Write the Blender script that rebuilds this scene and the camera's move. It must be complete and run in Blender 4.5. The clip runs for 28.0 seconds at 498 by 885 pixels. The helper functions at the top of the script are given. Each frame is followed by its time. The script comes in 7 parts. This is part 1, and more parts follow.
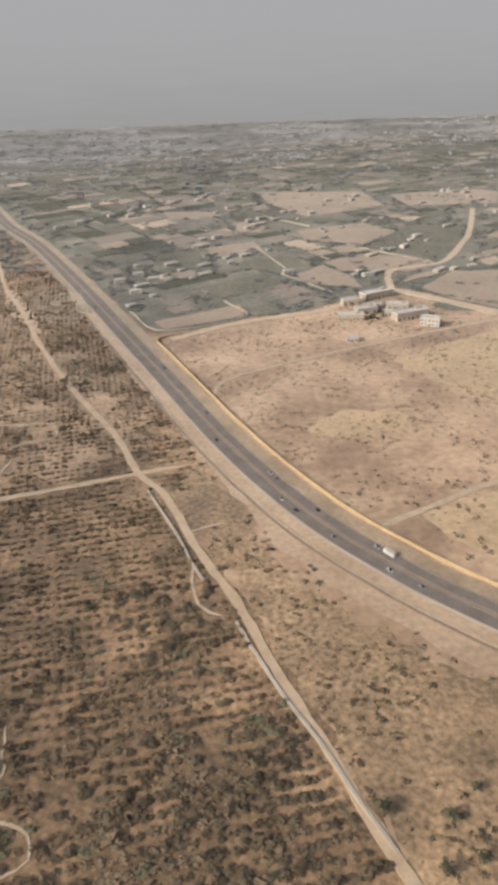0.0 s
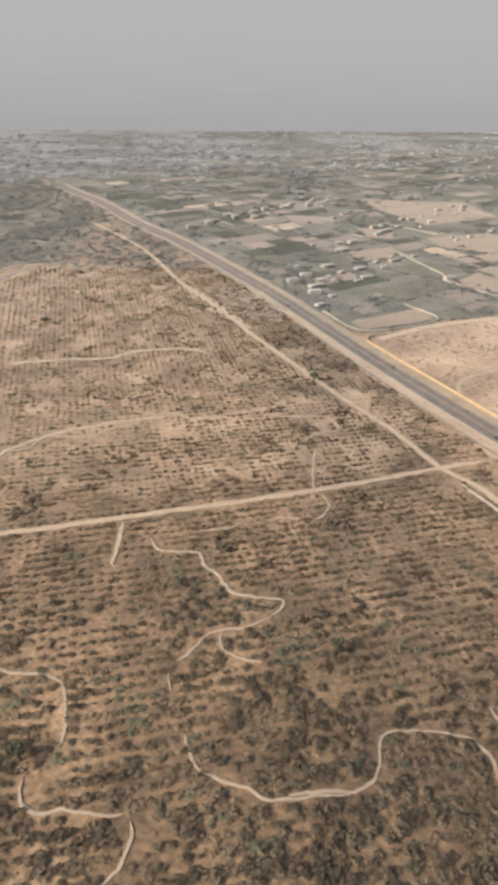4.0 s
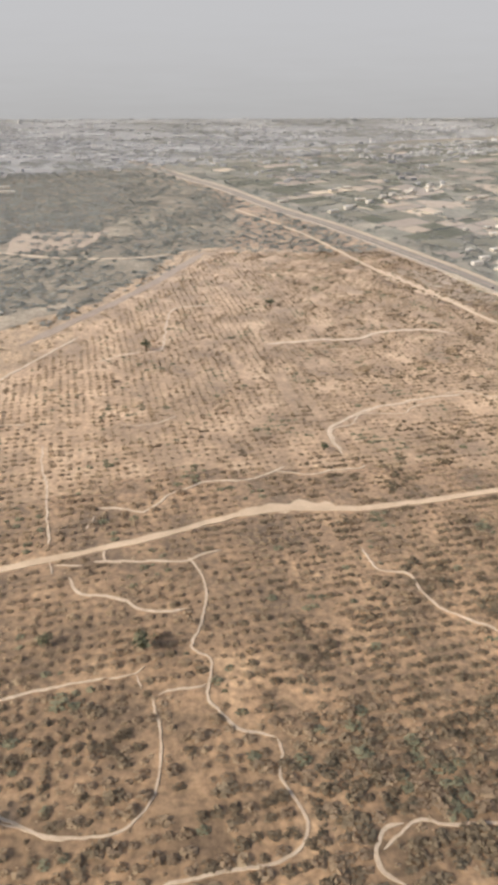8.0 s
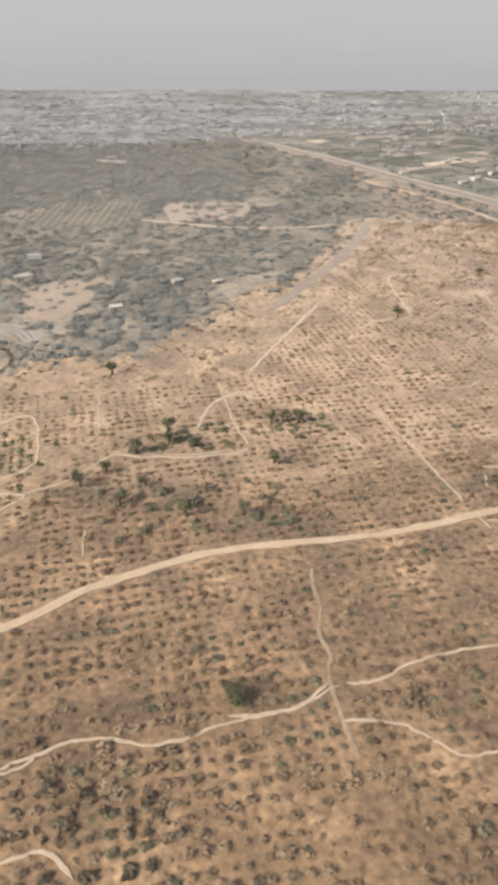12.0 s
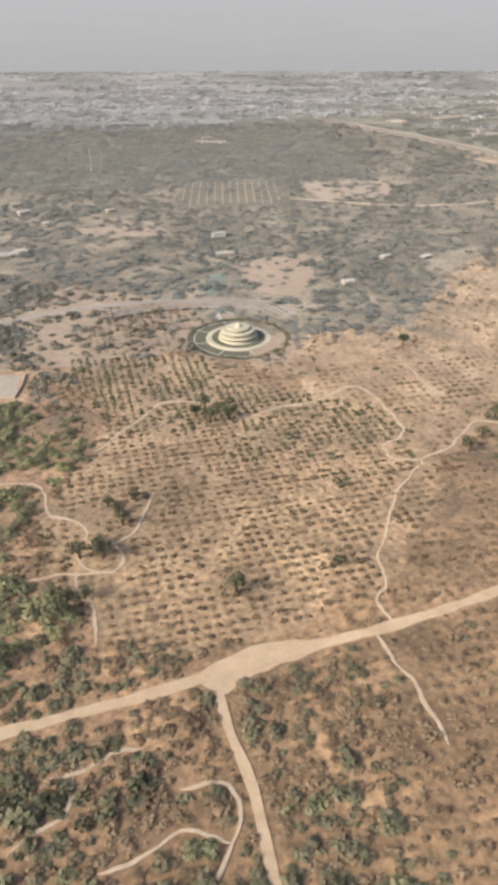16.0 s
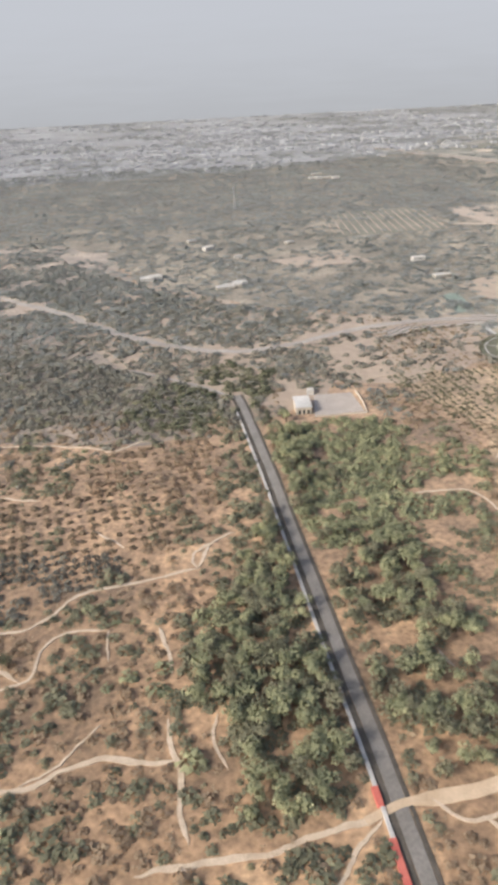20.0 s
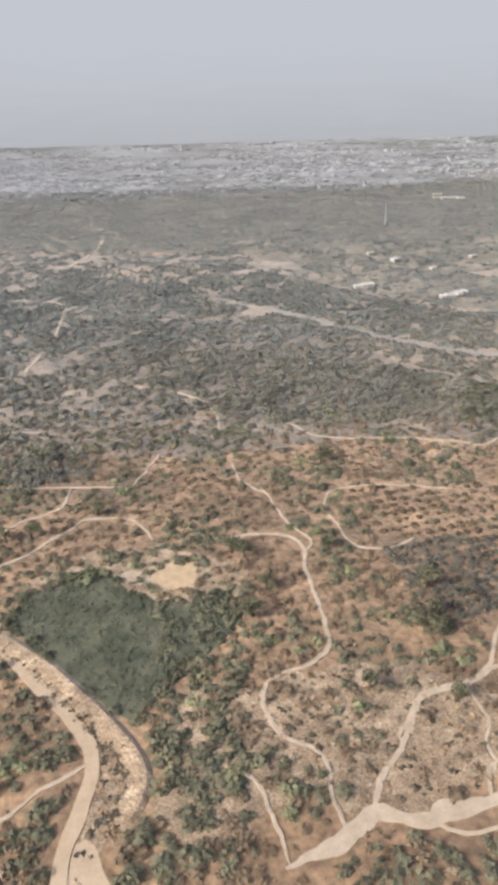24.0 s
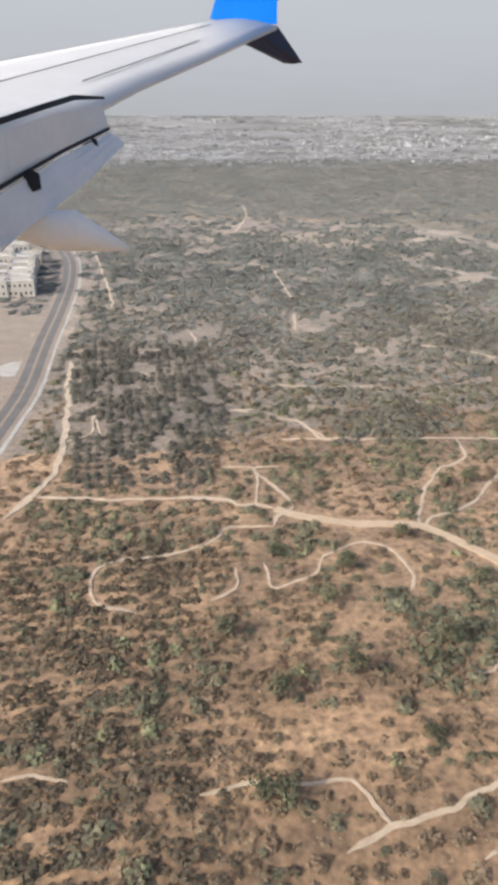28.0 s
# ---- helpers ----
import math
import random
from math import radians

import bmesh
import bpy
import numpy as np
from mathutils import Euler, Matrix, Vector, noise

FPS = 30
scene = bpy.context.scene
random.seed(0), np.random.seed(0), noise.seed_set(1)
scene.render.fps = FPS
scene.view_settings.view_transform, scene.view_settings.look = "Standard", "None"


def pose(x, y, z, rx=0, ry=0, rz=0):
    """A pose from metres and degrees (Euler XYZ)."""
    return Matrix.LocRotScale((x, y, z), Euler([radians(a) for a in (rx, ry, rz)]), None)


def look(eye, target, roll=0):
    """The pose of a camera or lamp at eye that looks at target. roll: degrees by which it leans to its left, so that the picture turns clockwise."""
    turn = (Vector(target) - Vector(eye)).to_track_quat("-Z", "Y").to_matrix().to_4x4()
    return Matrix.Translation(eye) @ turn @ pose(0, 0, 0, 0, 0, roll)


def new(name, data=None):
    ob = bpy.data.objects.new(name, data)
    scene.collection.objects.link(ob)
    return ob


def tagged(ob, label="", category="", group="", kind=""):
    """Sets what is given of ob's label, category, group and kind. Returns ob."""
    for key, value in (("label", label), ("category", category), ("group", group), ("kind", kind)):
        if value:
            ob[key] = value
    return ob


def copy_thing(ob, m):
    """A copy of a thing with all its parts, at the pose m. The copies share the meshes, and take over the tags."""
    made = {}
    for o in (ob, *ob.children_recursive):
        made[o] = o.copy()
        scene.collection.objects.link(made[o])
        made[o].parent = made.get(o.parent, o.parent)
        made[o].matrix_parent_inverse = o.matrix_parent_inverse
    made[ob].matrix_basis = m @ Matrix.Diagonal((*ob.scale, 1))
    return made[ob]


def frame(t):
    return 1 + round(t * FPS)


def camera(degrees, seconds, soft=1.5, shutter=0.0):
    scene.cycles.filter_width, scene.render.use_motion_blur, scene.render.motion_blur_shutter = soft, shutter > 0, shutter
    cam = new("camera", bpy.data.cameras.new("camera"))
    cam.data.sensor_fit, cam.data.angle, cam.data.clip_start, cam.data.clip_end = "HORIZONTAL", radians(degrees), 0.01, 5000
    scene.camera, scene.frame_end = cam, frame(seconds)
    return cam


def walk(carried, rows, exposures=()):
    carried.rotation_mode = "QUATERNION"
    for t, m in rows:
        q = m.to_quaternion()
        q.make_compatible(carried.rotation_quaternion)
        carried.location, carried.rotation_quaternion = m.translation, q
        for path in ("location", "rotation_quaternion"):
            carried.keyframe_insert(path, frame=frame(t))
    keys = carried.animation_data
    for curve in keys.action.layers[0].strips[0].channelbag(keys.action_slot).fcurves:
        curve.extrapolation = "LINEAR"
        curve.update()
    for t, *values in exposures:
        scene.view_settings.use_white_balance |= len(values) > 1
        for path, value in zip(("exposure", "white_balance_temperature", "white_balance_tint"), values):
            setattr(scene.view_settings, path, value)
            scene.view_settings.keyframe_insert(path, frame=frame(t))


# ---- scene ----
import collections
from mathutils import geometry

# ---- camera and its way ----
cam = camera(38.9, 28.0, soft=4.6)
METRES, EYE, TILT, LEAN, TURN = 1060.0, 162.5, -88.733, -12.075, 4.34
ROWS = [
    (0, 0.00019, -0.00007, -0.00011, 13.52, 60.37, 7.86),
    (0.5, -0.01671, -0.00355, 0.00150, 13.13, 60.17, 7.92),
    (1, -0.03364, -0.00697, 0.00305, 12.71, 60.07, 7.94),
    (1.5, -0.05060, -0.01034, 0.00455, 12.56, 60.05, 7.89),
    (2, -0.06759, -0.01367, 0.00600, 12.53, 60.08, 7.84),
    (2.5, -0.08461, -0.01696, 0.00741, 12.34, 60.05, 7.75),
    (4.5, -0.15295, -0.02982, 0.01268, 11.36, 61.04, 7.19),
    (5, -0.17011, -0.03297, 0.01393, 11.38, 61.38, 7.04),
    (5.5, -0.18729, -0.03611, 0.01516, 11.56, 61.84, 6.87),
    (6, -0.20450, -0.03923, 0.01637, 11.57, 61.67, 6.79),
    (6.5, -0.22173, -0.04234, 0.01757, 11.57, 61.15, 6.69),
    (7, -0.23899, -0.04544, 0.01876, 11.59, 60.80, 6.60),
    (7.5, -0.25628, -0.04854, 0.01995, 11.77, 60.54, 6.58),
    (8, -0.27359, -0.05164, 0.02113, 11.96, 60.05, 6.55),
    (8.5, -0.29093, -0.05473, 0.02231, 11.94, 59.59, 6.60),
    (9, -0.30829, -0.05782, 0.02349, 12.01, 59.38, 6.60),
    (9.5, -0.32567, -0.06092, 0.02467, 11.96, 59.03, 6.64),
    (10, -0.34307, -0.06402, 0.02587, 11.80, 58.59, 6.64),
    (10.5, -0.36050, -0.06712, 0.02707, 11.69, 57.95, 6.67),
    (11, -0.37796, -0.07023, 0.02828, 11.68, 57.82, 6.68),
    (11.5, -0.39543, -0.07335, 0.02950, 11.74, 58.18, 6.67),
    (12, -0.41293, -0.07648, 0.03073, 11.68, 58.28, 6.72),
    (12.5, -0.43044, -0.07961, 0.03199, 11.62, 58.51, 6.80),
    (14.5, -0.50072, -0.09222, 0.03717, 11.86, 57.26, 7.58),
    (15, -0.51833, -0.09540, 0.03852, 11.81, 57.07, 7.77),
    (15.5, -0.53597, -0.09858, 0.03988, 11.82, 57.09, 7.95),
    (16, -0.55362, -0.10177, 0.04127, 11.74, 57.20, 8.13),
    (16.5, -0.57130, -0.10496, 0.04268, 11.73, 57.36, 8.28),
    (17, -0.58898, -0.10815, 0.04411, 11.87, 57.66, 8.41),
    (17.5, -0.60669, -0.11135, 0.04556, 11.89, 57.83, 8.44),
    (18, -0.62441, -0.11455, 0.04704, 11.84, 57.98, 8.44),
    (18.5, -0.64215, -0.11775, 0.04853, 12.01, 58.30, 8.45),
    (19, -0.65991, -0.12094, 0.05005, 12.61, 59.81, 8.41),
    (19.5, -0.67767, -0.12413, 0.05159, 13.36, 60.54, 8.86),
    (20, -0.69546, -0.12731, 0.05314, 14.31, 60.65, 8.83),
    (20.5, -0.71325, -0.13048, 0.05472, 14.58, 60.95, 8.58),
    (21, -0.73106, -0.13363, 0.05631, 14.55, 61.78, 8.29),
    (21.5, -0.74889, -0.13677, 0.05792, 14.68, 62.64, 8.13),
    (23.5, -0.82030, -0.14910, 0.06448, 13.61, 62.95, 7.89),
    (24, -0.83818, -0.15210, 0.06615, 13.03, 62.31, 7.81),
    (24.5, -0.85606, -0.15506, 0.06781, 12.71, 61.82, 7.74),
    (25, -0.87396, -0.15799, 0.06949, 12.44, 61.28, 7.68),
    (25.5, -0.89187, -0.16086, 0.07116, 12.11, 60.73, 7.69),
    (26, -0.90978, -0.16368, 0.07283, 11.82, 60.47, 7.70),
    (26.5, -0.92770, -0.16644, 0.07449, 11.61, 60.43, 7.78),
    (27, -0.94563, -0.16914, 0.07615, 11.43, 60.68, 7.93),
    (27.5, -0.96357, -0.17177, 0.07779, 11.49, 60.72, 8.11),
    (28, -0.98151, -0.17433, 0.07942, 11.57, 60.55, 8.26),
]
walk(cam, [(t, pose(0, 0, EYE, TILT, LEAN, TURN) @ pose(METRES * x, METRES * y, METRES * z, 90 + pitch, roll, yaw)) for t, x, y, z, yaw, pitch, roll in ROWS],
     [(0.0, -0.26, 6420, 10), (1.0, -0.02, 6420, 10), (2.5, 0.0, 6420, 10), (5.0, -0.06, 6400, 10), (8.0, 0.2, 6400, 10), (11.0, 0.22, 6420, 10), (15.0, 0.15, 6400, 10), (18.0, 0.29, 6240, 10), (20.0, 0.27, 6040, 10), (24.0, 0.25, 6000, 10), (28.0, 0.24, 6040, 10)])

# ---- sky, sun ----
SUN_EL, SUN_AZ = radians(32), radians(207)      # the sun stands low in the south-west
world = bpy.data.worlds.new("hazy_sky")
scene.world = world
world.use_nodes = True
wn = world.node_tree
sky = wn.nodes.new("ShaderNodeTexSky")
sky.sky_type = "NISHITA"
sky.sun_disc = False
sky.sun_elevation = SUN_EL
sky.sun_rotation = radians(90) - SUN_AZ
sky.dust_density, sky.air_density, sky.ozone_density = 6.0, 1.0, 1.0
wn.links.new(sky.outputs["Color"], wn.nodes["Background"].inputs["Color"])
wn.nodes["Background"].inputs["Strength"].default_value = 0.14
sun = bpy.data.lights.new("sun", "SUN")
sun.energy, sun.angle, sun.color = 2.4, radians(2.5), (1.0, 0.91, 0.79)
sun_ob = new("sun", sun)
sun_way = Vector((math.cos(SUN_EL) * math.cos(SUN_AZ), math.cos(SUN_EL) * math.sin(SUN_AZ), math.sin(SUN_EL)))
sun_ob.matrix_world = look(sun_way * 900, (0, 0, 0))


# ---- materials ----
def rgb(c):
    return (c[0], c[1], c[2], 1.0)


def material(name, tones, scale=0.1, rough=0.9, bump=0.0, fine=0.0, sheen=0.0, metal=0.0, spec=0.3, detail=5.0, broad=0.0, leafy=0.0):
    """A noisy surface: tones blend by a coarse noise, fine adds grain ten times smaller."""
    m = bpy.data.materials.new(name)
    m.use_nodes = True
    n, l = m.node_tree.nodes, m.node_tree.links
    p = n["Principled BSDF"]
    p.inputs["Roughness"].default_value = rough
    p.inputs["Metallic"].default_value = metal
    p.inputs["Specular IOR Level"].default_value = spec
    # grey sheen imitates haze: it veils surfaces seen at grazing angles
    if sheen:
        p.inputs["Sheen Weight"].default_value = sheen
        p.inputs["Sheen Roughness"].default_value = 0.5
        p.inputs["Sheen Tint"].default_value = (0.80, 0.79, 0.79, 1)
    if len(tones) == 1 and not fine:
        p.inputs["Base Color"].default_value = rgb(tones[0])
        return m
    co = n.new("ShaderNodeNewGeometry")
    nz = n.new("ShaderNodeTexNoise")
    nz.inputs["Scale"].default_value, nz.inputs["Detail"].default_value, nz.inputs["Roughness"].default_value = scale, detail, 0.6
    l.new(co.outputs["Position"], nz.inputs["Vector"])
    ramp = n.new("ShaderNodeValToRGB")
    e = ramp.color_ramp.elements
    while len(e) < len(tones):
        e.new(0.5)
    for i, c in enumerate(tones):
        e[i].position = 0.34 + 0.32 * i / max(1, len(tones) - 1)
        e[i].color = rgb(c)
    l.new(nz.outputs["Fac"], ramp.inputs["Fac"])
    colour = ramp.outputs["Color"]
    if fine:
        fz = n.new("ShaderNodeTexNoise")
        fz.inputs["Scale"].default_value, fz.inputs["Detail"].default_value = scale * 11, 4.0
        l.new(co.outputs["Position"], fz.inputs["Vector"])
        mr = n.new("ShaderNodeMapRange")
        mr.inputs["From Min"].default_value, mr.inputs["From Max"].default_value = 0.3, 0.7
        mr.inputs["To Min"].default_value, mr.inputs["To Max"].default_value = 1 - fine, 1 + fine
        l.new(fz.outputs["Fac"], mr.inputs["Value"])
        mx = n.new("ShaderNodeMix")
        mx.data_type, mx.blend_type = "RGBA", "MULTIPLY"
        mx.inputs["Factor"].default_value = 1.0
        l.new(colour, mx.inputs["A"])
        l.new(mr.outputs["Result"], mx.inputs["B"])
        colour = mx.outputs["Result"]
    if broad:
        bz = n.new("ShaderNodeTexNoise")
        bz.inputs["Scale"].default_value, bz.inputs["Detail"].default_value = 0.011, 3.0
        l.new(co.outputs["Position"], bz.inputs["Vector"])
        br = n.new("ShaderNodeMapRange")
        br.inputs["From Min"].default_value, br.inputs["From Max"].default_value = 0.32, 0.68
        br.inputs["To Min"].default_value, br.inputs["To Max"].default_value = 1 - broad, 1 + broad
        l.new(bz.outputs["Fac"], br.inputs["Value"])
        bx = n.new("ShaderNodeMix")
        bx.data_type, bx.blend_type = "RGBA", "MULTIPLY"
        bx.inputs["Factor"].default_value = 1.0
        l.new(colour, bx.inputs["A"])
        l.new(br.outputs["Result"], bx.inputs["B"])
        colour = bx.outputs["Result"]
    l.new(colour, p.inputs["Base Color"])
    if leafy:
        tr = n.new("ShaderNodeBsdfTranslucent")
        l.new(colour, tr.inputs["Color"])
        ms = n.new("ShaderNodeMixShader")
        ms.inputs["Fac"].default_value = leafy
        l.new(p.outputs["BSDF"], ms.inputs[1])
        l.new(tr.outputs["BSDF"], ms.inputs[2])
        l.new(ms.outputs["Shader"], n["Material Output"].inputs["Surface"])
    if bump:
        bm_ = n.new("ShaderNodeBump")
        bm_.inputs["Strength"].default_value, bm_.inputs["Distance"].default_value = bump, 0.4
        l.new((fz if fine else nz).outputs["Fac"], bm_.inputs["Height"])
        l.new(bm_.outputs["Normal"], p.inputs["Normal"])
    return m


# sheen weight of the ground, standing in for distant haze
HAZE_SHEEN = 0.4
M_SOIL = material("red_brown_soil", [(0.17, 0.115, 0.068), (0.243, 0.162, 0.093), (0.321, 0.209, 0.118), (0.417, 0.282, 0.163)], 0.045, 0.95, 0.5, 0.42, HAZE_SHEEN, detail=9, broad=0.2)
M_SOIL_GREY = material("grey_brown_soil", [(0.203, 0.135, 0.08), (0.278, 0.181, 0.105), (0.366, 0.236, 0.135), (0.468, 0.31, 0.178)], 0.045, 0.95, 0.5, 0.42, HAZE_SHEEN, detail=9, broad=0.2)
M_DRY_GREY = material("grey_dry_shrub_leaves", [(0.239, 0.18, 0.122), (0.318, 0.242, 0.163), (0.408, 0.315, 0.213)], 0.11, 0.9, detail=3, leafy=0.3)
# grey-green leaves greyed further for distance, with haze mixed into the colour
M_GREY = material("hazed_grey_green_leaves", [(0.178, 0.17, 0.134), (0.252, 0.24, 0.19), (0.332, 0.315, 0.253)], 0.06, 0.9, sheen=0.25, detail=4, leafy=0.3)
M_SAND = material("pale_sand", [(0.41, 0.318, 0.218), (0.49, 0.387, 0.27), (0.56, 0.45, 0.32)], 0.03, 0.95, 0.3, 0.14, HAZE_SHEEN)
M_PLAIN = material("sandy_plain", [(0.36, 0.235, 0.15), (0.44, 0.3, 0.19), (0.51, 0.36, 0.232), (0.57, 0.425, 0.285)], 0.022, 0.95, 0.4, 0.2, HAZE_SHEEN, detail=8, broad=0.2)
# belt leaves lightened and cooled, haze carried in the base colour
M_BELT = material("hazed_grey_green_belt", [(0.18, 0.196, 0.179), (0.223, 0.238, 0.218), (0.274, 0.288, 0.266)], 0.012, 0.9, sheen=0.4, detail=5, leafy=0.3)
M_SOIL_PALE = material("pale_orange_soil", [(0.233, 0.167, 0.101), (0.317, 0.222, 0.131), (0.404, 0.28, 0.163), (0.502, 0.357, 0.212)], 0.045, 0.95, 0.5, 0.42, HAZE_SHEEN, detail=9, broad=0.2)
M_SLOPE = material("warm_orange_slope_earth", [(0.27, 0.187, 0.115), (0.35, 0.242, 0.147), (0.435, 0.3, 0.183), (0.52, 0.375, 0.24)], 0.045, 0.95, 0.4, 0.25, HAZE_SHEEN, broad=0.14)
M_STONY = material("stony_ochre_earth", [(0.217, 0.157, 0.099), (0.315, 0.228, 0.144), (0.424, 0.312, 0.2), (0.552, 0.418, 0.279)], 0.16, 0.95, 0.6, 0.45, HAZE_SHEEN, detail=9, broad=0.15)
M_SCRUBLAND = material("dull_scrub_earth", [(0.16, 0.13, 0.1), (0.215, 0.172, 0.13), (0.285, 0.224, 0.166), (0.38, 0.295, 0.215)], 0.04, 0.95, 0.5, 0.35, HAZE_SHEEN, detail=9, broad=0.2)
M_GREYROW = material("dark_grey_scrub_leaves", [(0.138, 0.132, 0.107), (0.187, 0.18, 0.148), (0.245, 0.238, 0.194)], 0.08, 0.9, detail=3, leafy=0.3)
M_DUST_ROAD = material("dusty_grey_road", [(0.3, 0.268, 0.232), (0.38, 0.342, 0.3)], 0.08, 0.9, 0.1, 0.15, 0.2)
M_APRON = material("packed_tan_sand", [(0.44, 0.315, 0.205), (0.52, 0.385, 0.26), (0.58, 0.445, 0.31)], 0.035, 0.95, 0.3, 0.16, HAZE_SHEEN, detail=8, broad=0.12)
M_VERGE = material("ochre_dust", [(0.33, 0.25, 0.165), (0.45, 0.345, 0.225)], 0.05, 0.95, 0.2, 0.15, HAZE_SHEEN)
M_FIELD_BROWN = material("brown_fallow_field", [(0.2, 0.155, 0.115), (0.27, 0.213, 0.16)], 0.03, 0.95, 0.3, 0.2, HAZE_SHEEN)
M_OCHRE = material("ochre_sand", [(0.48, 0.35, 0.205), (0.57, 0.42, 0.252)], 0.03, 0.95, 0.3, 0.18, HAZE_SHEEN)
M_THICKET = material("grey_brown_thicket_leaves", [(0.132, 0.112, 0.079), (0.181, 0.153, 0.108), (0.243, 0.206, 0.142)], 0.1, 0.9, detail=3, leafy=0.3)
M_OLIVE = material("deep_olive_leaves", [(0.115, 0.122, 0.078), (0.165, 0.17, 0.108), (0.225, 0.225, 0.14)], 0.1, 0.9, detail=3, leafy=0.3)
M_POOL = material("pale_green_court", [(0.2, 0.25, 0.21), (0.26, 0.31, 0.26)], 0.2, 0.8, 0.0, 0.1)
M_YARD = material("dusty_concrete_yard", [(0.39, 0.345, 0.3), (0.47, 0.42, 0.365)], 0.15, 0.9, 0.0, 0.1)
M_DITCH = material("dark_ditch_ground", [(0.085, 0.075, 0.06), (0.13, 0.11, 0.088)], 0.3, 0.95, 0.2, 0.2)
M_PEBBLE = material("pale_broken_stone", [(0.4, 0.315, 0.216), (0.52, 0.427, 0.302)], 0.6, 0.9, 0.0, 0.2)
M_ORCHARD = material("grey_brown_orchard_leaves", [(0.164, 0.129, 0.086), (0.224, 0.178, 0.119), (0.295, 0.235, 0.158)], 0.1, 0.9, detail=3, leafy=0.3)
M_CROP = material("dark_green_crop", [(0.085, 0.092, 0.065), (0.13, 0.135, 0.095)], 0.05, 0.95, 0.3, 0.25, 0.1)
# town ground tinted cool grey, the haze put into its base colour
M_TOWNLAND = material("hazed_pale_town_ground", [(0.163, 0.167, 0.169), (0.219, 0.224, 0.227), (0.288, 0.296, 0.3)], 0.012, 0.95, 0.2, 0.3, 0.3, detail=8)
M_FIELD = material("bare_ploughed_field", [(0.3, 0.225, 0.16), (0.37, 0.285, 0.2)], 0.02, 0.95, 0.3, 0.12, HAZE_SHEEN)
M_FIELD_GREEN = material("grey_green_crop_field", [(0.165, 0.162, 0.125), (0.23, 0.218, 0.17)], 0.03, 0.95, 0.3, 0.2, 0.1)
M_TRACK = material("worn_dirt_track", [(0.48, 0.36, 0.235), (0.60, 0.465, 0.32)], 0.15, 0.95, 0.05, 0.07, HAZE_SHEEN)
M_PATH = material("trodden_footpath", [(0.46, 0.36, 0.255), (0.6, 0.49, 0.36)], 0.3, 0.95, 0.2, 0.15, HAZE_SHEEN)
M_ASPHALT = material("worn_asphalt", [(0.17, 0.148, 0.127), (0.235, 0.205, 0.178)], 0.12, 0.85, 0.1, 0.15, 0.2)
M_MEDIAN = material("dusty_median", [(0.24, 0.185, 0.138), (0.31, 0.243, 0.183)], 0.12, 0.95, 0.1, 0.2, HAZE_SHEEN)
M_WALL = material("ochre_retaining_wall", [(0.52, 0.39, 0.23), (0.62, 0.48, 0.3)], 0.2, 0.9, 0.2, 0.1)
M_DRY = material("dry_grey_shrub_leaves", [(0.25, 0.188, 0.122), (0.345, 0.262, 0.172), (0.44, 0.345, 0.23)], 0.11, 0.9, detail=3, leafy=0.3)
M_GREEN = material("olive_scrub_leaves", [(0.155, 0.155, 0.1), (0.225, 0.22, 0.143), (0.3, 0.285, 0.185)], 0.13, 0.85, sheen=0.12, detail=3, leafy=0.3)
M_DARK = material("green_tree_leaves", [(0.215, 0.23, 0.142), (0.315, 0.322, 0.19), (0.42, 0.415, 0.242)], 0.16, 0.8, detail=3, leafy=0.3)
M_POND = material("green_reed_leaves", [(0.135, 0.148, 0.1), (0.195, 0.203, 0.14), (0.265, 0.268, 0.187)], 0.1, 0.85, detail=3, leafy=0.3)
# palest leaves, for the far scrub: haze painted into the tones
M_FAR = material("hazed_far_grey_green_scrub", [(0.184, 0.195, 0.173), (0.257, 0.265, 0.236), (0.344, 0.345, 0.31)], 0.02, 0.9, sheen=0.3, detail=5, leafy=0.3)
M_VALLEY = material("grey_green_valley_floor", [(0.175, 0.158, 0.122), (0.245, 0.215, 0.165), (0.37, 0.315, 0.24)], 0.03, 0.95, 0.3, 0.3, 0.15, detail=8, broad=0.2)
M_CREAM = material("cream_painted_concrete", [(0.52, 0.485, 0.365), (0.62, 0.585, 0.46)], 0.1, 0.8, 0.0, 0.05)
M_FARM = material("dull_green_farmland", [(0.112, 0.115, 0.088), (0.172, 0.166, 0.128), (0.275, 0.245, 0.187)], 0.03, 0.95, 0.3, 0.25, 0.3, detail=8, broad=0.25)
M_PLASTER = material("sunlit_pale_plaster", [(0.46, 0.41, 0.33), (0.58, 0.53, 0.44)], 0.05, 0.85, 0.0, 0.06)
M_WHITE = material("whitewashed_wall", [(0.5, 0.475, 0.43), (0.64, 0.615, 0.565)], 0.06, 0.8)
# house tones cooled in the same way to carry haze
M_TOWN = material("hazed_far_pale_houses", [(0.247, 0.248, 0.248), (0.356, 0.36, 0.36), (0.554, 0.562, 0.562)], 0.03, 0.85, detail=6)
M_ROOF = material("flat_concrete_roof", [(0.5, 0.485, 0.45), (0.66, 0.64, 0.6)], 0.08, 0.9, 0.0, 0.1)
M_DARKPANE = material("dark_window_opening", [(0.03, 0.035, 0.04)], 1, 0.2, spec=0.5)
M_CONCRETE = material("weathered_concrete", [(0.42, 0.40, 0.37), (0.56, 0.54, 0.50)], 0.2, 0.85, 0.1, 0.12)
M_REDPAINT = material("faded_red_paint", [(0.50, 0.13, 0.10), (0.60, 0.20, 0.15)], 0.3, 0.7)
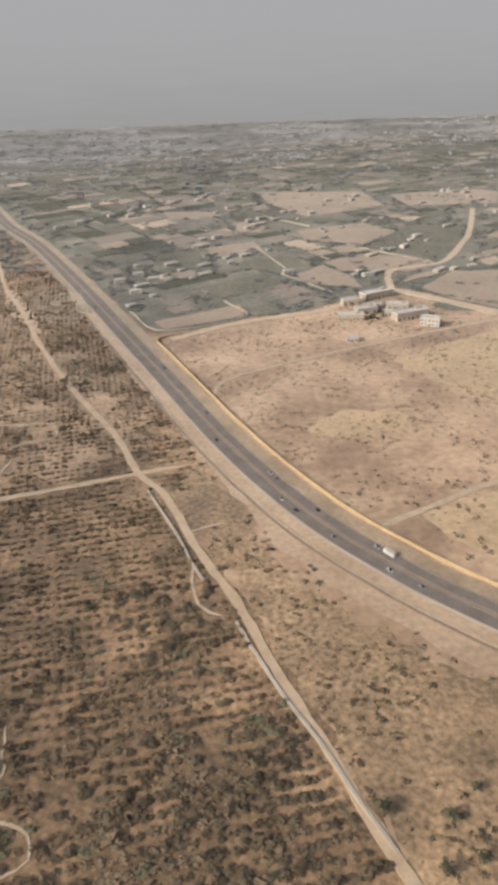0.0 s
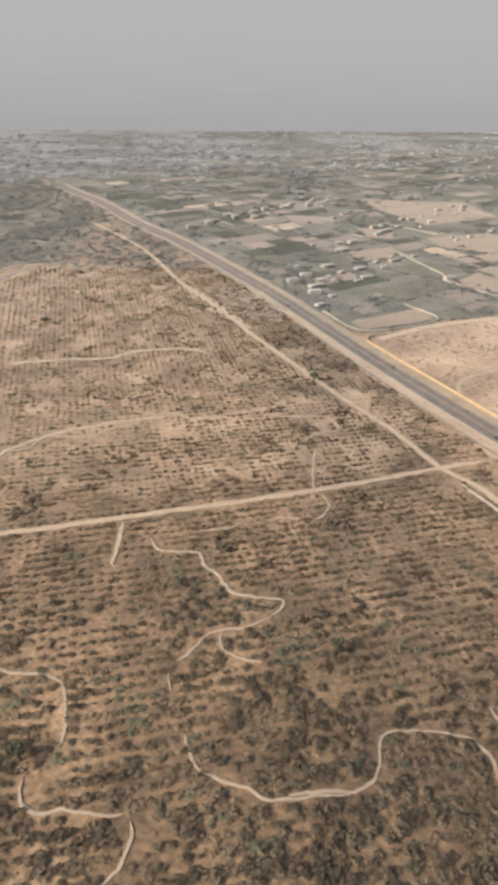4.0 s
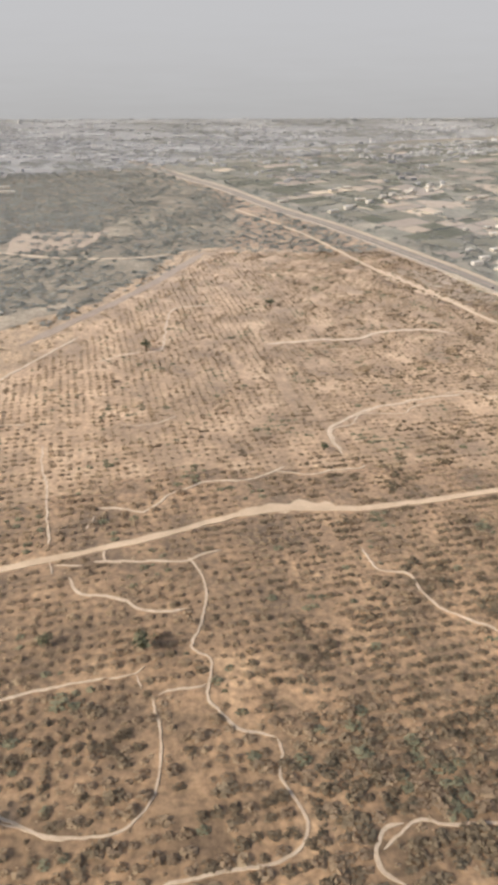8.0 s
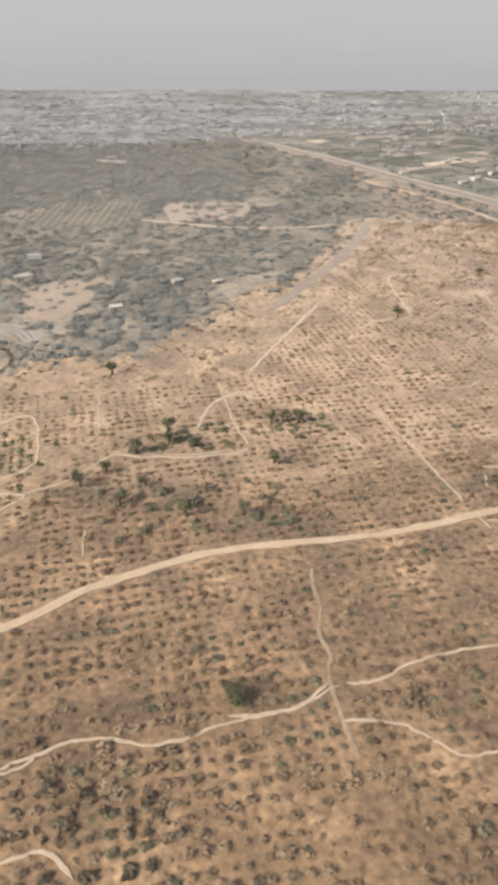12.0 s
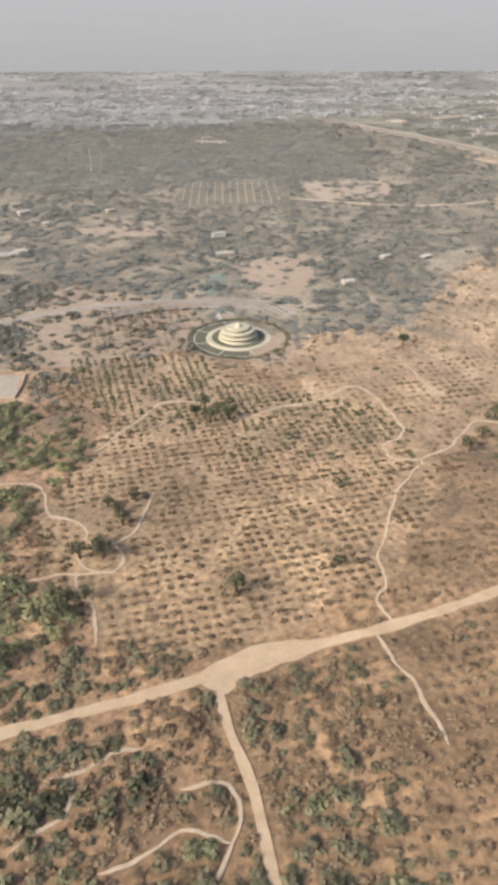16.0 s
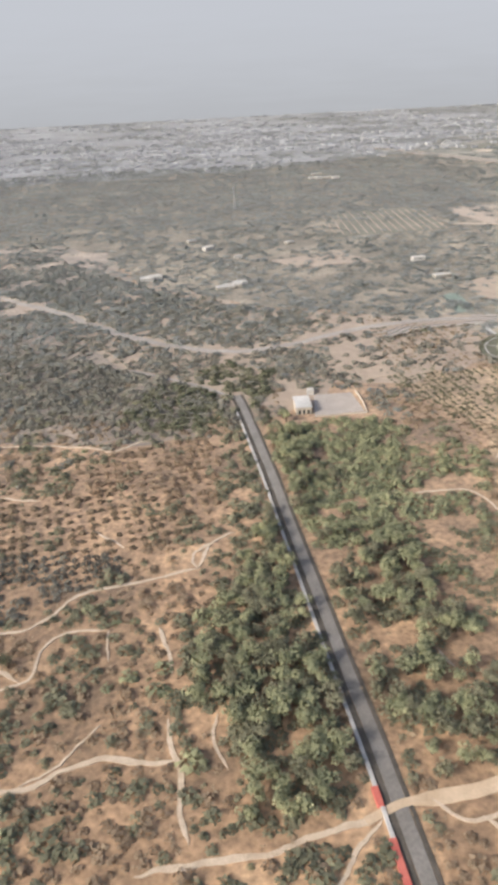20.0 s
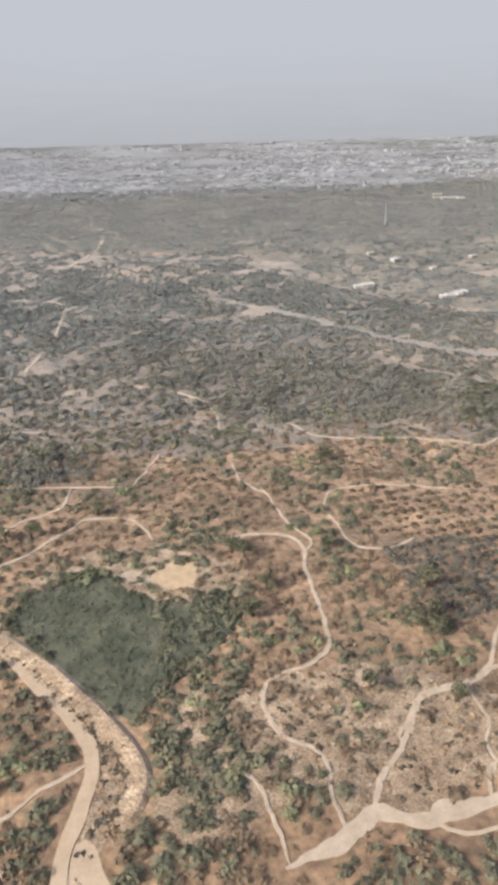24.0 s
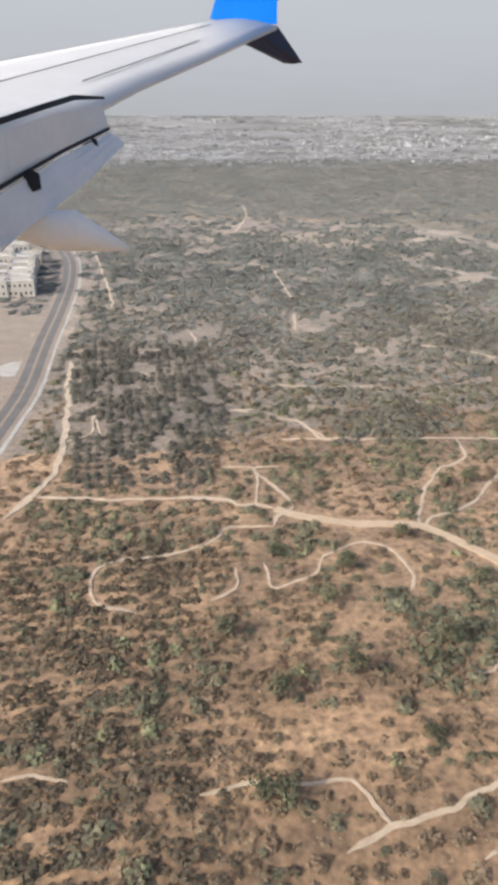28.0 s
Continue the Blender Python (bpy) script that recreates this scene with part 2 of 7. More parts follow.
M_STONE = material("loose_pale_stone", [(0.264, 0.179, 0.104), (0.385, 0.268, 0.162), (0.55, 0.42, 0.271)], 0.35, 0.95, 0.6, 0.3)
M_LAWN = material("dull_garden_lawn", [(0.12, 0.121, 0.087), (0.175, 0.17, 0.122)], 0.15, 0.95, 0.2, 0.2)
M_STEEL = material("painted_steel", [(0.55, 0.55, 0.55), (0.62, 0.62, 0.62)], 1, 0.5)
M_BARK = material("grey_bark", [(0.10, 0.075, 0.05), (0.16, 0.12, 0.085)], 2.0, 0.9)

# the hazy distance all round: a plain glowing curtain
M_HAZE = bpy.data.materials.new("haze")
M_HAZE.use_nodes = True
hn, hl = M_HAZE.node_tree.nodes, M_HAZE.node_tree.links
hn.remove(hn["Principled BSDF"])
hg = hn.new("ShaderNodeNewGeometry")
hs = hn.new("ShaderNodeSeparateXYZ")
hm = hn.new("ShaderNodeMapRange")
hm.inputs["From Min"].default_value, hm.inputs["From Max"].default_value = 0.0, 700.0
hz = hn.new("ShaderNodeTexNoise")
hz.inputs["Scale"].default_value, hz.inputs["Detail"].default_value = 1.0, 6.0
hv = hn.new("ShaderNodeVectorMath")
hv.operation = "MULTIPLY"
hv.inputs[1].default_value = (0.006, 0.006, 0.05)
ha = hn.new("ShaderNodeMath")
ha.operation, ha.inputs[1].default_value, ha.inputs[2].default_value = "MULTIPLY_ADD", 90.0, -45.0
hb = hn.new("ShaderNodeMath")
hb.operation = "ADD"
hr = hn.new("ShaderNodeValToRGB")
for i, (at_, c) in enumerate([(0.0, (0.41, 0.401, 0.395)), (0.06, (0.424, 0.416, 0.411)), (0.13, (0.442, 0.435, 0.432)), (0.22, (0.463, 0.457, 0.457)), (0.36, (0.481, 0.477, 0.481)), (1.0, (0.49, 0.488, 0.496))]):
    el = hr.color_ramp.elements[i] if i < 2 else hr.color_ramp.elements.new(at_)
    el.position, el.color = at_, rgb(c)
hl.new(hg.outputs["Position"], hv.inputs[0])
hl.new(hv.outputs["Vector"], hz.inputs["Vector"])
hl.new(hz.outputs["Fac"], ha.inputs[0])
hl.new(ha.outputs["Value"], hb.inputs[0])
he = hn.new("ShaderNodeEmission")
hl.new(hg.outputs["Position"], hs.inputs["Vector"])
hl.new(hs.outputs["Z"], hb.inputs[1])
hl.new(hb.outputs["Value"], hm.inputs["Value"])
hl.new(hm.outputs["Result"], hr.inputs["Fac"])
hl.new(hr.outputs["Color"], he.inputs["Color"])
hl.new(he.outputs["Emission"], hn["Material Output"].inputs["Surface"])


# ---- helpers for shapes ----
def mesh_object(name, verts, faces, mat, parent=None):
    me = bpy.data.meshes.new(name)
    me.from_pydata([tuple(v) for v in verts], [], faces)
    me.materials.append(mat)
    me.update()
    ob = new(name, me)
    if parent:
        ob.parent = parent
    return ob


def part(name, bm, mat, parent, label=""):
    me = bpy.data.meshes.new(name)
    bm.to_mesh(me)
    bm.free()
    me.materials.append(mat)
    ob = new(name, me)
    ob.parent = parent
    if label:
        ob["label"] = label
    return ob


def spline(points, step=2.0):
    """A smooth line through the points (Catmull-Rom), sampled about every step metres."""
    p = np.array(points, float)
    p = np.vstack([2 * p[0] - p[1], p, 2 * p[-1] - p[-2]])
    out = []
    for a, b, c, d in zip(p, p[1:], p[2:], p[3:]):
        n = max(1, int(np.linalg.norm(c - b) / step))
        s = (np.arange(n) / n)[:, None]
        out.append(0.5 * (2 * b + (c - a) * s + (2 * a - 5 * b + 4 * c - d) * s**2 + (3 * b - a - 3 * c + d) * s**3))
    return np.vstack(out + [p[-2:-1]])


def offset_line(line, d):
    t = np.gradient(line, axis=0)
    t /= np.linalg.norm(t, axis=1)[:, None] + 1e-9
    return line + d * np.c_[-t[:, 1], t[:, 0]]


def smooth(t):
    t = np.clip(t, 0, 1)
    return t * t * (3 - 2 * t)


def relief(x, y):
    """Height of the land: it falls eight metres towards the highway and swells a little under the plantation."""
    ends = smooth((y + 150) / 150)
    fall = 8.0 * smooth((x - 0.08 * (y - 130) + 140) / 95) * (1 - smooth((y - 1000) / 500)) * (1 - smooth((x - 700) / 300))
    rise = 3.5 * smooth((x + 590) / 90) * (1 - smooth((x + 330) / 110)) * (1 - smooth((y - 450) / 350))
    return (rise - fall) * ends


def settle(x, y):
    """From the flat plan to the rolling land: where a point of the plan lies, and how high."""
    h = relief(x, y)
    k = 1 - h / 158
    cx = np.where(x > -150, -28.0, x)
    return cx + (x - cx) * k, -2 + (y + 2) * k, h


def lattice(x0, x1, y0, y1, d):
    return np.array([(x, y) for x in np.arange(x0, x1, d) for y in np.arange(y0, y1, d)], float)


BENDS = np.vstack([lattice(-600, 10, -150, 800, 10), lattice(-160, 100, 803, 1500, 20), lattice(23, 1010, -147, 1500, 70)])
LAID = [0]           # counts the laid patches, so that no two lie in one plane
CLEAR = []          # lines that plants keep away from: (line, half width)
RNG = np.random.default_rng(7)


def strip(name, points, width, z, mat, label, category="path", ragged=0.0, step=2.0, keep=True, smooth=True, depth=0.15, wiggle=0.0):
    """A road or path laid on the ground along a line, with uneven edges, a small thickness and sides."""
    line = spline(points, step) if smooth else np.array(points, float)
    n = len(line)
    z, depth = z + 0.16, depth + 0.16
    if wiggle:
        k = np.convolve(RNG.normal(0, 1, n + 8), np.ones(5) / 2.2, "valid")[:n]
        line = offset_line(line, (wiggle * k)[:, None])
    wa, wb = ([width / 2] * n, [width / 2] * n)
    if ragged:
        k = np.convolve(RNG.normal(0, 1, n + 4), [0.2, 0.3, 0.3, 0.2, 0.0], "valid")[:n]
        q = np.convolve(RNG.normal(0, 1, n + 4), [0.2, 0.3, 0.3, 0.2, 0.0], "valid")[:n]
        wa, wb = width / 2 * np.clip(1 + ragged * k, 0.35, 2), width / 2 * np.clip(1 + ragged * q, 0.35, 2)
    if ragged > 0.2:
        ends = np.clip(np.minimum(np.arange(n), np.arange(n)[::-1]) * step / (3 * width) + 0.12, 0, 1)
        wa, wb = wa * ends, wb * ends
    a, b = offset_line(line, np.array(wa)[:, None]), offset_line(line, -np.array(wb)[:, None])
    m = max(1, int(round(width / 4)))
    tops = [np.c_[a + (b - a) * k / m, np.full(n, z)] for k in range(m + 1)]
    v = np.vstack([np.c_[a, np.full(n, z - depth)]] + tops + [np.c_[b, np.full(n, z - depth)]])
    f = [(r * n + i, (r + 1) * n + i, (r + 1) * n + i + 1, r * n + i + 1) for i in range(n - 1) for r in range(m + 2)]
    ob = mesh_object(name, v, f, mat)
    tagged(ob, label, category, kind="structure")
    if keep:
        CLEAR.append((line[:: max(1, int(2 / step))], width / 2))
    return ob


def patch(name, points, z, mat, label, category="ground", ragged=1.5, step=3.0, sharp=False):
    """A plot of ground with an uneven outline, a few centimetres thick."""
    LAID[0] += name != "field"
    z = 0.05 + 0.0008 * LAID[0] if name != "field" else 0.135        # later patches lie on earlier ones
    pts = list(points) + [points[0]]
    if sharp:
        line = np.vstack([np.linspace(a, b, max(2, int(math.dist(a, b) / step)), endpoint=False) for a, b in zip(pts, pts[1:])])
    else:
        line = spline(pts, step)[:-1]
    n = len(line)
    k = np.convolve(np.tile(RNG.normal(0, 1, n), 3), [0.25, 0.5, 0.25], "same")[n : 2 * n]
    t = np.roll(line, -1, 0) - np.roll(line, 1, 0)
    t /= np.linalg.norm(t, axis=1)[:, None] + 1e-9
    line = line + np.c_[-t[:, 1], t[:, 0]] * (ragged * k)[:, None]
    more = BENDS[((BENDS > line.min(0)) & (BENDS < line.max(0))).all(1)]
    more = more[inside(more, line)]
    co, _, tris, _, _, _ = geometry.delaunay_2d_cdt([Vector(q) for q in np.vstack([line, more])], [(i, (i + 1) % n) for i in range(n)], [list(range(n))], 1, 1e-4)
    me = bpy.data.meshes.new(name)
    m = len(co)
    rim = collections.Counter(tuple(sorted((f[i], f[(i + 1) % 3]))) for f in tris for i in range(3))
    side = [(u, w, m + w, m + u) for (u, w), c in rim.items() if c == 1]
    me.from_pydata([(q.x, q.y, z) for q in co] + [(q.x, q.y, z - 0.1) for q in co], [], [tuple(f) for f in tris] + side)
    me.materials.append(mat)
    ob = new(name, me)
    return tagged(ob, label, category, kind="structure")


def inside(pts, poly):
    poly = np.array(poly, float)
    x, y = pts[:, 0], pts[:, 1]
    hit = np.zeros(len(pts), bool)
    for (x0, y0), (x1, y1) in zip(poly, np.roll(poly, -1, 0)):
        if y0 == y1:
            continue
        hit ^= ((y0 > y) != (y1 > y)) & (x < (x1 - x0) * (y - y0) / (y1 - y0) + x0)
    return hit


BOXES = []


def near_lines(pts, margin=0.0):
    """True where a point lies on a road or path."""
    for line, half in CLEAR[len(BOXES) :]:
        BOXES.append(np.r_[line.min(0) - half, line.max(0) + half])
    bad = np.zeros(len(pts), bool)
    if len(pts) == 0 or not BOXES:
        return bad
    box, lo, hi = np.array(BOXES), pts.min(0) - margin - 2, pts.max(0) + margin + 2
    for k in np.where((box[:, :2] < hi).all(1) & (box[:, 2:] > lo).all(1))[0]:
        line, half = CLEAR[k]
        idx = np.where(((pts > box[k, :2] - margin - 2) & (pts < box[k, 2:] + margin + 2)).all(1))[0]
        for block in np.array_split(idx, max(1, len(idx) // 4000)):
            if len(block):
                d = ((pts[block][:, None] - line[None]) ** 2).sum(2).min(1)
                bad[block[d < (half + margin) ** 2]] = True
    return bad


def grid_points(x0, x1, y0, y1, du, dv, angle=0.0, jitter=0.2):
    c, s = math.cos(radians(angle)), math.sin(radians(angle))
    cx, cy, r = (x0 + x1) / 2, (y0 + y1) / 2, math.hypot(x1 - x0, y1 - y0) / 2
    u, v = np.meshgrid(np.arange(-r, r, du), np.arange(-r, r, dv))
    u = u.ravel() + RNG.normal(0, jitter * du, u.size)
    v = v.ravel() + RNG.normal(0, jitter * dv, v.size)
    p = np.c_[cx + c * u - s * v, cy + s * u + c * v]
    return p[(p[:, 0] > x0) & (p[:, 0] < x1) & (p[:, 1] > y0) & (p[:, 1] < y1)]


def patchy(pts, size, seed=0.0):
    """A smooth random field over the land, about -1 to 1."""
    r = np.random.default_rng(int(seed * 10) + 3)
    out = np.zeros(len(pts))
    for k in range(7):
        a, ph, w = r.uniform(0, 6.283), r.uniform(0, 6.283), r.uniform(0.6, 1.7)
        out += np.sin((pts[:, 0] * math.cos(a) + pts[:, 1] * math.sin(a)) * 6.283 / size * w + ph)
    return out / 3.0


def clump(leaves, flat, rnd, leaf):
    """One bush: leafy tufts, as small bent triangles, spread through a rounded, uneven body standing on z = 0."""
    t = np.empty((leaves, 3, 3))
    for i in range(leaves):
        d = rnd.normal(0, 1, 3)
        d /= np.linalg.norm(d)
        c = d * (0.35 + 0.65 * rnd.random() ** 0.5) * 0.5
        c[2] = abs(c[2]) * flat * 2 * 0.9 + 0.05
        out = np.array([d[0], d[1], abs(d[2]) + 0.9])
        out /= np.linalg.norm(out)
        out = out + rnd.normal(0, 0.4, 3)
        a = np.cross(out, rnd.normal(0, 1, 3))
        a /= np.linalg.norm(a) + 1e-9
        b = np.cross(out, a)
        b /= np.linalg.norm(b) + 1e-9
        s = leaf * rnd.uniform(0.7, 1.3)
        t[i] = c + s * np.array([a * 0.6 - b * 0.4, -a * 0.6 - b * 0.35, b * 0.75])
    t[:, :, 2] = np.maximum(t[:, :, 2], -0.02)
    return t


def scatter(name, pts, width, height, mat, label, category, leaves=36, spread=0.3, leaf=0.2, stretch=1.0):
    """All the bushes of one kind as one mesh."""
    rnd = np.random.default_rng(len(pts) + 11)
    forms = np.array([clump(leaves, 0.5, rnd, leaf) for _ in range(8)])
    n = len(pts)
    if n == 0:
        return None
    pick, yaw = rnd.integers(0, 8, n), rnd.uniform(0, 6.283, n)
    s = np.clip(rnd.normal(1, spread, n), 0.4, 1.9)
    v = forms[pick].reshape(n, -1, 3)
    c, sn = np.cos(yaw)[:, None], np.sin(yaw)[:, None]
    w = (np.broadcast_to(width, n) * s)[:, None]
    h = (np.broadcast_to(height, n) * s * rnd.uniform(0.8, 1.25, n))[:, None]
    out = np.empty_like(v)
    out[:, :, 0] = (v[:, :, 0] * c - v[:, :, 1] * sn) * w * stretch + pts[:, 0:1]
    out[:, :, 1] = (v[:, :, 0] * sn + v[:, :, 1] * c) * w + pts[:, 1:2]
    out[:, :, 2] = v[:, :, 2] * h
    me = bpy.data.meshes.new(name)
    nv = n * leaves * 3
    me.vertices.add(nv)
    me.vertices.foreach_set("co", out.reshape(-1).astype(np.float32))
    me.loops.add(nv)
    me.loops.foreach_set("vertex_index", np.arange(nv, dtype=np.int32))
    me.polygons.add(nv // 3)
    me.polygons.foreach_set("loop_start", np.arange(0, nv, 3, dtype=np.int32))
    me.update(calc_edges=True)
    me.materials.append(mat)
    return tagged(new(name, me), label, category, kind="stuff")


# ---- the land ----
rim = [(-450 + 4900 * math.cos(a), 900 + 4900 * math.sin(a)) for a in np.linspace(0, 2 * math.pi, 96, endpoint=False)]
co, _, tris, _, _, _ = geometry.delaunay_2d_cdt([Vector(q) for q in rim] + [Vector(q) for q in BENDS], [(i, (i + 1) % 96) for i in range(96)], [list(range(96))], 1, 1e-4)
me = bpy.data.meshes.new("ground")
me.from_pydata([(q.x, q.y, 0.0) for q in co], [], [tuple(f) for f in tris])
me.materials.append(M_SOIL)
tagged(new("ground", me), "dry red-brown earth with sparse litter reaching to the hazy horizon", "ground", kind="structure")

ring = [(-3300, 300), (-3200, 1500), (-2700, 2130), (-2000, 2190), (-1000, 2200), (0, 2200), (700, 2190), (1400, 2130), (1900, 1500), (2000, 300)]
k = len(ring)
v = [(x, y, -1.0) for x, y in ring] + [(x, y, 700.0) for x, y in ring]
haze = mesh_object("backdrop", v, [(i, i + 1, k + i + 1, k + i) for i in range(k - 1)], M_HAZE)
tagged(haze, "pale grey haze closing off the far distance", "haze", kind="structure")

PLAIN = [(40, 50), (30, 108), (6, 180), (-11, 218), (-22, 252), (-14, 285), (-20, 312), (-38, 352), (-58, 405), (-40, 456), (18, 480), (75, 497), (136, 536), (170, 512), (210, 472), (420, 420), (500, 200), (300, 20)]
VALLEY = [(-1500, 620), (-1150, 640), (-905, 640), (-770, 470), (-640, 400), (-555, 330), (-487, 342), (-437, 420), (-379, 480), (-335, 590), (-290, 680), (-300, 870), (-380, 1050), (-900, 1060), (-2300, 1050), (-2300, 900)]
FARMS = [(-36, 456), (18, 482), (75, 499), (136, 538), (170, 514), (215, 476), (800, 470), (1300, 1800), (100, 1560), (-380, 1260), (-225, 860), (-115, 620), (-72, 510)]
patch("ground_sandy_plain", PLAIN, 0.03, M_PLAIN, "bare sandy plain with scattered low bushes", "sand")
patch("ground_verge", [(40, 50), (30, 108), (6, 180), (-11, 218), (-22, 252), (-14, 285), (-21, 308), (-8, 269), (5, 237), (12, 216), (20, 197), (34, 181), (52, 158), (80, 128), (95, 60)], 0.03, M_SOIL_PALE, "brown scrubby verge between dirt track and sand", "ground", 3.0, 3)
APRON = [(-24, 318), (-8, 276), (6, 243), (19, 212), (33, 193), (50, 172), (70, 151), (100, 126), (150, 84), (165, 92), (120, 130), (92, 152), (60, 183), (38, 207), (18, 243), (-2, 283), (-14, 312)]
patch("ground_apron", APRON, 0.03, M_APRON, "smooth tan sand beside the highway", "sand", 1.2, 3)
patch("ground_far", [(-3000, 1000), (-1500, 1000), (-400, 1060), (300, 1000), (2200, 900), (2200, 2900), (-3000, 2900)], 0.02, M_VALLEY, "far grey-green land under haze", "ground", 10, 40)
patch("ground_town", [(-2900, 1080), (-1500, 1060), (-700, 1090), (-380, 1250), (-100, 1500), (500, 1700), (1900, 1900), (1900, 2880), (-2900, 2880)], 0.02, M_TOWNLAND, "pale cool ground of the far town, hazed in colour", "ground", 18, 40)
patch("ground_valley", VALLEY, 0.03, M_VALLEY, "grey-green valley floor fading into haze", "ground", 9, 9)
patch("ground_farmland", FARMS, 0.03, M_FARM, "patchwork farmland beyond the highway", "ground", 5, 12)
RIVER = [(-900, 500), (-842, 447), (-795, 396), (-743, 364), (-703, 371), (-668, 386), (-616, 395), (-570, 385), (-524, 345), (-491, 342), (-455, 366), (-412, 418), (-379, 473), (-343, 559), (-315, 640), (-300, 720)]
MARGIN = [(-566, 322), (-580, 306), (-555, 297), (-487, 304), (-437, 322), (-413, 366), (-379, 428), (-335, 555), (-296, 655), (-335, 645), (-368, 545), (-397, 487), (-443, 432), (-490, 352), (-540, 340)]
patch("ground_sandy_margin", MARGIN, 0, M_SOIL_PALE, "pinkish sandy margin between plantation and valley", "sand", 5.0, 5)
patch("ground_plantation_slope", [(-500, 215), (-400, 232), (-300, 255), (-150, 262), (-40, 300), (-70, 390), (-130, 470), (-230, 640), (-300, 640), (-360, 510), (-400, 420), (-430, 335), (-480, 310), (-560, 300), (-530, 240)], 0, M_SLOPE, "pale orange earth of the upper plantation", "ground", 7.0, 6)
patch("ground_scrubland", [(-1320, 40), (-652, 40), (-652, 300), (-700, 420), (-790, 500), (-905, 660), (-1320, 660)], 0, M_SOIL_GREY, "dry grey-brown earth under scrub", "ground", 4, 8)
patch("ground_far_scrub", [(-1300, 250), (-1120, 232), (-1000, 252), (-930, 262), (-850, 268), (-780, 262), (-742, 290), (-700, 420), (-790, 500), (-905, 655), (-1300, 655)], 0, M_SCRUBLAND, "dull grey-brown earth under far scrub", "ground", 9, 8)
patch("ground_orchard", [(-668, 316), (-601, 318), (-586, 286), (-514, 254), (-520, 190), (-553, 150), (-598, 130), (-632, 136), (-655, 190), (-640, 249)], 0, M_SOIL_PALE, "pale orange earth between orchard rows", "ground", 4.0, 5)
patch("ground_pink", [(-577, 307), (-562, 316), (-547, 324), (-509, 332), (-496, 322), (-527, 305), (-566, 292)], 0, M_SLOPE, "bare pinkish-orange earth beside the round garden", "sand", 2.0, 3)
DUSTY = [(-742, 268), (-700, 300), (-655, 312), (-600, 322), (-556, 300), (-552, 335), (-600, 372), (-640, 405), (-700, 425), (-790, 500), (-850, 450), (-790, 340)]
patch("ground_dusty", DUSTY, 0, M_FIELD, "dusty pinkish-grey earth round the monument", "ground", 6.0, 6)
strip("river_bed", RIVER[:8], 13, 0.02, M_FIELD, "pale dry river bed winding along the valley", "river bed", 0.45, 3, keep=False, wiggle=1.2)
strip("road", RIVER[:8], 5.5, 0.05, M_DUST_ROAD, "dusty grey road along the dry river bed", "road", 0.25, 3, wiggle=0.5)
strip("road", [(-420, 410), (-397, 452), (-372, 500), (-350, 548), (-328, 606), (-315, 640)], 8, 0.05, M_MEDIAN, "dusty grey road climbing out of the valley", "road", 0.25, 3)
strip("dirt_track", [(-342, 637), (-374, 625), (-428, 624), (-480, 640), (-531, 660)], 4, 0.05, M_SAND, "pale track across the valley", "dirt track", 0.3, 3)

# ---- highway ----
M_TAR = material("sun_bleached_asphalt", [(0.175, 0.16, 0.14), (0.24, 0.22, 0.195)], 0.12, 0.85, 0.1, 0.15, 0.3)
HWY = [(160, 105), (87, 172), (58, 203), (32, 240), (1, 303), (-37, 399), (-59, 455), (-86, 525), (-121, 612), (-181, 752), (-235, 855), (-295, 995), (-350, 1095), (-450, 1290)]
line = spline(HWY)
near_end = int(np.argmax(line[:, 1] > 520))
strip("road_shoulder", offset_line(line, 3.0)[: near_end + 1 : 4], 26, 0.06, M_APRON, "broad sandy shoulder of a dual carriageway", "road", 0.05)
strip("road_shoulder", offset_line(line, 2.0)[near_end - 4 :: 4], 24, 0.055, M_FIELD, "dusty grey shoulder of a dual carriageway", "road", 0.12)
for side, wide in ((-1.2, 5.0), (6.0, 5.2)):
    strip("road", offset_line(line, side)[::4], wide, 0.14, M_ASPHALT, "dark worn asphalt carriageway with dusty edges", "road", 0.03)
strip("road_median", offset_line(line, 2.4)[::4], 1.9, 0.16, M_MEDIAN, "dusty brown median between two carriageways", "road", 0.15)
strip("road_verge", offset_line(line, -7.0)[::4], 6.4, 0.11, M_VERGE, "dusty brown verge below an ochre wall", "road", 0.12)
strip("lane_line", offset_line(line, -3.1)[: near_end + 1 : 4], 0.22, 0.15, M_SAND, "faint pale edge line of a carriageway", "lane line", 0.2)
strip("kerb", offset_line(line, 9.3)[::4], 1.0, 0.16, M_PLASTER, "pale dusty kerb along the carriageway", "kerb", 0.25)
strip("ditch", offset_line(line, 17.0)[8:230:4], 1.1, 0.12, M_MEDIAN, "narrow dark ditch along the sandy shoulder", "ditch", 0.3)
strip("sand_berm", offset_line(line, 15.2)[8:230:4], 1.3, 0.13, M_SAND, "low pale sand berm beside a ditch", "sand", 0.3)


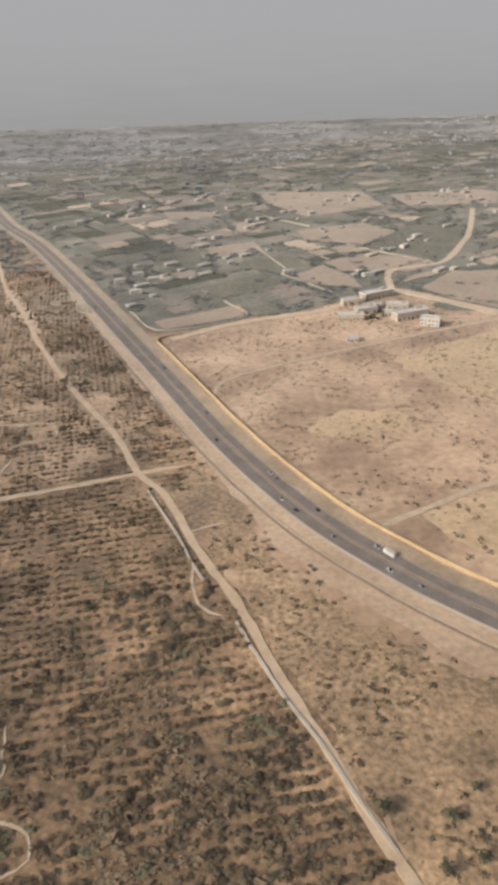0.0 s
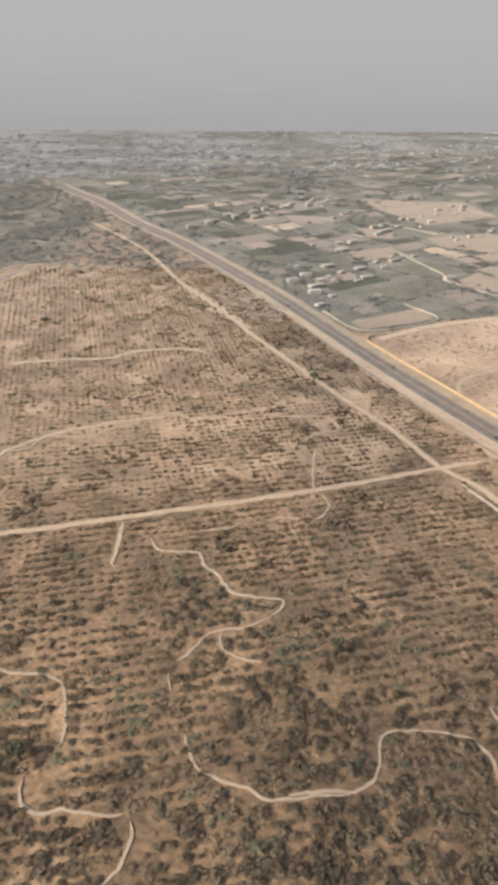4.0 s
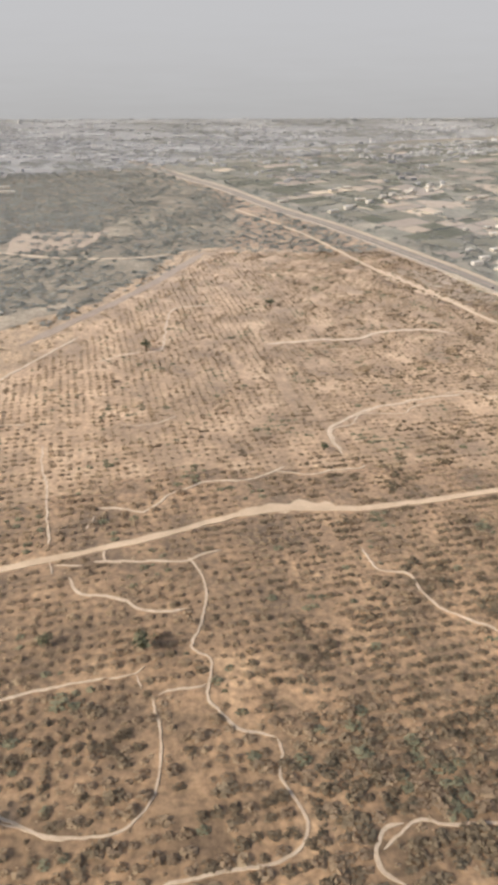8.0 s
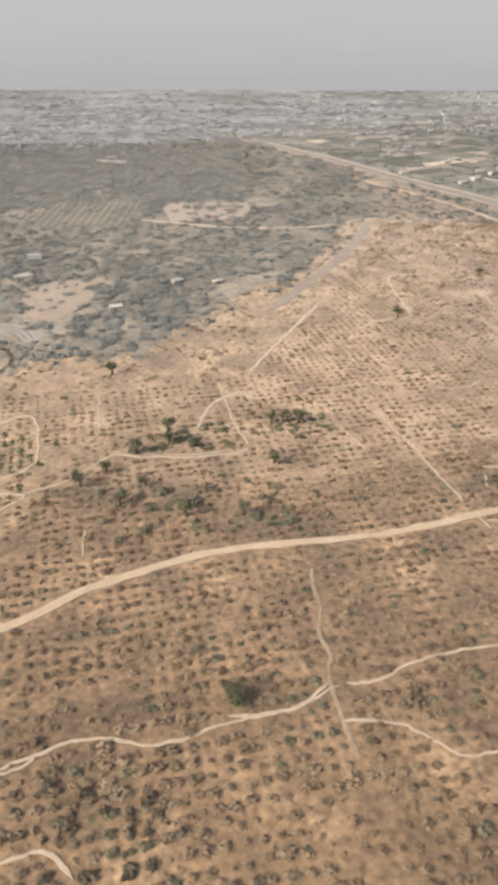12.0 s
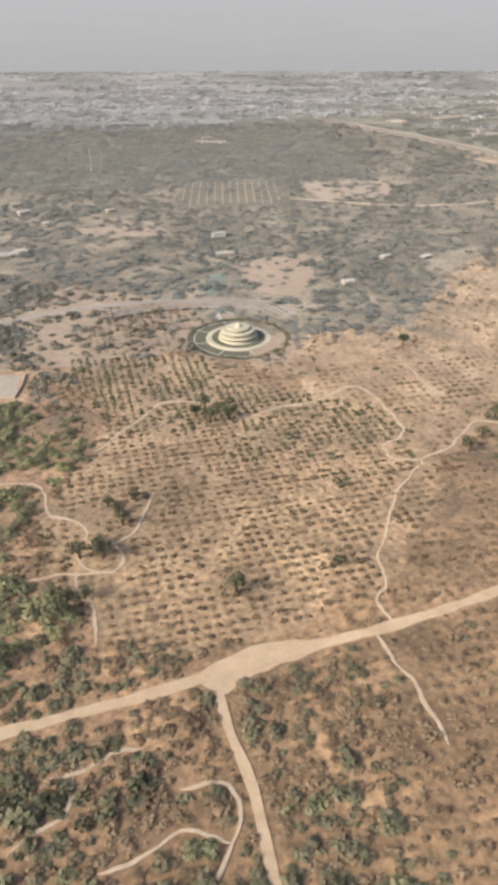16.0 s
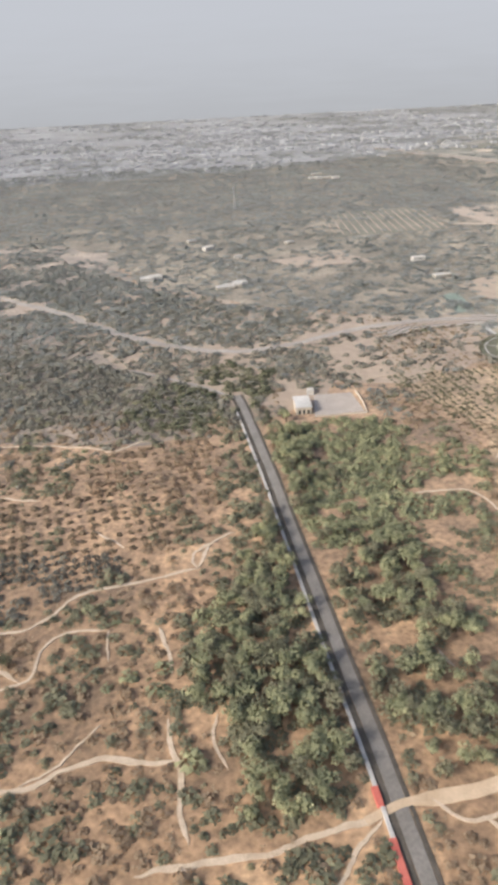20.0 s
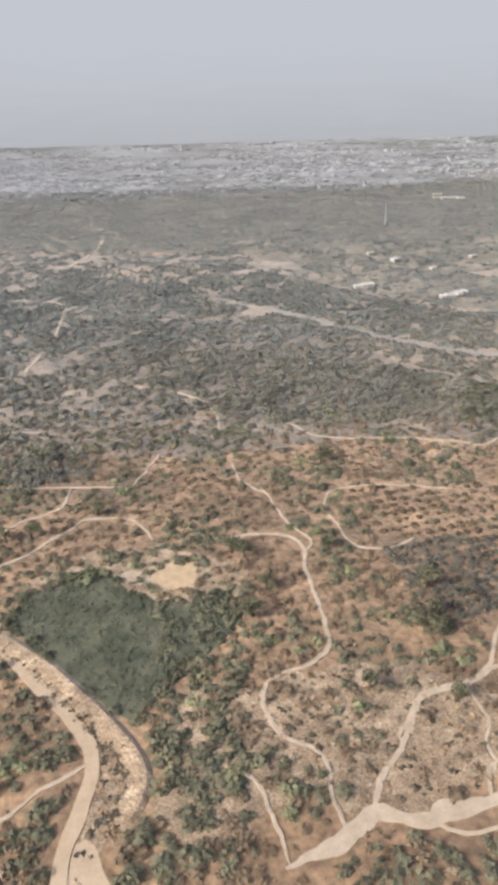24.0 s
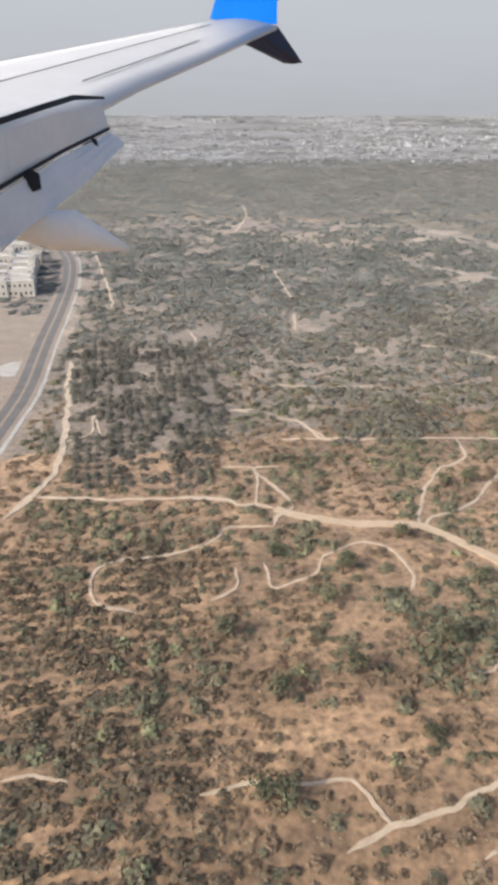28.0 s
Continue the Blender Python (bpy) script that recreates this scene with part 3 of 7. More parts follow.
def wall_along(name, pts, thick, height, mat, label, category="wall", z=0.0, step=2.0):
    w = spline(pts, step)
    a, b = offset_line(w, thick / 2), offset_line(w, -thick / 2)
    n = len(w)
    h = z + height * (1 + 0.04 * RNG.normal(0, 1, n))
    v = np.vstack([np.c_[a, np.full(n, z - 0.2)], np.c_[a, h], np.c_[b, h], np.c_[b, np.full(n, z - 0.2)]])
    f = [(r * n + i, (r + 1) * n + i, (r + 1) * n + i + 1, r * n + i + 1) for i in range(n - 1) for r in range(3)]
    f += [(0, n, 2 * n, 3 * n), (4 * n - 1, 3 * n - 1, 2 * n - 1, n - 1)]
    return tagged(mesh_object(name, v, f, mat), label, category, kind="structure")


near_hwy = [p for p in offset_line(line, -12.0)[::6] if p[1] < 446]
wall_along("wall_highway", near_hwy + [(-38, 449), (-24, 455)], 0.8, 1.4, M_WALL, "long ochre retaining wall lit by the low sun")
CLEAR.append((line, 13))

# ---- tracks ----
TRACK = [(44, 70), (36, 89), (29, 106), (21, 128), (11, 153), (2, 181), (-12, 213), (-27, 254), (-40, 274), (-55, 313), (-84, 371), (-117, 446), (-144, 517), (-175, 590), (-219, 720), (-288, 855)]
strip("dirt_track", TRACK, 3.2, 0.08, M_TRACK, "pale dirt track beside a broken boundary wall", "dirt track", 0.25)
MAIN = [(-17, 279), (-45, 272), (-74, 264), (-124, 252), (-185, 239), (-240, 228), (-284, 227), (-330, 209), (-391, 190), (-447, 182), (-486, 166), (-508, 150), (-543, 136), (-589, 123), (-611, 116), (-654, 104), (-685, 94), (-719, 90)]
for pts in ([(34, 96), (27, 111), (21, 126), (13, 142), (6, 159), (0, 175)], [(-11, 197), (-16, 210), (-21, 225), (-35, 259)]):
    wall_along("wall_boundary", pts, 1.0, 0.6, M_PLASTER, "broken pale boundary wall along a dirt track")
strip("dirt_track", MAIN, 3.3, 0.09, M_TRACK, "long pale dirt track through the plantation", "dirt track", 0.3)
patch("sand_clearing", [(-246, 229), (-258, 232), (-272, 233.5), (-284, 231), (-296, 224), (-284, 226), (-262, 226.5)], 0.07, M_TRACK, "trampled sandy clearing beside the dirt track", "sand", 1.3, 2)
CLEAR.append((spline([(-252, 230), (-272, 232), (-288, 228)]), 4.0))
CLEAR.append((spline([(-574, 130), (-588, 125), (-602, 120)]), 5.0))
patch("sand_clearing", [(-566, 131), (-582, 130), (-594, 127), (-603, 120), (-597, 114), (-590, 119), (-570, 127)], 0.11, M_TRACK, "sandy junction of dirt tracks", "sand", 0.5, 1.5)
strip("dirt_track", [(-599, 121), (-596, 105), (-591, 88), (-588, 68), (-585, 50)], 2.4, 0.08, M_TRACK, "pale dirt track branching off at a sandy junction", "dirt track", 0.2)
ROAD2 = [(-741, 305), (-738.8, 292), (-736.2, 270), (-731.5, 228), (-728.6, 196), (-725.4, 163), (-722.3, 130), (-720, 108), (-718.4, 90), (-716, 60)]
road2 = spline(ROAD2)
strip("road", offset_line(road2, 0.5)[::3], 3.2, 0.12, M_TAR, "narrow straight asphalt road through green woodland", "road", 0.04)
wall_along("parapet", offset_line(road2, -3.4)[6::3], 0.9, 0.6, M_CONCRETE, "low pale concrete parapet along the road")
strip("ditch", offset_line(road2, 2.7)[::3], 1.2, 0.06, M_DITCH, "dark roadside ditch", "ditch", 0.2)
# plain dark strip filling the gap between road and parapet
strip("ditch", offset_line(road2, -2.0)[::3], 1.7, 0.07, M_DITCH, "dark roadside ditch", "ditch", 0.2)
strip("dirt_track", [(-740, 300), (-747, 308), (-757, 318), (-775, 332), (-796, 347)], 2.2, 0.08, M_DUST_ROAD, "pale dusty lane leading on from the asphalt road", "dirt track", 0.25)
for lo, hi in ((88, 98), (64, 84)):
    wall_along("parapet", [q for q in offset_line(road2, -3.7)[::2] if lo < q[1] < hi], 1.5, 0.8, M_REDPAINT, "faded red painted parapet at the crossing")
strip("crossing", [(-712, 91), (-718, 90), (-726, 87)], 2.0, 0.17, M_TRACK, "dusty crossing where a dirt track meets the asphalt", "crossing", 0.2)
DAMROAD = [(-1038, 191), (-1029, 186), (-1012, 181), (-994, 179), (-980, 166), (-966, 148), (-952, 132), (-941, 119), (-937, 109), (-938, 99), (-940, 84), (-937, 60)]
strip("dirt_track", DAMROAD, 3.4, 0.09, M_TRACK, "pale dirt track curving below an earth dam", "dirt track", 0.2)
strip("dirt_track", [(-32, 446), (18, 474), (72, 491), (136, 532), (168, 505), (215, 460), (300, 430)], 6.5, 0.08, M_TRACK, "broad sandy road between fields", "dirt track", 0.2)
strip("dirt_track", [(-6, 350), (3, 374), (45, 397), (115, 427), (193, 456), (300, 480)], 3.0, 0.07, M_SAND, "faint sandy track across the plain", "dirt track", 0.3)
strip("dirt_track", [(56, 222), (88, 238), (116, 251), (170, 262)], 3.0, 0.07, M_SAND, "faint sandy track across the plain", "dirt track", 0.3)
strip("dirt_track", [(136, 534), (149, 590), (199, 611), (240, 680), (262, 726), (305, 842)], 6, 0.08, M_TRACK, "farm road curving round a field", "dirt track", 0.15)
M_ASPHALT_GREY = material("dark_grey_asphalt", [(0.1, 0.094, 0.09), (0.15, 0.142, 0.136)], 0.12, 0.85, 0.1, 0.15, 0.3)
TAR = [(-1142, 215), (-1138, 255), (-1136, 293), (-1139, 351), (-1141, 409), (-1145, 470), (-1155, 532), (-1177, 590), (-1202, 623), (-1290, 690)]
tar = spline(TAR)
strip("road_shoulder", offset_line(tar, 3.6)[::4], 14, 0.0, M_MEDIAN, "dusty road shoulder", "road", 0.15)
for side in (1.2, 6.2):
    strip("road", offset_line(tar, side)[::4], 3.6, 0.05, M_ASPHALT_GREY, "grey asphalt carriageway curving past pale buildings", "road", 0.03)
strip("kerb", offset_line(tar, -3.6)[::4], 1.6, 0.03, M_CONCRETE, "pale dusty kerb along the carriageway", "kerb", 0.3)
patch("ground_bare_plot", [(-1152, 200), (-1150, 300), (-1154, 410), (-1165, 425), (-1300, 430), (-1300, 200)], 0.05, M_MEDIAN, "bare levelled grey-brown plot beside the road", "sand", 1.0)
patch("paved_circle", [(-1152, 326), (-1144, 324), (-1141, 316), (-1145, 309), (-1154, 308), (-1160, 317)], 0.12, M_CONCRETE, "pale paved circle at the road junction", "paving", 0.2, 2)


def footpath(width, *points):
    if width in (3.0, 3.5) and points[0][0] < -200 and points[0][0] > -520:
        CLEAR.append((spline(points), width / 2))       # only a gap in the rows
        return
    strip("footpath", points, width * (0.72 if len(points) > 3 else 0.6), 0.0204 + 0.001 * (len(CLEAR) % 150), M_PATH, "pale trodden footpath winding between bushes", "footpath", 0.35, 1.2, wiggle=0.28)


footpath(1.9, (-722, 88), (-735, 85.5), (-746, 82.5), (-760, 81.5), (-774, 80))
footpath(1.5, (-722, 87), (-731, 78), (-738, 68))
footpath(2.8, (-245, 274), (-248, 286), (-247, 296), (-239, 304), (-222, 317.5), (-208, 322), (-193, 328), (-172, 332))
footpath(1.1, (-130.5, 114.0), (-119.4, 114.1), (-108.5, 115.7), (-104.8, 120.2), (-102.0, 128.5), (-96.9, 130.9), (-89.3, 131.3))
footpath(1.2, (-89.3, 131.3), (-81.5, 130.6), (-74.1, 127.6))
footpath(1.1, (-74.1, 127.6), (-72.0, 123.1), (-72.2, 115.7), (-68.8, 113.1), (-57.9, 108.6), (-53.4, 106.1), (-52.1, 100.4), (-55.2, 97.2), (-63.3, 95.7), (-69.9, 92.3))
footpath(1, (-65.7, 139.2), (-64.8, 129.7), (-62.9, 124.2), (-67.2, 112.5))
footpath(1.4, (-14.7, 205.4), (-14.5, 192.7), (-12.4, 185.2), (-7.0, 179.1), (-3.7, 178.4))
footpath(1.6, (-18.0, 225.5), (-2.9, 232.3))
footpath(4.0, (-273, 408), (-238, 415), (-214, 416), (-195, 428), (-165, 431), (-152, 423))
footpath(1.8, (-369.2, 382.8), (-352.7, 395.6), (-336.9, 399.8), (-334.0, 408.0))
footpath(1.1, (-263.1, 92.5), (-259.7, 95.4), (-253.7, 99.1), (-244.6, 97.8), (-234.4, 97.8), (-220.0, 99.3))
footpath(0.9, (-204.7, 91.1), (-196.6, 93.4), (-189.9, 94.4))
footpath(1.1, (-310.7, 199.2), (-304.3, 185.4), (-304.5, 168.6), (-307.7, 156.2), (-301.7, 150.1), (-302.7, 138.3), (-301.1, 133.2), (-294.6, 126.3), (-284.9, 122.7))
footpath(1.1, (-284.9, 122.7), (-283.9, 118.0), (-284.0, 112.1), (-281.2, 104.3), (-279.6, 98.4), (-281.9, 93.0), (-287.9, 90.0), (-298.3, 88.4), (-309.8, 86.4), (-314.0, 83.0))
footpath(3.0, (-291.7, 391.9), (-282.3, 345.8))
footpath(3.0, (-267.7, 360.8), (-262.5, 320.2))
footpath(1.8, (-336.9, 399.8), (-334.0, 408.0), (-333.0, 474.0), (-317.0, 486.0), (-301.0, 485.0))
footpath(1.1, (-500.5, 102.5), (-489.9, 108.1), (-479.4, 110.9), (-471.0, 110.3), (-462.6, 108.5), (-454.4, 110.9), (-444.5, 114.7), (-429.9, 118.0), (-418.8, 124.4), (-417.3, 124.4))
footpath(1.3, (-494.8, 80.9), (-487.1, 83.0), (-483.4, 82.3), (-477.9, 77.5))
footpath(1.3, (-533.3, 226.6), (-522.6, 236.3), (-522.0, 249.3), (-528.5, 273.7), (-534.7, 279.1), (-544.8, 270.1), (-547.3, 270.6))
footpath(1.2, (-504.6, 297.9), (-499.1, 267.7))
footpath(1, (-493.9, 195.2), (-492.5, 180.0))
footpath(2.5, (-434.2, 321.1), (-420.7, 353.4), (-405.2, 386.7), (-387.0, 425.0))
footpath(1.2, (-640.2, 175.2), (-630.1, 175.0), (-623.5, 181.8), (-621.0, 192.4), (-618.9, 202.1))
footpath(1.3, (-643.2, 229.2), (-633.6, 245.6), (-624.5, 259.0), (-618.9, 268.7), (-599.3, 267.6), (-588.7, 254.8), (-585.7, 252.6))
footpath(1.1, (-548.9, 134.3), (-552.0, 144.5), (-547.5, 150.1), (-546.6, 162.5), (-543.0, 173.2), (-538.3, 184.8), (-533.0, 197.5), (-523.1, 211.3), (-520.2, 216.8), (-530.6, 219.3), (-531.1, 225.3), (-533.3, 226.6))
footpath(1.4, (-520.2, 216.8), (-508.1, 224.1), (-496.3, 238.4), (-490.2, 244.9), (-481.2, 243.0), (-462.5, 242.1), (-442.6, 244.7), (-435.6, 249.0))
footpath(1.2, (-554.9, 132.6), (-551.8, 121.0), (-548.1, 112.0), (-545.4, 96.2))
footpath(1, (-513.8, 130.6), (-509.1, 118.7), (-507.6, 103.2), (-505.8, 100.0))
footpath(1.3, (-491.4, 107.3), (-493.3, 104.1), (-505.8, 100.0), (-513.9, 90.2), (-521.6, 80.2), (-527.7, 74.5), (-536.0, 74.4))
footpath(1.2, (-681.2, 208.9), (-663.0, 209.5), (-657.5, 202.1), (-653.1, 190.2), (-647.3, 188.2))
footpath(1.2, (-653.1, 190.2), (-647.3, 188.2), (-639.7, 181.6), (-640.7, 168.8), (-635.5, 161.8), (-628.6, 161.3), (-626.6, 166.5), (-630.1, 175.0))
footpath(1.3, (-585.7, 252.6), (-580.6, 254.7), (-569.5, 261.6), (-553.5, 265.7), (-537.3, 278.5), (-535.8, 278.1))
footpath(1.2, (-639.0, 160.7), (-639.1, 156.9), (-632.7, 144.7), (-630.2, 131.7))
footpath(1.3, (-607.2, 89.7), (-598.3, 89.8), (-595.2, 86.9), (-594.5, 80.4), (-597.5, 73.5), (-600.7, 68.3))
footpath(1.3, (-642.2, 76.5), (-636.3, 82.0), (-631.4, 85.4), (-631.3, 93.8))
footpath(1.1, (-687.0, 80.3), (-682.6, 85.1), (-674.8, 87.6), (-670.4, 89.9), (-668.8, 99.2))
footpath(1.3, (-637.3, 92.4), (-628.3, 94.5), (-621.3, 99.1), (-615.9, 100.3))
footpath(1.1, (-623.1, 71.9), (-614.7, 74.7), (-605.5, 79.9), (-596.3, 76.3))
footpath(1.4, (-711.3, 90.9), (-704.6, 85.1), (-695.0, 87.0), (-691.2, 93.3))
footpath(1.5, (-701.4, 85.7), (-695.2, 79.7), (-687.0, 80.3), (-683.8, 77.8), (-674.5, 77.7))
footpath(1.2, (-760.5, 175.4), (-762.2, 182.0), (-758.0, 187.7), (-747.8, 193.3))
footpath(1.2, (-696.1, 133.6), (-693.3, 126.5))
footpath(1.2, (-655.5, 158.2), (-637.5, 160.9), (-627.1, 160.1))
footpath(2, (-864.8, 92.0), (-861.8, 94.9), (-850.0, 95.0), (-838.5, 97.8), (-826.4, 100.6), (-814.0, 102.2), (-801.5, 101.7), (-793.4, 105.2), (-782.5, 107.9), (-775.1, 106.0), (-765.9, 106.3))
footpath(1.7, (-768.6, 117.9), (-766.9, 109.5), (-764.7, 101.7), (-765.4, 93.5), (-762.7, 85.7))
footpath(1.8, (-772.1, 150.6), (-768.4, 139.0), (-767.0, 132.6))
footpath(1.5, (-866.3, 110.2), (-866.5, 113.2), (-860.2, 120.6), (-855.6, 125.2), (-844.7, 127.6), (-836.7, 134.2), (-829.9, 146.9), (-823.7, 151.8), (-812.4, 152.8), (-804.0, 157.9), (-796.4, 167.2), (-783.9, 169.8), (-769.0, 173.6), (-760.5, 175.4))
footpath(1.1, (-851.7, 95.0), (-847.8, 103.4), (-839.2, 104.7), (-830.6, 107.4), (-826.9, 111.6), (-821.7, 118.3), (-816.1, 126.4), (-813.1, 130.8), (-805.4, 135.8), (-804.0, 145.1), (-798.0, 151.2), (-786.7, 151.1))
footpath(1.1, (-830.6, 107.4), (-827.8, 102.2), (-826.1, 91.5), (-824.7, 84.4))
footpath(1.2, (-864.8, 92.0), (-860.0, 87.6), (-848.9, 88.9), (-837.8, 91.4), (-826.2, 94.0), (-820.2, 92.2), (-817.3, 88.9), (-822.4, 85.3), (-824.7, 84.4))
footpath(1.1, (-841.5, 192.3), (-852.1, 186.8), (-861.7, 189.6), (-865.6, 201.3), (-867.6, 219.3), (-857.3, 227.7), (-833.7, 226.5), (-818.7, 222.4))
footpath(1.2, (-796.2, 200.7), (-784.8, 189.2))
footpath(1.1, (-892.2, 228.6), (-888.7, 226.1), (-883.3, 206.9), (-876.4, 192.9), (-879.5, 187.5))
footpath(1, (-784.6, 117.9), (-793.0, 107.5), (-801.4, 102.4))
footpath(1.1, (-755.9, 118.3), (-757.5, 111.7), (-754.3, 102.1))
footpath(0.9, (-786.7, 151.1), (-784.6, 138.6))
footpath(2.2, (-756.5, 188.5), (-756.8, 187.3), (-760.5, 175.4))
footpath(5.0, (-830.2, 100.1), (-841.2, 96.8), (-854.1, 93.9), (-866.3, 91.7), (-875.5, 93.0), (-880.4, 89.7), (-887.4, 86.7), (-896.2, 83.5))
footpath(2, (-875.5, 93.0), (-875.8, 95.6), (-873.2, 102.1), (-867.2, 108.9), (-862.0, 116.4), (-857.8, 124.7), (-845.8, 127.4), (-835.8, 132.3), (-815.6, 138.7), (-808.0, 134.1))
footpath(1, (-846.3, 127.3), (-844.4, 116.6), (-846.8, 110.3), (-844.2, 103.3), (-835.8, 105.6), (-829.5, 108.9), (-824.6, 114.9))
footpath(1.3, (-896.2, 120.1), (-892.8, 114.1), (-886.4, 110.5), (-884.1, 105.8), (-884.5, 98.9), (-883.2, 91.1), (-881.8, 89.1))
footpath(1.2, (-908.0, 107.7), (-901.5, 104.3), (-898.9, 98.7), (-897.0, 92.2), (-894.7, 84.0))
footpath(1.7, (-892.8, 114.1), (-896.2, 120.1), (-897.6, 126.3), (-892.7, 134.3), (-880.7, 139.2), (-877.7, 148.7), (-878.3, 163.2), (-880.1, 177.0), (-879.4, 189.0), (-884.7, 197.7), (-905.7, 198.1))
footpath(1.2, (-901.2, 252.1), (-898.7, 237.9), (-892.2, 228.6), (-888.7, 226.1))
footpath(1.4, (-954.4, 212.2), (-947.4, 212.8), (-936.0, 209.8), (-929.5, 198.8))
footpath(3.0, (-928.7, 330.6), (-910.9, 315.4))
footpath(1.6, (-910.9, 315.4), (-906.2, 297.0), (-905.2, 281.8))
footpath(1.2, (-873.9, 286.9), (-860.1, 270.8), (-826.3, 266.9), (-803.3, 261.4), (-794.7, 257.8), (-779.5, 266.9))
footpath(1.4, (-971.2, 122.5), (-968.9, 114.0), (-962.4, 104.6), (-957.1, 96.7), (-947.5, 103.7), (-941.1, 108.4), (-937.6, 110.4))
footpath(1.4, (-991.1, 92.4), (-980.2, 94.8), (-968.7, 95.4), (-957.1, 96.7))
footpath(1.3, (-957.1, 96.7), (-955.7, 92.1), (-957.7, 86.2), (-960.8, 83.6), (-972.5, 82.1), (-982.7, 80.0))
footpath(1.5, (-994.0, 179.0), (-991.8, 186.0), (-986.4, 198.4), (-976.5, 213.7), (-964.9, 220.7), (-963.1, 236.3))
footpath(1.5, (-992.8, 177.9), (-987.8, 183.3), (-974.2, 189.4), (-963.8, 200.3), (-954.4, 212.2), (-947.4, 212.8))
footpath(1.2, (-987.6, 123.5), (-992.6, 118.7), (-997.7, 118.2))
footpath(1.8, (-1035.8, 76.8), (-1027.2, 81.1), (-1013.7, 84.8), (-1007.2, 88.0), (-998.1, 90.6), (-988.7, 92.6), (-979.2, 94.1))
footpath(1.2, (-1011.1, 74.5), (-1006.0, 76.3), (-1000.8, 76.5), (-997.7, 74.8))
footpath(1.2, (-1004.3, 148.2), (-1001.9, 155.1), (-1005.9, 166.8), (-1013.6, 171.3), (-1024.9, 165.1), (-1030.5, 156.5), (-1040.9, 152.3), (-1043.0, 156.0), (-1043.5, 163.4))
footpath(2.2, (-1039.4, 181.1), (-1037.6, 187.1), (-1031.7, 191.6))
footpath(1.5, (-1031.7, 191.6), (-1034.5, 200.1), (-1043.3, 216.9), (-1033.5, 218.4))
footpath(1.3, (-1054.7, 219.4), (-1043.3, 216.9), (-1043.3, 202.2), (-1043.9, 193.8))
footpath(2.2, (-1038.0, 191.0), (-1043.9, 193.8), (-1049.4, 194.1), (-1055.6, 197.7), (-1072.4, 198.5))
footpath(1.3, (-939.8, 235.2), (-930.5, 261.9))
footpath(1.1, (-1031.3, 239.4), (-1000.8, 238.0), (-961.6, 236.2), (-948.5, 235.6), (-939.8, 235.2))
footpath(2.2, (-1010.0, 495.0), (-1005.0, 422.0))
footpath(2.6, (-1007.1, 395.3), (-1010.0, 363.8))
footpath(2.2, (-1143.0, 558.0), (-1123.0, 464.0), (-1112.0, 405.0))
footpath(3.2, (-1125.3, 189.3), (-1116.4, 207.3), (-1113.5, 234.9), (-1119.7, 286.5), (-1124.8, 326.9))
footpath(1.6, (-1118.5, 203.1), (-1117.3, 202.0), (-1104.2, 201.3), (-1091.0, 199.5), (-1074.2, 199.6), (-1055.4, 198.6))
footpath(1.3, (-1079.2, 143.7), (-1090.1, 148.8), (-1092.4, 160.8), (-1087.4, 165.7), (-1071.2, 168.7), (-1057.8, 175.0), (-1054.1, 180.7), (-1041.7, 181.5), (-1039.4, 181.1))
footpath(1.3, (-1059.9, 147.0), (-1052.8, 152.4), (-1052.4, 161.1))
footpath(1.2, (-1062.9, 90.6), (-1052.7, 92.5), (-1042.5, 91.3), (-1032.2, 91.3), (-1025.7, 81.5))
footpath(1.1, (-1102.7, 96.1), (-1096.1, 97.0), (-1089.0, 94.7))
footpath(1.2, (-1114.2, 241.0), (-1104.8, 248.2), (-1105.7, 263.3), (-1100.1, 245.5))
footpath(1.2, (-1050.0, 265.7), (-1039.3, 266.3))
footpath(1.3, (-1023.8, 256.4), (-1014.6, 241.0), (-1014.5, 238.6))
footpath(1.2, (-1024.8, 290.9), (-1010.0, 287.0))
footpath(3.0, (-1017, 754), (-1017, 693), (-1032, 617))
footpath(1.1, (-275.7, 256.8), (-261.4, 253.7), (-250.7, 257.4), (-238.0, 258.4), (-236.8, 261.6))
footpath(1.1, (-244.7, 270.4), (-248.2, 284.1), (-246.1, 294.9), (-236.2, 299.2), (-229.4, 310.1), (-208.7, 310.3), (-204.0, 316.3), (-192.2, 321.8))
footpath(1.1, (-182.1, 333.5), (-168.4, 334.6), (-158.8, 327.6), (-145.2, 331.3), (-132.8, 335.8), (-119.0, 336.9), (-116.9, 330.6), (-106.3, 328.4), (-89.7, 329.3), (-83.8, 319.8), (-84.7, 312.8), (-98.0, 308.8), (-104.6, 300.0))
footpath(1.2, (-99.4, 294.0), (-102.4, 277.6), (-104.0, 265.2), (-104.2, 257.1))
footpath(1.2, (-101.6, 253.3), (-99.5, 244.4), (-103.4, 236.9), (-109.0, 235.0))
footpath(1.0, (-113.1, 235.9), (-122.4, 236.2), (-126.6, 232.7))
footpath(1.0, (-136.8, 233.0), (-144.2, 229.3), (-155.4, 228.4))
footpath(1.5, (-173.1, 224.4), (-170.4, 218.1), (-165.2, 215.8), (-154.7, 214.0), (-152.5, 206.1), (-148.0, 201.1), (-145.6, 196.2), (-143.3, 191.6), (-137.7, 189.9), (-132.1, 188.3), (-125.3, 186.6), (-126.0, 182.2), (-130.2, 178.2))
footpath(1.0, (-130.2, 178.2), (-138.6, 174.4), (-146.3, 172.6), (-152.2, 169.7), (-156.5, 163.6), (-160.5, 159.7))
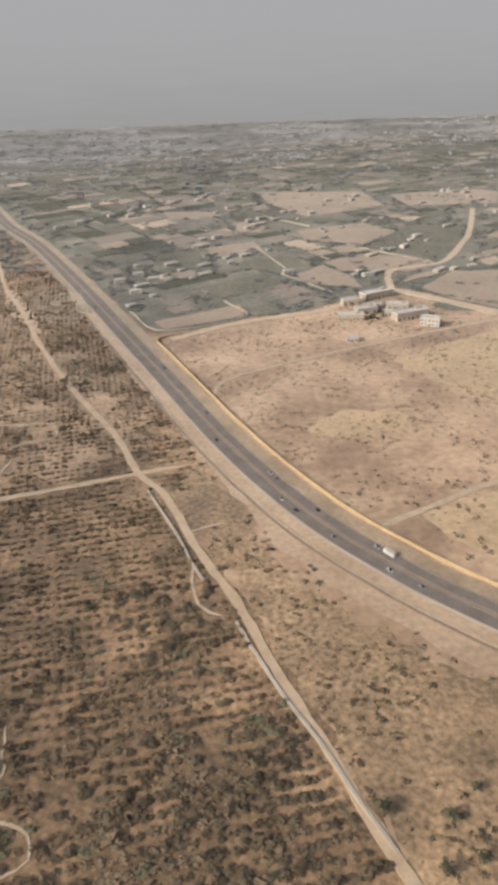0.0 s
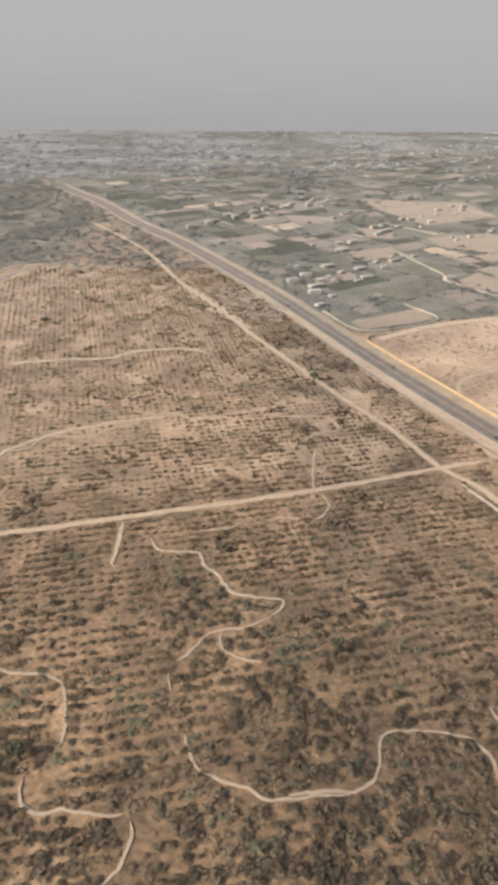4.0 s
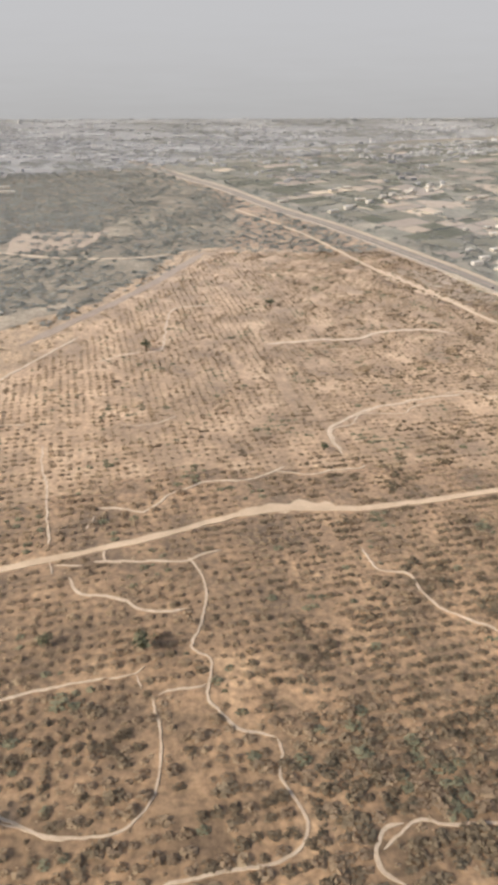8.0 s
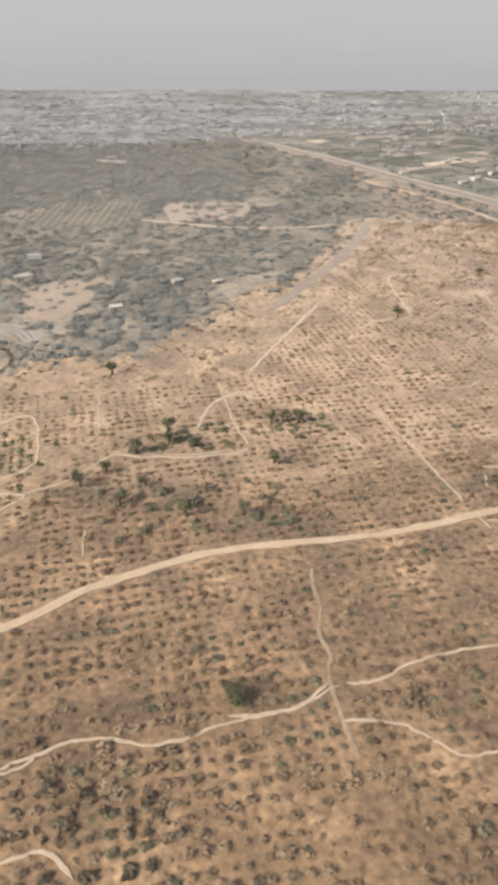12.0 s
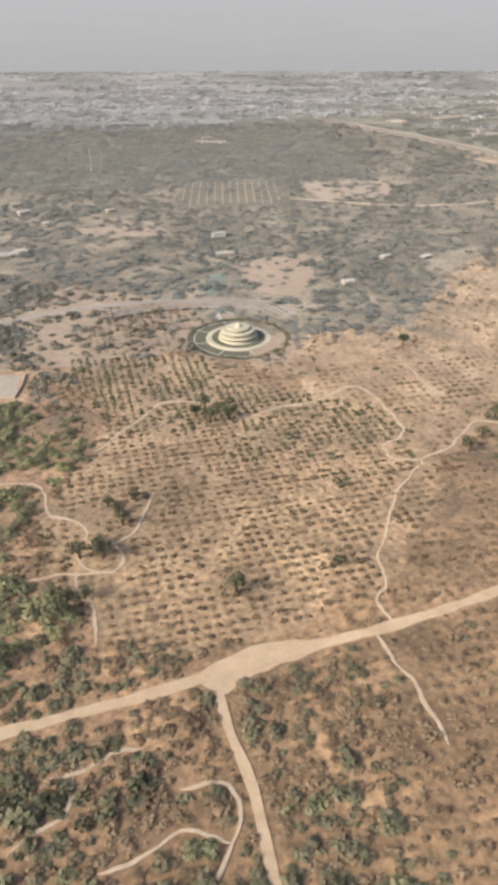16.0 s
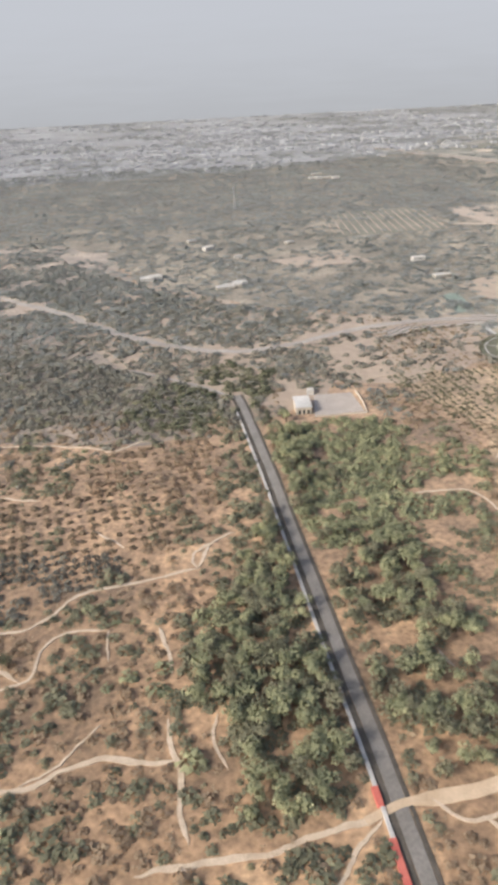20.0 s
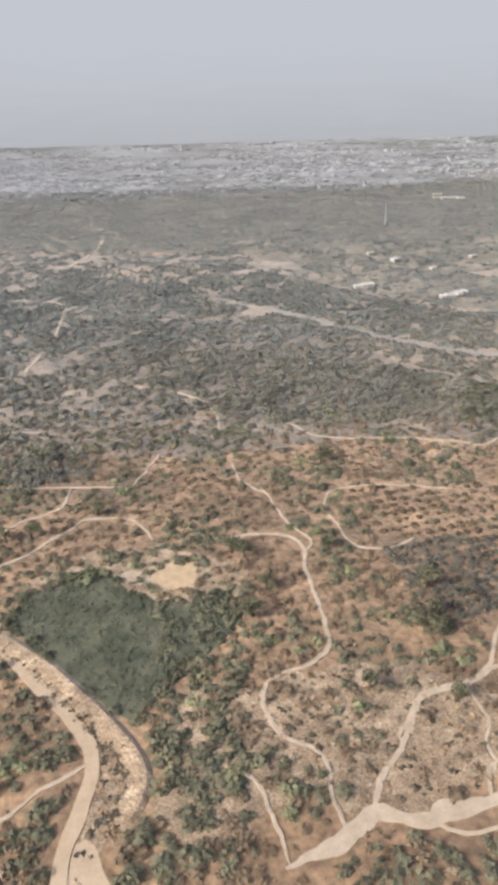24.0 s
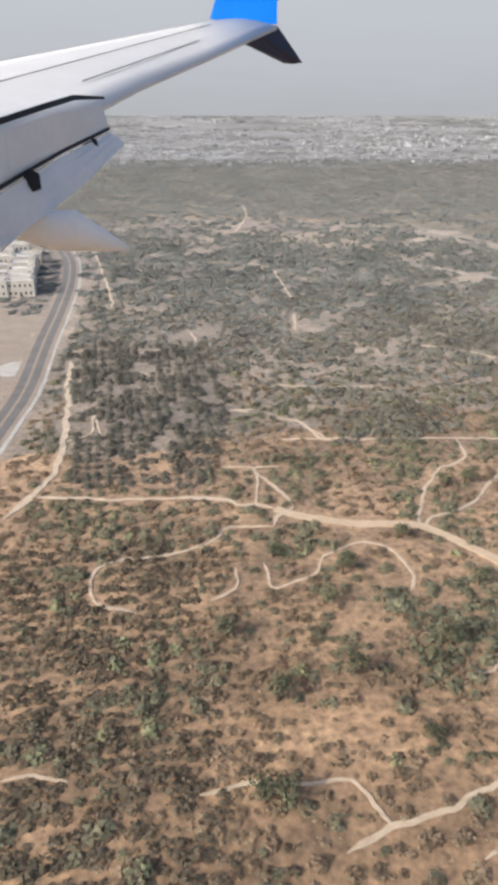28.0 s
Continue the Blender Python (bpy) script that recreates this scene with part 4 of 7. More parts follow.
footpath(0.9, (-162.6, 155.6), (-161.7, 147.9))
footpath(1.0, (-157.2, 132.8), (-155.1, 125.6), (-152.8, 121.7), (-147.5, 118.6), (-140.8, 115.9), (-135.8, 112.6), (-128.2, 113.1), (-114.0, 112.6))
footpath(1.2, (-248.7, 202.6), (-245.3, 190.4), (-235.9, 188.0), (-233.1, 182.9), (-230.6, 173.5), (-224.2, 167.0), (-216.7, 162.5), (-211.9, 157.9), (-199.9, 155.7), (-193.9, 152.2), (-191.2, 143.7), (-189.9, 134.0), (-190.6, 129.5))
footpath(1.2, (-197.9, 121.2), (-197.7, 116.4), (-195.4, 113.2), (-191.2, 111.3), (-186.4, 112.1), (-183.6, 111.0), (-176.8, 110.6), (-171.2, 110.8))
footpath(1.1, (-169.4, 108.6), (-168.4, 104.2), (-170.1, 100.2), (-171.8, 95.7), (-174.5, 92.9))
footpath(1.0, (-234.3, 97.4), (-226.9, 97.7), (-218.2, 98.3), (-214.1, 96.0), (-208.8, 94.2))
footpath(2.2, (-184.9, 236.4), (-185.4, 222.9), (-186.0, 208.8), (-183.4, 207.0))
footpath(0.8, (-146.2, 173.4), (-146.5, 165.7), (-142.0, 160.7), (-134.6, 158.2))
footpath(1.2, (-446.3, 116.1), (-438.1, 116.7), (-429.9, 117.2), (-423.6, 122.3), (-419.7, 125.2))
footpath(1.2, (-415.4, 125.6), (-408.2, 126.2), (-400.9, 129.8), (-395.0, 132.5), (-390.4, 134.3), (-379.6, 136.1), (-371.8, 137.2), (-362.5, 136.5), (-352.6, 139.3), (-342.5, 142.2), (-330.8, 144.0))
footpath(1.0, (-418.3, 113.6), (-404.4, 112.5), (-401.6, 110.5), (-396.0, 106.4), (-392.0, 103.2), (-384.0, 103.7), (-377.4, 103.2), (-369.6, 102.0), (-364.0, 104.3), (-355.6, 105.8), (-350.7, 103.3), (-345.9, 101.0), (-338.8, 97.8), (-328.2, 97.4))
footpath(1.5, (-376.7, 75.3), (-372.4, 77.8), (-367.4, 80.2), (-362.9, 79.2), (-356.5, 76.0), (-354.4, 75.2), (-344.8, 76.2), (-335.6, 75.3))
footpath(1.2, (-479.3, 244.1), (-458.2, 244.4), (-446.4, 247.0))
footpath(1.8, (-458.7, 265.1), (-453.5, 284.1), (-449.6, 291.2), (-442.8, 297.9), (-434.1, 302.4))
footpath(1.3, (-449.2, 312.2), (-443.1, 277.4), (-436.6, 250.3))
footpath(1.3, (-410.2, 298.8), (-403.8, 303.4), (-390.5, 304.3))
footpath(1.2, (-396.6, 263.3), (-389.6, 246.7))
footpath(1.3, (-378.9, 283.6), (-374.9, 265.1), (-369.0, 246.1), (-365.6, 231.0), (-360.4, 208.0))
footpath(1.4, (-346.9, 231.3), (-335.0, 230.0), (-328.8, 227.8), (-324.3, 231.7), (-319.7, 239.3), (-312.5, 245.3), (-303.0, 250.0), (-288.3, 250.6), (-279.4, 255.1), (-271.7, 261.3))
footpath(1.1, (-346.5, 226.4), (-347.9, 216.7))
footpath(1.3, (-341.1, 207.4), (-338.6, 198.7), (-333.0, 196.9))
footpath(1.2, (-355.8, 196.0), (-346.0, 195.7))
footpath(1.4, (-342.8, 197.2), (-334.7, 197.9), (-323.9, 197.6), (-312.9, 197.2), (-305.8, 200.4), (-298.9, 202.7))
footpath(1.5, (-349.9, 189.3), (-346.1, 183.1), (-342.0, 180.0), (-334.8, 178.9), (-328.6, 177.3), (-327.3, 175.2), (-324.2, 172.9), (-318.2, 171.3), (-309.5, 172.4))
footpath(1.1, (-358.3, 199.4), (-355.4, 191.1))
footpath(1.1, (-346.3, 303.0), (-332.9, 302.6), (-320.5, 311.7))
footpath(1.4, (-256.9, 98.5), (-260.6, 97.0), (-263.5, 94.1), (-264.9, 91.3), (-263.9, 87.1), (-259.5, 84.6))
footpath(1.0, (-316.1, 137.7), (-313.2, 139.6), (-305.4, 140.1), (-303.1, 141.7))
footpath(1.0, (-323.0, 145.1), (-321.3, 139.9))
footpath(1.0, (-330.7, 144.1), (-323.0, 145.5), (-320.1, 148.7))
footpath(0.9, (-348.8, 101.1), (-340.8, 99.0), (-336.7, 97.3), (-329.2, 97.1), (-323.0, 97.8), (-318.4, 101.0), (-315.1, 107.3), (-313.6, 114.9), (-315.1, 125.0), (-317.3, 137.2))
footpath(2.0, (-1006.2, 238.1), (-997.6, 236.3))
footpath(1.5, (-1049.4, 266.1), (-1041.1, 264.2))
footpath(1.4, (-1030.5, 258.5), (-1021.3, 253.0), (-1014.9, 238.4), (-1003.9, 240.3))
footpath(1.5, (-970.8, 275.2), (-967.2, 267.6))
footpath(1.3, (-1031.1, 290.8), (-1005.8, 288.5), (-983.0, 287.6))
footpath(1.7, (-1103.4, 333.6), (-1091.1, 334.6), (-1079.3, 340.5))
footpath(1.8, (-1067.6, 365.4), (-1064.5, 349.7))
footpath(1.8, (-1070.6, 517.3), (-1035.6, 516.4), (-1011.3, 499.8))
footpath(2.2, (-949.1, 339.7), (-943.7, 337.1), (-936.5, 336.8))
strip("sand_gap", [(-419.5, 172), (-419, 152), (-419, 131), (-417.8, 113), (-416, 103)], 1.1, 0.02, M_VERGE, "bare sandy gap between shrub rows", "sand", 0.19, 1.5, wiggle=0.5)

# ---- fields and bare patches ----
FIELDS = []
EAST_FIELDS = [[(60, 1020), (203, 987), (210, 881), (107, 832), (69, 931)], [(86, 760), (164, 789), (190, 740), (143, 685), (92, 719)], [(96, 628), (137, 652), (192, 622), (172, 587), (106, 597)], [(61, 586), (95, 618), (113, 578), (116, 545), (81, 558)], [(159, 538), (200, 582), (237, 576), (202, 481), (176, 506)], [(234, 957), (346, 976), (374, 947), (345, 870), (236, 875)]]
MORE_FIELDS = [[(-46, 484), (16, 515), (18, 488), (-37, 465)], [(330, 800), (420, 840), (460, 780), (400, 700), (340, 720)], [(-610, 737), (-523, 745), (-534, 634), (-629, 629)], [(-508, 730), (-413, 738), (-420, 690), (-429, 661), (-491, 642)], [(-580, 462), (-556, 476), (-526, 484), (-531, 431), (-545, 397), (-566, 408), (-574, 430)]]
VALLEY_FIELDS = [[(-683, 333), (-649, 338), (-643, 316), (-673, 315)], [(-1002, 594), (-938, 637), (-900, 600), (-899, 520), (-960, 560)], [(-60, 900), (20, 880), (10, 840), (-50, 850)], [(-10, 700), (40, 720), (46, 680), (0, 664)], [(30, 820), (60, 800), (50, 760), (20, 770)], [(-700, 560), (-640, 575), (-620, 540), (-680, 530)]]
for f in EAST_FIELDS + MORE_FIELDS + VALLEY_FIELDS:
    FIELDS.append(f)
    patch("field", f, 0.06, M_FIELD_GREEN if f[0] == (-610, 737) else M_FIELD, "bare tan field with a soft uneven edge", "field", 0.9, 6, True)
for f in ([(141, 674), (208, 765), (266, 754), (229, 658), (193, 626)], [(-20, 560), (40, 600), (58, 570), (10, 535)], [(-60, 690), (-14, 690), (-10, 640), (-50, 640)], [(100, 800), (60, 830), (110, 830), (180, 800)], [(20, 640), (70, 660), (80, 620), (40, 600)]):
    FIELDS.append(f)
    patch("field", f, 0.06, M_FIELD_GREEN, "grey-green crop field bordered by trees", "field", 0.8, 6, True)
rnd = np.random.default_rng(21)
FIXED = len(FIELDS)
HEDGES = []
TURN_F = radians(31)


def parcels(u0, u1, v0, v1):
    """Splits a rectangle of farmland into plots of uneven size."""
    w, d = u1 - u0, v1 - v0
    if max(w / 1.35, d) < rnd.uniform(24, 52):
        return [(u0, u1, v0, v1)]
    k = rnd.uniform(0.36, 0.64)
    if w > d * rnd.uniform(0.9, 1.6):
        return parcels(u0, u0 + k * w, v0, v1) + parcels(u0 + k * w, u1, v0, v1)
    return parcels(u0, u1, v0, v0 + k * d) + parcels(u0, u1, v0 + k * d, v1)


WALLED = []
for i, (u0, u1, v0, v1) in enumerate(parcels(-300, 1300, -560, 620)):
    g = rnd.uniform(0.6, 2.0)
    ring = [(u, v) for u, v in ((u0 + g, v0 + g), (u1 - g, v0 + g), (u1 - g, v1 - g), (u0 + g, v1 - g))]
    ring = [np.array(a) * (1 - k) + np.array(b) * k for a, b in zip(ring, ring[1:] + ring[:1]) for k in (0, 0.34, 0.67)]
    f = [(0 + u * math.cos(TURN_F) - v * math.sin(TURN_F), 700 + u * math.sin(TURN_F) + v * math.cos(TURN_F)) for u, v in ring]
    q = np.array(f)
    if not inside(q, FARMS).all() or near_lines(q, 3).any() or any(math.dist(h[0], f[0]) < 320 and (inside(q, h).any() or inside(np.array(h), f).any()) for h in FIELDS[:FIXED]):
        continue
    FIELDS.append(f)
    HEDGES += [(f[u], f[w]) for u, w in ((0, 3), (3, 6), (6, 9), (9, 0)) if rnd.random() < 0.3]
    if q[:, 1].max() < 1000 and rnd.random() < 0.22:
        WALLED.append([f[0], f[3], f[6]] if rnd.random() < 0.5 else [f[3], f[6]])
    east = q[:, 0].mean() > 20 and q[:, 1].mean() < 900
    k = int(rnd.choice(6, p=(0.34, 0.18, 0.08, 0.12, 0.16, 0.12) if east else (0.05, 0.32, 0.03, 0.24, 0.2, 0.16)))
    if k == 5:
        continue
    patch("field", f, 0, (M_FIELD, M_FIELD_GREEN, M_SAND, M_CROP, M_FIELD_BROWN)[k], ("bare tan field with a soft uneven edge", "grey-green crop field bordered by trees", "pale sandy plot between fields", "dark green crop field", "brown fallow field")[k], "field", 0.5, 8, True)
patch("stony_slope", [(-968, 178), (-945, 194), (-915, 190), (-898, 174), (-903, 165), (-918, 163), (-932, 168), (-943, 178), (-960, 175)], 0, M_STONY, "stony ochre bank above the pond", "sand", 2.0, 2.5)
for f in ([(48, 321), (73, 328), (94, 319), (84, 301), (56, 298), (42, 306)], [(76, 231), (114, 244), (125, 215), (101, 205), (84, 211)], [(106, 391), (157, 423), (193, 430), (160, 330), (122, 355)],
          [(-955, 184), (-940, 182), (-928, 176), (-922, 168), (-930, 172), (-945, 181)], [(-932, 176), (-921, 176), (-918, 166), (-926, 164), (-932, 168)],
          [(-915, 120), (-905, 122), (-896, 112), (-905, 104), (-914, 110)]):
    patch("sand_clearing", f, 0.06, M_OCHRE if f[0][0] > 0 else M_SAND, "patch of bare ochre sand" if f[0][0] > 0 else "patch of bare pale sand", "sand", 2.2, 2.5)
for i in range(15):
    x = -632 + i * 7.2
    strip("furrow", [(x, 634), (x + 3, 736)], 1.3, 0.12, M_FIELD, "pale straight furrow in a striped field", "furrow", 0.3, 6)

LOT = [(-157, 582), (-131, 574), (-108, 559), (-93, 504), (-108, 486), (-132, 508)]
patch("sand_clearing", LOT, 0, M_FIELD, "pale levelled lot between track and highway", "sand", 2.0, 4)
patch("sand_clearing", [(-178, 579), (-161, 572), (-143, 530), (-130, 501), (-121, 470), (-135, 489), (-154, 517)], 0, M_APRON, "sandy widening of the dirt track", "sand", 1.5, 3)
for i in range(9):
    x, y = np.array(LOT[2]) * (1 - i / 9) + np.array(LOT[3]) * i / 9
    wall_along("wall_lot", [(x - 9, y + 4), (x - 4, y + 2), (x + 1, y)], 1.2, 0.7, M_PLASTER, "low row of pale building blocks on a levelled lot", step=3)
patch("stony_slope", [(-921, 130), (-906, 134), (-896, 124), (-888, 104), (-900, 92), (-914, 86), (-922, 98), (-917, 114)], 0, M_STONY, "stony sandy slope below the pond", "sand", 2.5, 3)
STONY = [(-904, 129), (-885, 137), (-859, 134), (-837, 128), (-817, 135), (-825, 113), (-853, 98), (-880, 96), (-895, 113)]
patch("stony_slope", STONY, 0, M_STONY, "stony sandy slope with sparse scrub", "sand", 3.5, 3)

# ---- the vegetated pond and its dam ----
POND = [(-970, 160), (-961, 175), (-943, 179), (-932, 169), (-917, 164), (-905, 168), (-903, 154), (-910, 144), (-918, 141), (-924, 128), (-929, 122), (-936, 127), (-947, 138), (-960, 150)]
patch("pond_bed", POND, 0.06, M_POND, "dark green overgrown pond bed behind an earth dam", "pond", 0.8, 2)
DAM = [(-972, 157), (-955, 143), (-944, 132), (-935, 122), (-928, 113), (-925, 106), (-926, 99), (-930, 92)]
crest = spline(DAM, 1.3)
n = len(crest)
prof = ((-4.8, 0.06), (-3.8, 0.3), (-2.6, 0.6), (-1.4, 0.85), (-0.5, 0.95), (0.4, 0.95), (1.2, 0.5), (2.0, 0.0))
taper = np.clip(np.minimum(np.arange(n), n - 1 - np.arange(n)) * 1.3 / 9, 0, 1)      # both ends run out into the ground
v = np.vstack([np.c_[offset_line(crest, d), taper * (h + (h > 0) * RNG.normal(0, 0.05, n))] for d, h in prof])
f = [(r * n + i, r * n + i + 1, (r + 1) * n + i + 1, (r + 1) * n + i) for i in range(n - 1) for r in range(7)]
tagged(mesh_object("dam", v, f, M_STONY), "curved earth dam faced with loose pale stone", "dam", kind="structure")
CLEAR.append((offset_line(crest, -1.6), 2.8))
k = RNG.integers(0, n, 900)
q = offset_line(crest, -RNG.uniform(0.4, 4.8, n)[:, None])[k] + RNG.normal(0, 0.8, (900, 2))
DAM_STONES = q

patch("sand_scoop", [(-930, 183), (-925, 186), (-917, 187), (-914, 179), (-916, 169), (-922, 165), (-926, 169), (-928, 176)], 0, M_OCHRE, "scooped hollow of bare ochre sand beside the pond", "sand", 1.0, 1.5)
CLEAR.append((np.array([[-923, 177], [-921, 177]]), 5.0))
BANK = [(-969, 154), (-951, 141), (-937, 126), (-928, 115), (-924, 106), (-925, 101), (-932, 92), (-936, 82), (-937, 88), (-937, 97), (-935, 108), (-939, 120), (-949, 130), (-961, 142)]
patch("stony_bank", BANK, 0, M_STONY, "broad stony bank between dam and dirt track", "bank", 0.8, 2)
patch("sand_clearing", [(-940, 88), (-936, 92), (-931, 85), (-926, 76), (-924, 60), (-943, 60), (-942, 78)], 0, M_TRACK, "sandy widening of the dirt track", "sand", 0.6, 2)
CLEAR.append((spline([(-937, 112), (-933, 100), (-934, 88)]), 4.0))

# ---- vegetation ----
def keep_visible(p):
    return p[(p[:, 0] > -1100 - 0.46 * p[:, 1]) & (p[:, 0] < 70 + 0.46 * p[:, 1])]


FOREST_R = [(-723, 272), (-689, 266), (-678, 240), (-690, 168), (-696, 114), (-694, 96), (-713, 95), (-716, 126), (-720, 179)]
FOREST_W = [(-726, 280), (-692, 275), (-667, 262), (-640, 231), (-655, 209), (-667, 166), (-636, 145), (-650, 118), (-692, 104), (-716, 100), (-724, 180)]
FOREST_L = [(-734, 206), (-741, 190), (-748, 166), (-764, 147), (-762, 122), (-755, 100), (-748, 86), (-741, 84), (-728, 92), (-725.5, 103), (-729, 140), (-731, 165)]
ROADSIDE = [(-737, 266), (-748, 262), (-751, 225), (-748, 192), (-734, 204), (-735, 240)]
ROW_SCRUB = [(-800, 254), (-774, 262), (-749, 262), (-752, 215), (-752, 197), (-774, 222), (-810, 226)]
ROAD_END = [(-784, 313), (-744, 350), (-721, 331), (-726, 290), (-740, 292), (-752, 269), (-798, 282)]
DARK_WOOD = [(-960, 400), (-868, 385), (-790, 345), (-751, 312), (-741, 281), (-772, 282), (-848, 284), (-930, 300)]
GREY_WOOD = [(-864, 231), (-774, 222), (-752, 197), (-784, 186), (-853, 189)]
GREY_ROWS = [(-853, 187), (-829, 191), (-786, 186), (-782, 172), (-804, 161), (-828, 153), (-849, 153)]
FILL_WOOD = [(-732, 271), (-709, 270), (-688, 276), (-671, 264), (-715, 149), (-720, 157), (-725, 212)]
GREY_WOOD2 = [(-1106, 208), (-1120, 278), (-1128, 335), (-1110, 352), (-1058, 335), (-1048, 262), (-1062, 205)]
ORCHARD = [(-668, 316), (-601, 318), (-586, 286), (-514, 254), (-520, 190), (-553, 146), (-598, 127), (-632, 133), (-655, 190), (-640, 249)]
GARDEN = [(-582 + 28 * math.cos(a), 338 + 28 * math.sin(a)) for a in np.linspace(0, 6.2, 16)]
FORECOURT = [(-656, 380), (-637, 393), (-609, 398.5), (-585, 398.5), (-562, 391.5), (-548, 374), (-552, 366), (-563, 376.5), (-586, 383), (-609, 383), (-632, 379), (-648, 369)]
YARD = [(-722, 304), (-680, 304), (-680, 272), (-720, 272)]
WOODS = (FOREST_R, FOREST_W, FOREST_L)


def among(p, polys):
    out = np.zeros(len(p), bool)
    for q in polys:
        out |= inside(p, q)
    return out


# dry plantation in long rows, closer in the east
p = np.vstack([(lambda g: g[g[:, 0] > -275])(grid_points(-660, 60, 55, 640, 3.2, 4.2, 10, 0.10)), (lambda g: g[g[:, 0] <= -275])(grid_points(-660, 60, 55, 640, 3.9, 4.3, 11, 0.10))])
p = keep_visible(p[~near_lines(p, 1.2) & ~inside(p, PLAIN) & ~among(p, (VALLEY, FARMS, ORCHARD, GARDEN, MARGIN) + WOODS)])
p = p[patchy(p, 55, 1) + patchy(p, 17, 41) * 0.5 + RNG.normal(0, 0.35, len(p)) > -1.15]
tint = patchy(p, 40, 2) + patchy(p, 15, 42) * 0.5 + RNG.normal(0, 0.5, len(p))
high = (p[:, 1] > 258 + RNG.normal(0, 14, len(p))) & (p[:, 0] < -175 + RNG.normal(0, 45, len(p)))
east = (p[:, 0] > -285 + RNG.normal(0, 25, len(p))) & ~high
grow = 1 - 0.1 * high + 0.16 * patchy(p, 45, 43) + np.where(p[:, 0] > -330, 0.27, 0.14) * np.clip((175 - p[:, 1]) / 60, 0, 1)
for pick, wide, mat, text in (((tint < 0.1) & east, 2.5, M_ORCHARD, "rows of dark grey-brown plantation shrubs on dull earth"), ((tint >= 0.1) & (tint < 1.3) & east, 2.5, M_DRY_GREY, "rows of grey plantation shrubs on dull earth"), ((tint >= 1.3) & east, 2.6, M_GREEN, "olive-green shrubs among dry plantation rows"),
                              ((tint < 0.1) & ~east, 2.3, M_DRY_GREY, "rows of grey-brown plantation shrubs on red earth"), ((tint >= 0.1) & (tint < 1.1) & ~east, 2.3, M_DRY, "rows of dry pale plantation shrubs on red earth"), ((tint >= 1.1) & ~east, 2.4, M_GREEN, "olive-green shrubs scattered among dry rows")):
    scatter("shrub_rows", p[pick], wide * grow[pick], 0.66 * wide * grow[pick], mat, text, "shrubs", 34, 0.24, 0.23, 1.2)
# larger thickets in its hollows
p = grid_points(-660, 40, 55, 330, 4.4, 4.4, 8, 0.36)
p = p[~near_lines(p, 1.7) & ~inside(p, PLAIN) & ~among(p, (ORCHARD,) + WOODS)]
p = p[(patchy(p, 70, 3) - np.clip((-330 - p[:, 0]) / 40, 0, 1.2) * (p[:, 0] > -600) - (p[:, 1] - 110 - 120 * np.clip((p[:, 0] + 320) / 90, 0, 1)) / 80 + RNG.normal(0, 0.3, len(p)) > 1.35)]
k = patchy(p, 30, 16) + RNG.normal(0, 0.5, len(p)) > 0.5
scatter("thicket", p[~k], 3.0, 2.0, M_THICKET, "tangled dark grey-brown thickets between the rows", "shrubs", 44, 0.3, 0.2)
scatter("thicket", p[k], 3.2, 2.3, M_ORCHARD, "tangled dull brown thickets between the rows", "shrubs", 44, 0.3, 0.2)
NEAR_THICKET = [(-150, 80), (-88, 80), (-62, 104), (-58, 135), (-72, 156), (-108, 162), (-150, 150)]
COPSE = [(-1016, 148), (-985, 152), (-966, 142), (-972, 122), (-1004, 112)]
COPSE2 = [(-1010, 232), (-1008, 290), (-955, 264), (-958, 236)]
BARE_WEST = [(-1040, 167), (-996, 176), (-976, 159), (-984, 139), (-1013, 138), (-1040, 142)]
WEST_ROWS = [(-1140, 62), (-1140, 172), (-1045, 176), (-1000, 118), (-978, 92), (-982, 62)]
p = grid_points(-1140, -975, 62, 178, 2.5, 3.9, 6, 0.14)
p = p[inside(p, WEST_ROWS) & ~near_lines(p, 1.1)]
p = p[patchy(p, 34, 28) + RNG.normal(0, 0.5, len(p)) > -0.45 - 1.1 * (p[:, 0] < -1050)]
k = patchy(p, 30, 29) + RNG.normal(0, 0.6, len(p)) - 0.8 * (p[:, 0] < -1052 + RNG.normal(0, 6, len(p)))
west = p[:, 0] < -1060 + RNG.normal(0, 10, len(p))
scatter("shrub_rows", p[(k < -0.1) & ~west], 2.7, 1.7, M_DRY_GREY, "close rows of dry grey-brown shrubs on red earth", "shrubs", 34, 0.28, 0.2)
scatter("shrub_rows", p[(k < -0.1) & west], 3.4, 2.4, M_THICKET, "close rows of dark grey-brown shrubs on red earth", "shrubs", 34, 0.28, 0.2)
scatter("shrub_rows", p[(k >= -0.1) & (k < 0.6)], 2.6, 1.7, M_ORCHARD, "close rows of dry grey shrubs on red earth", "shrubs", 34, 0.28, 0.2)
scatter("green_shrubs", p[k >= 0.6], 3.0, 2.2, M_GREEN, "olive-green shrubs in close rows", "shrubs", 34, 0.28, 0.2)
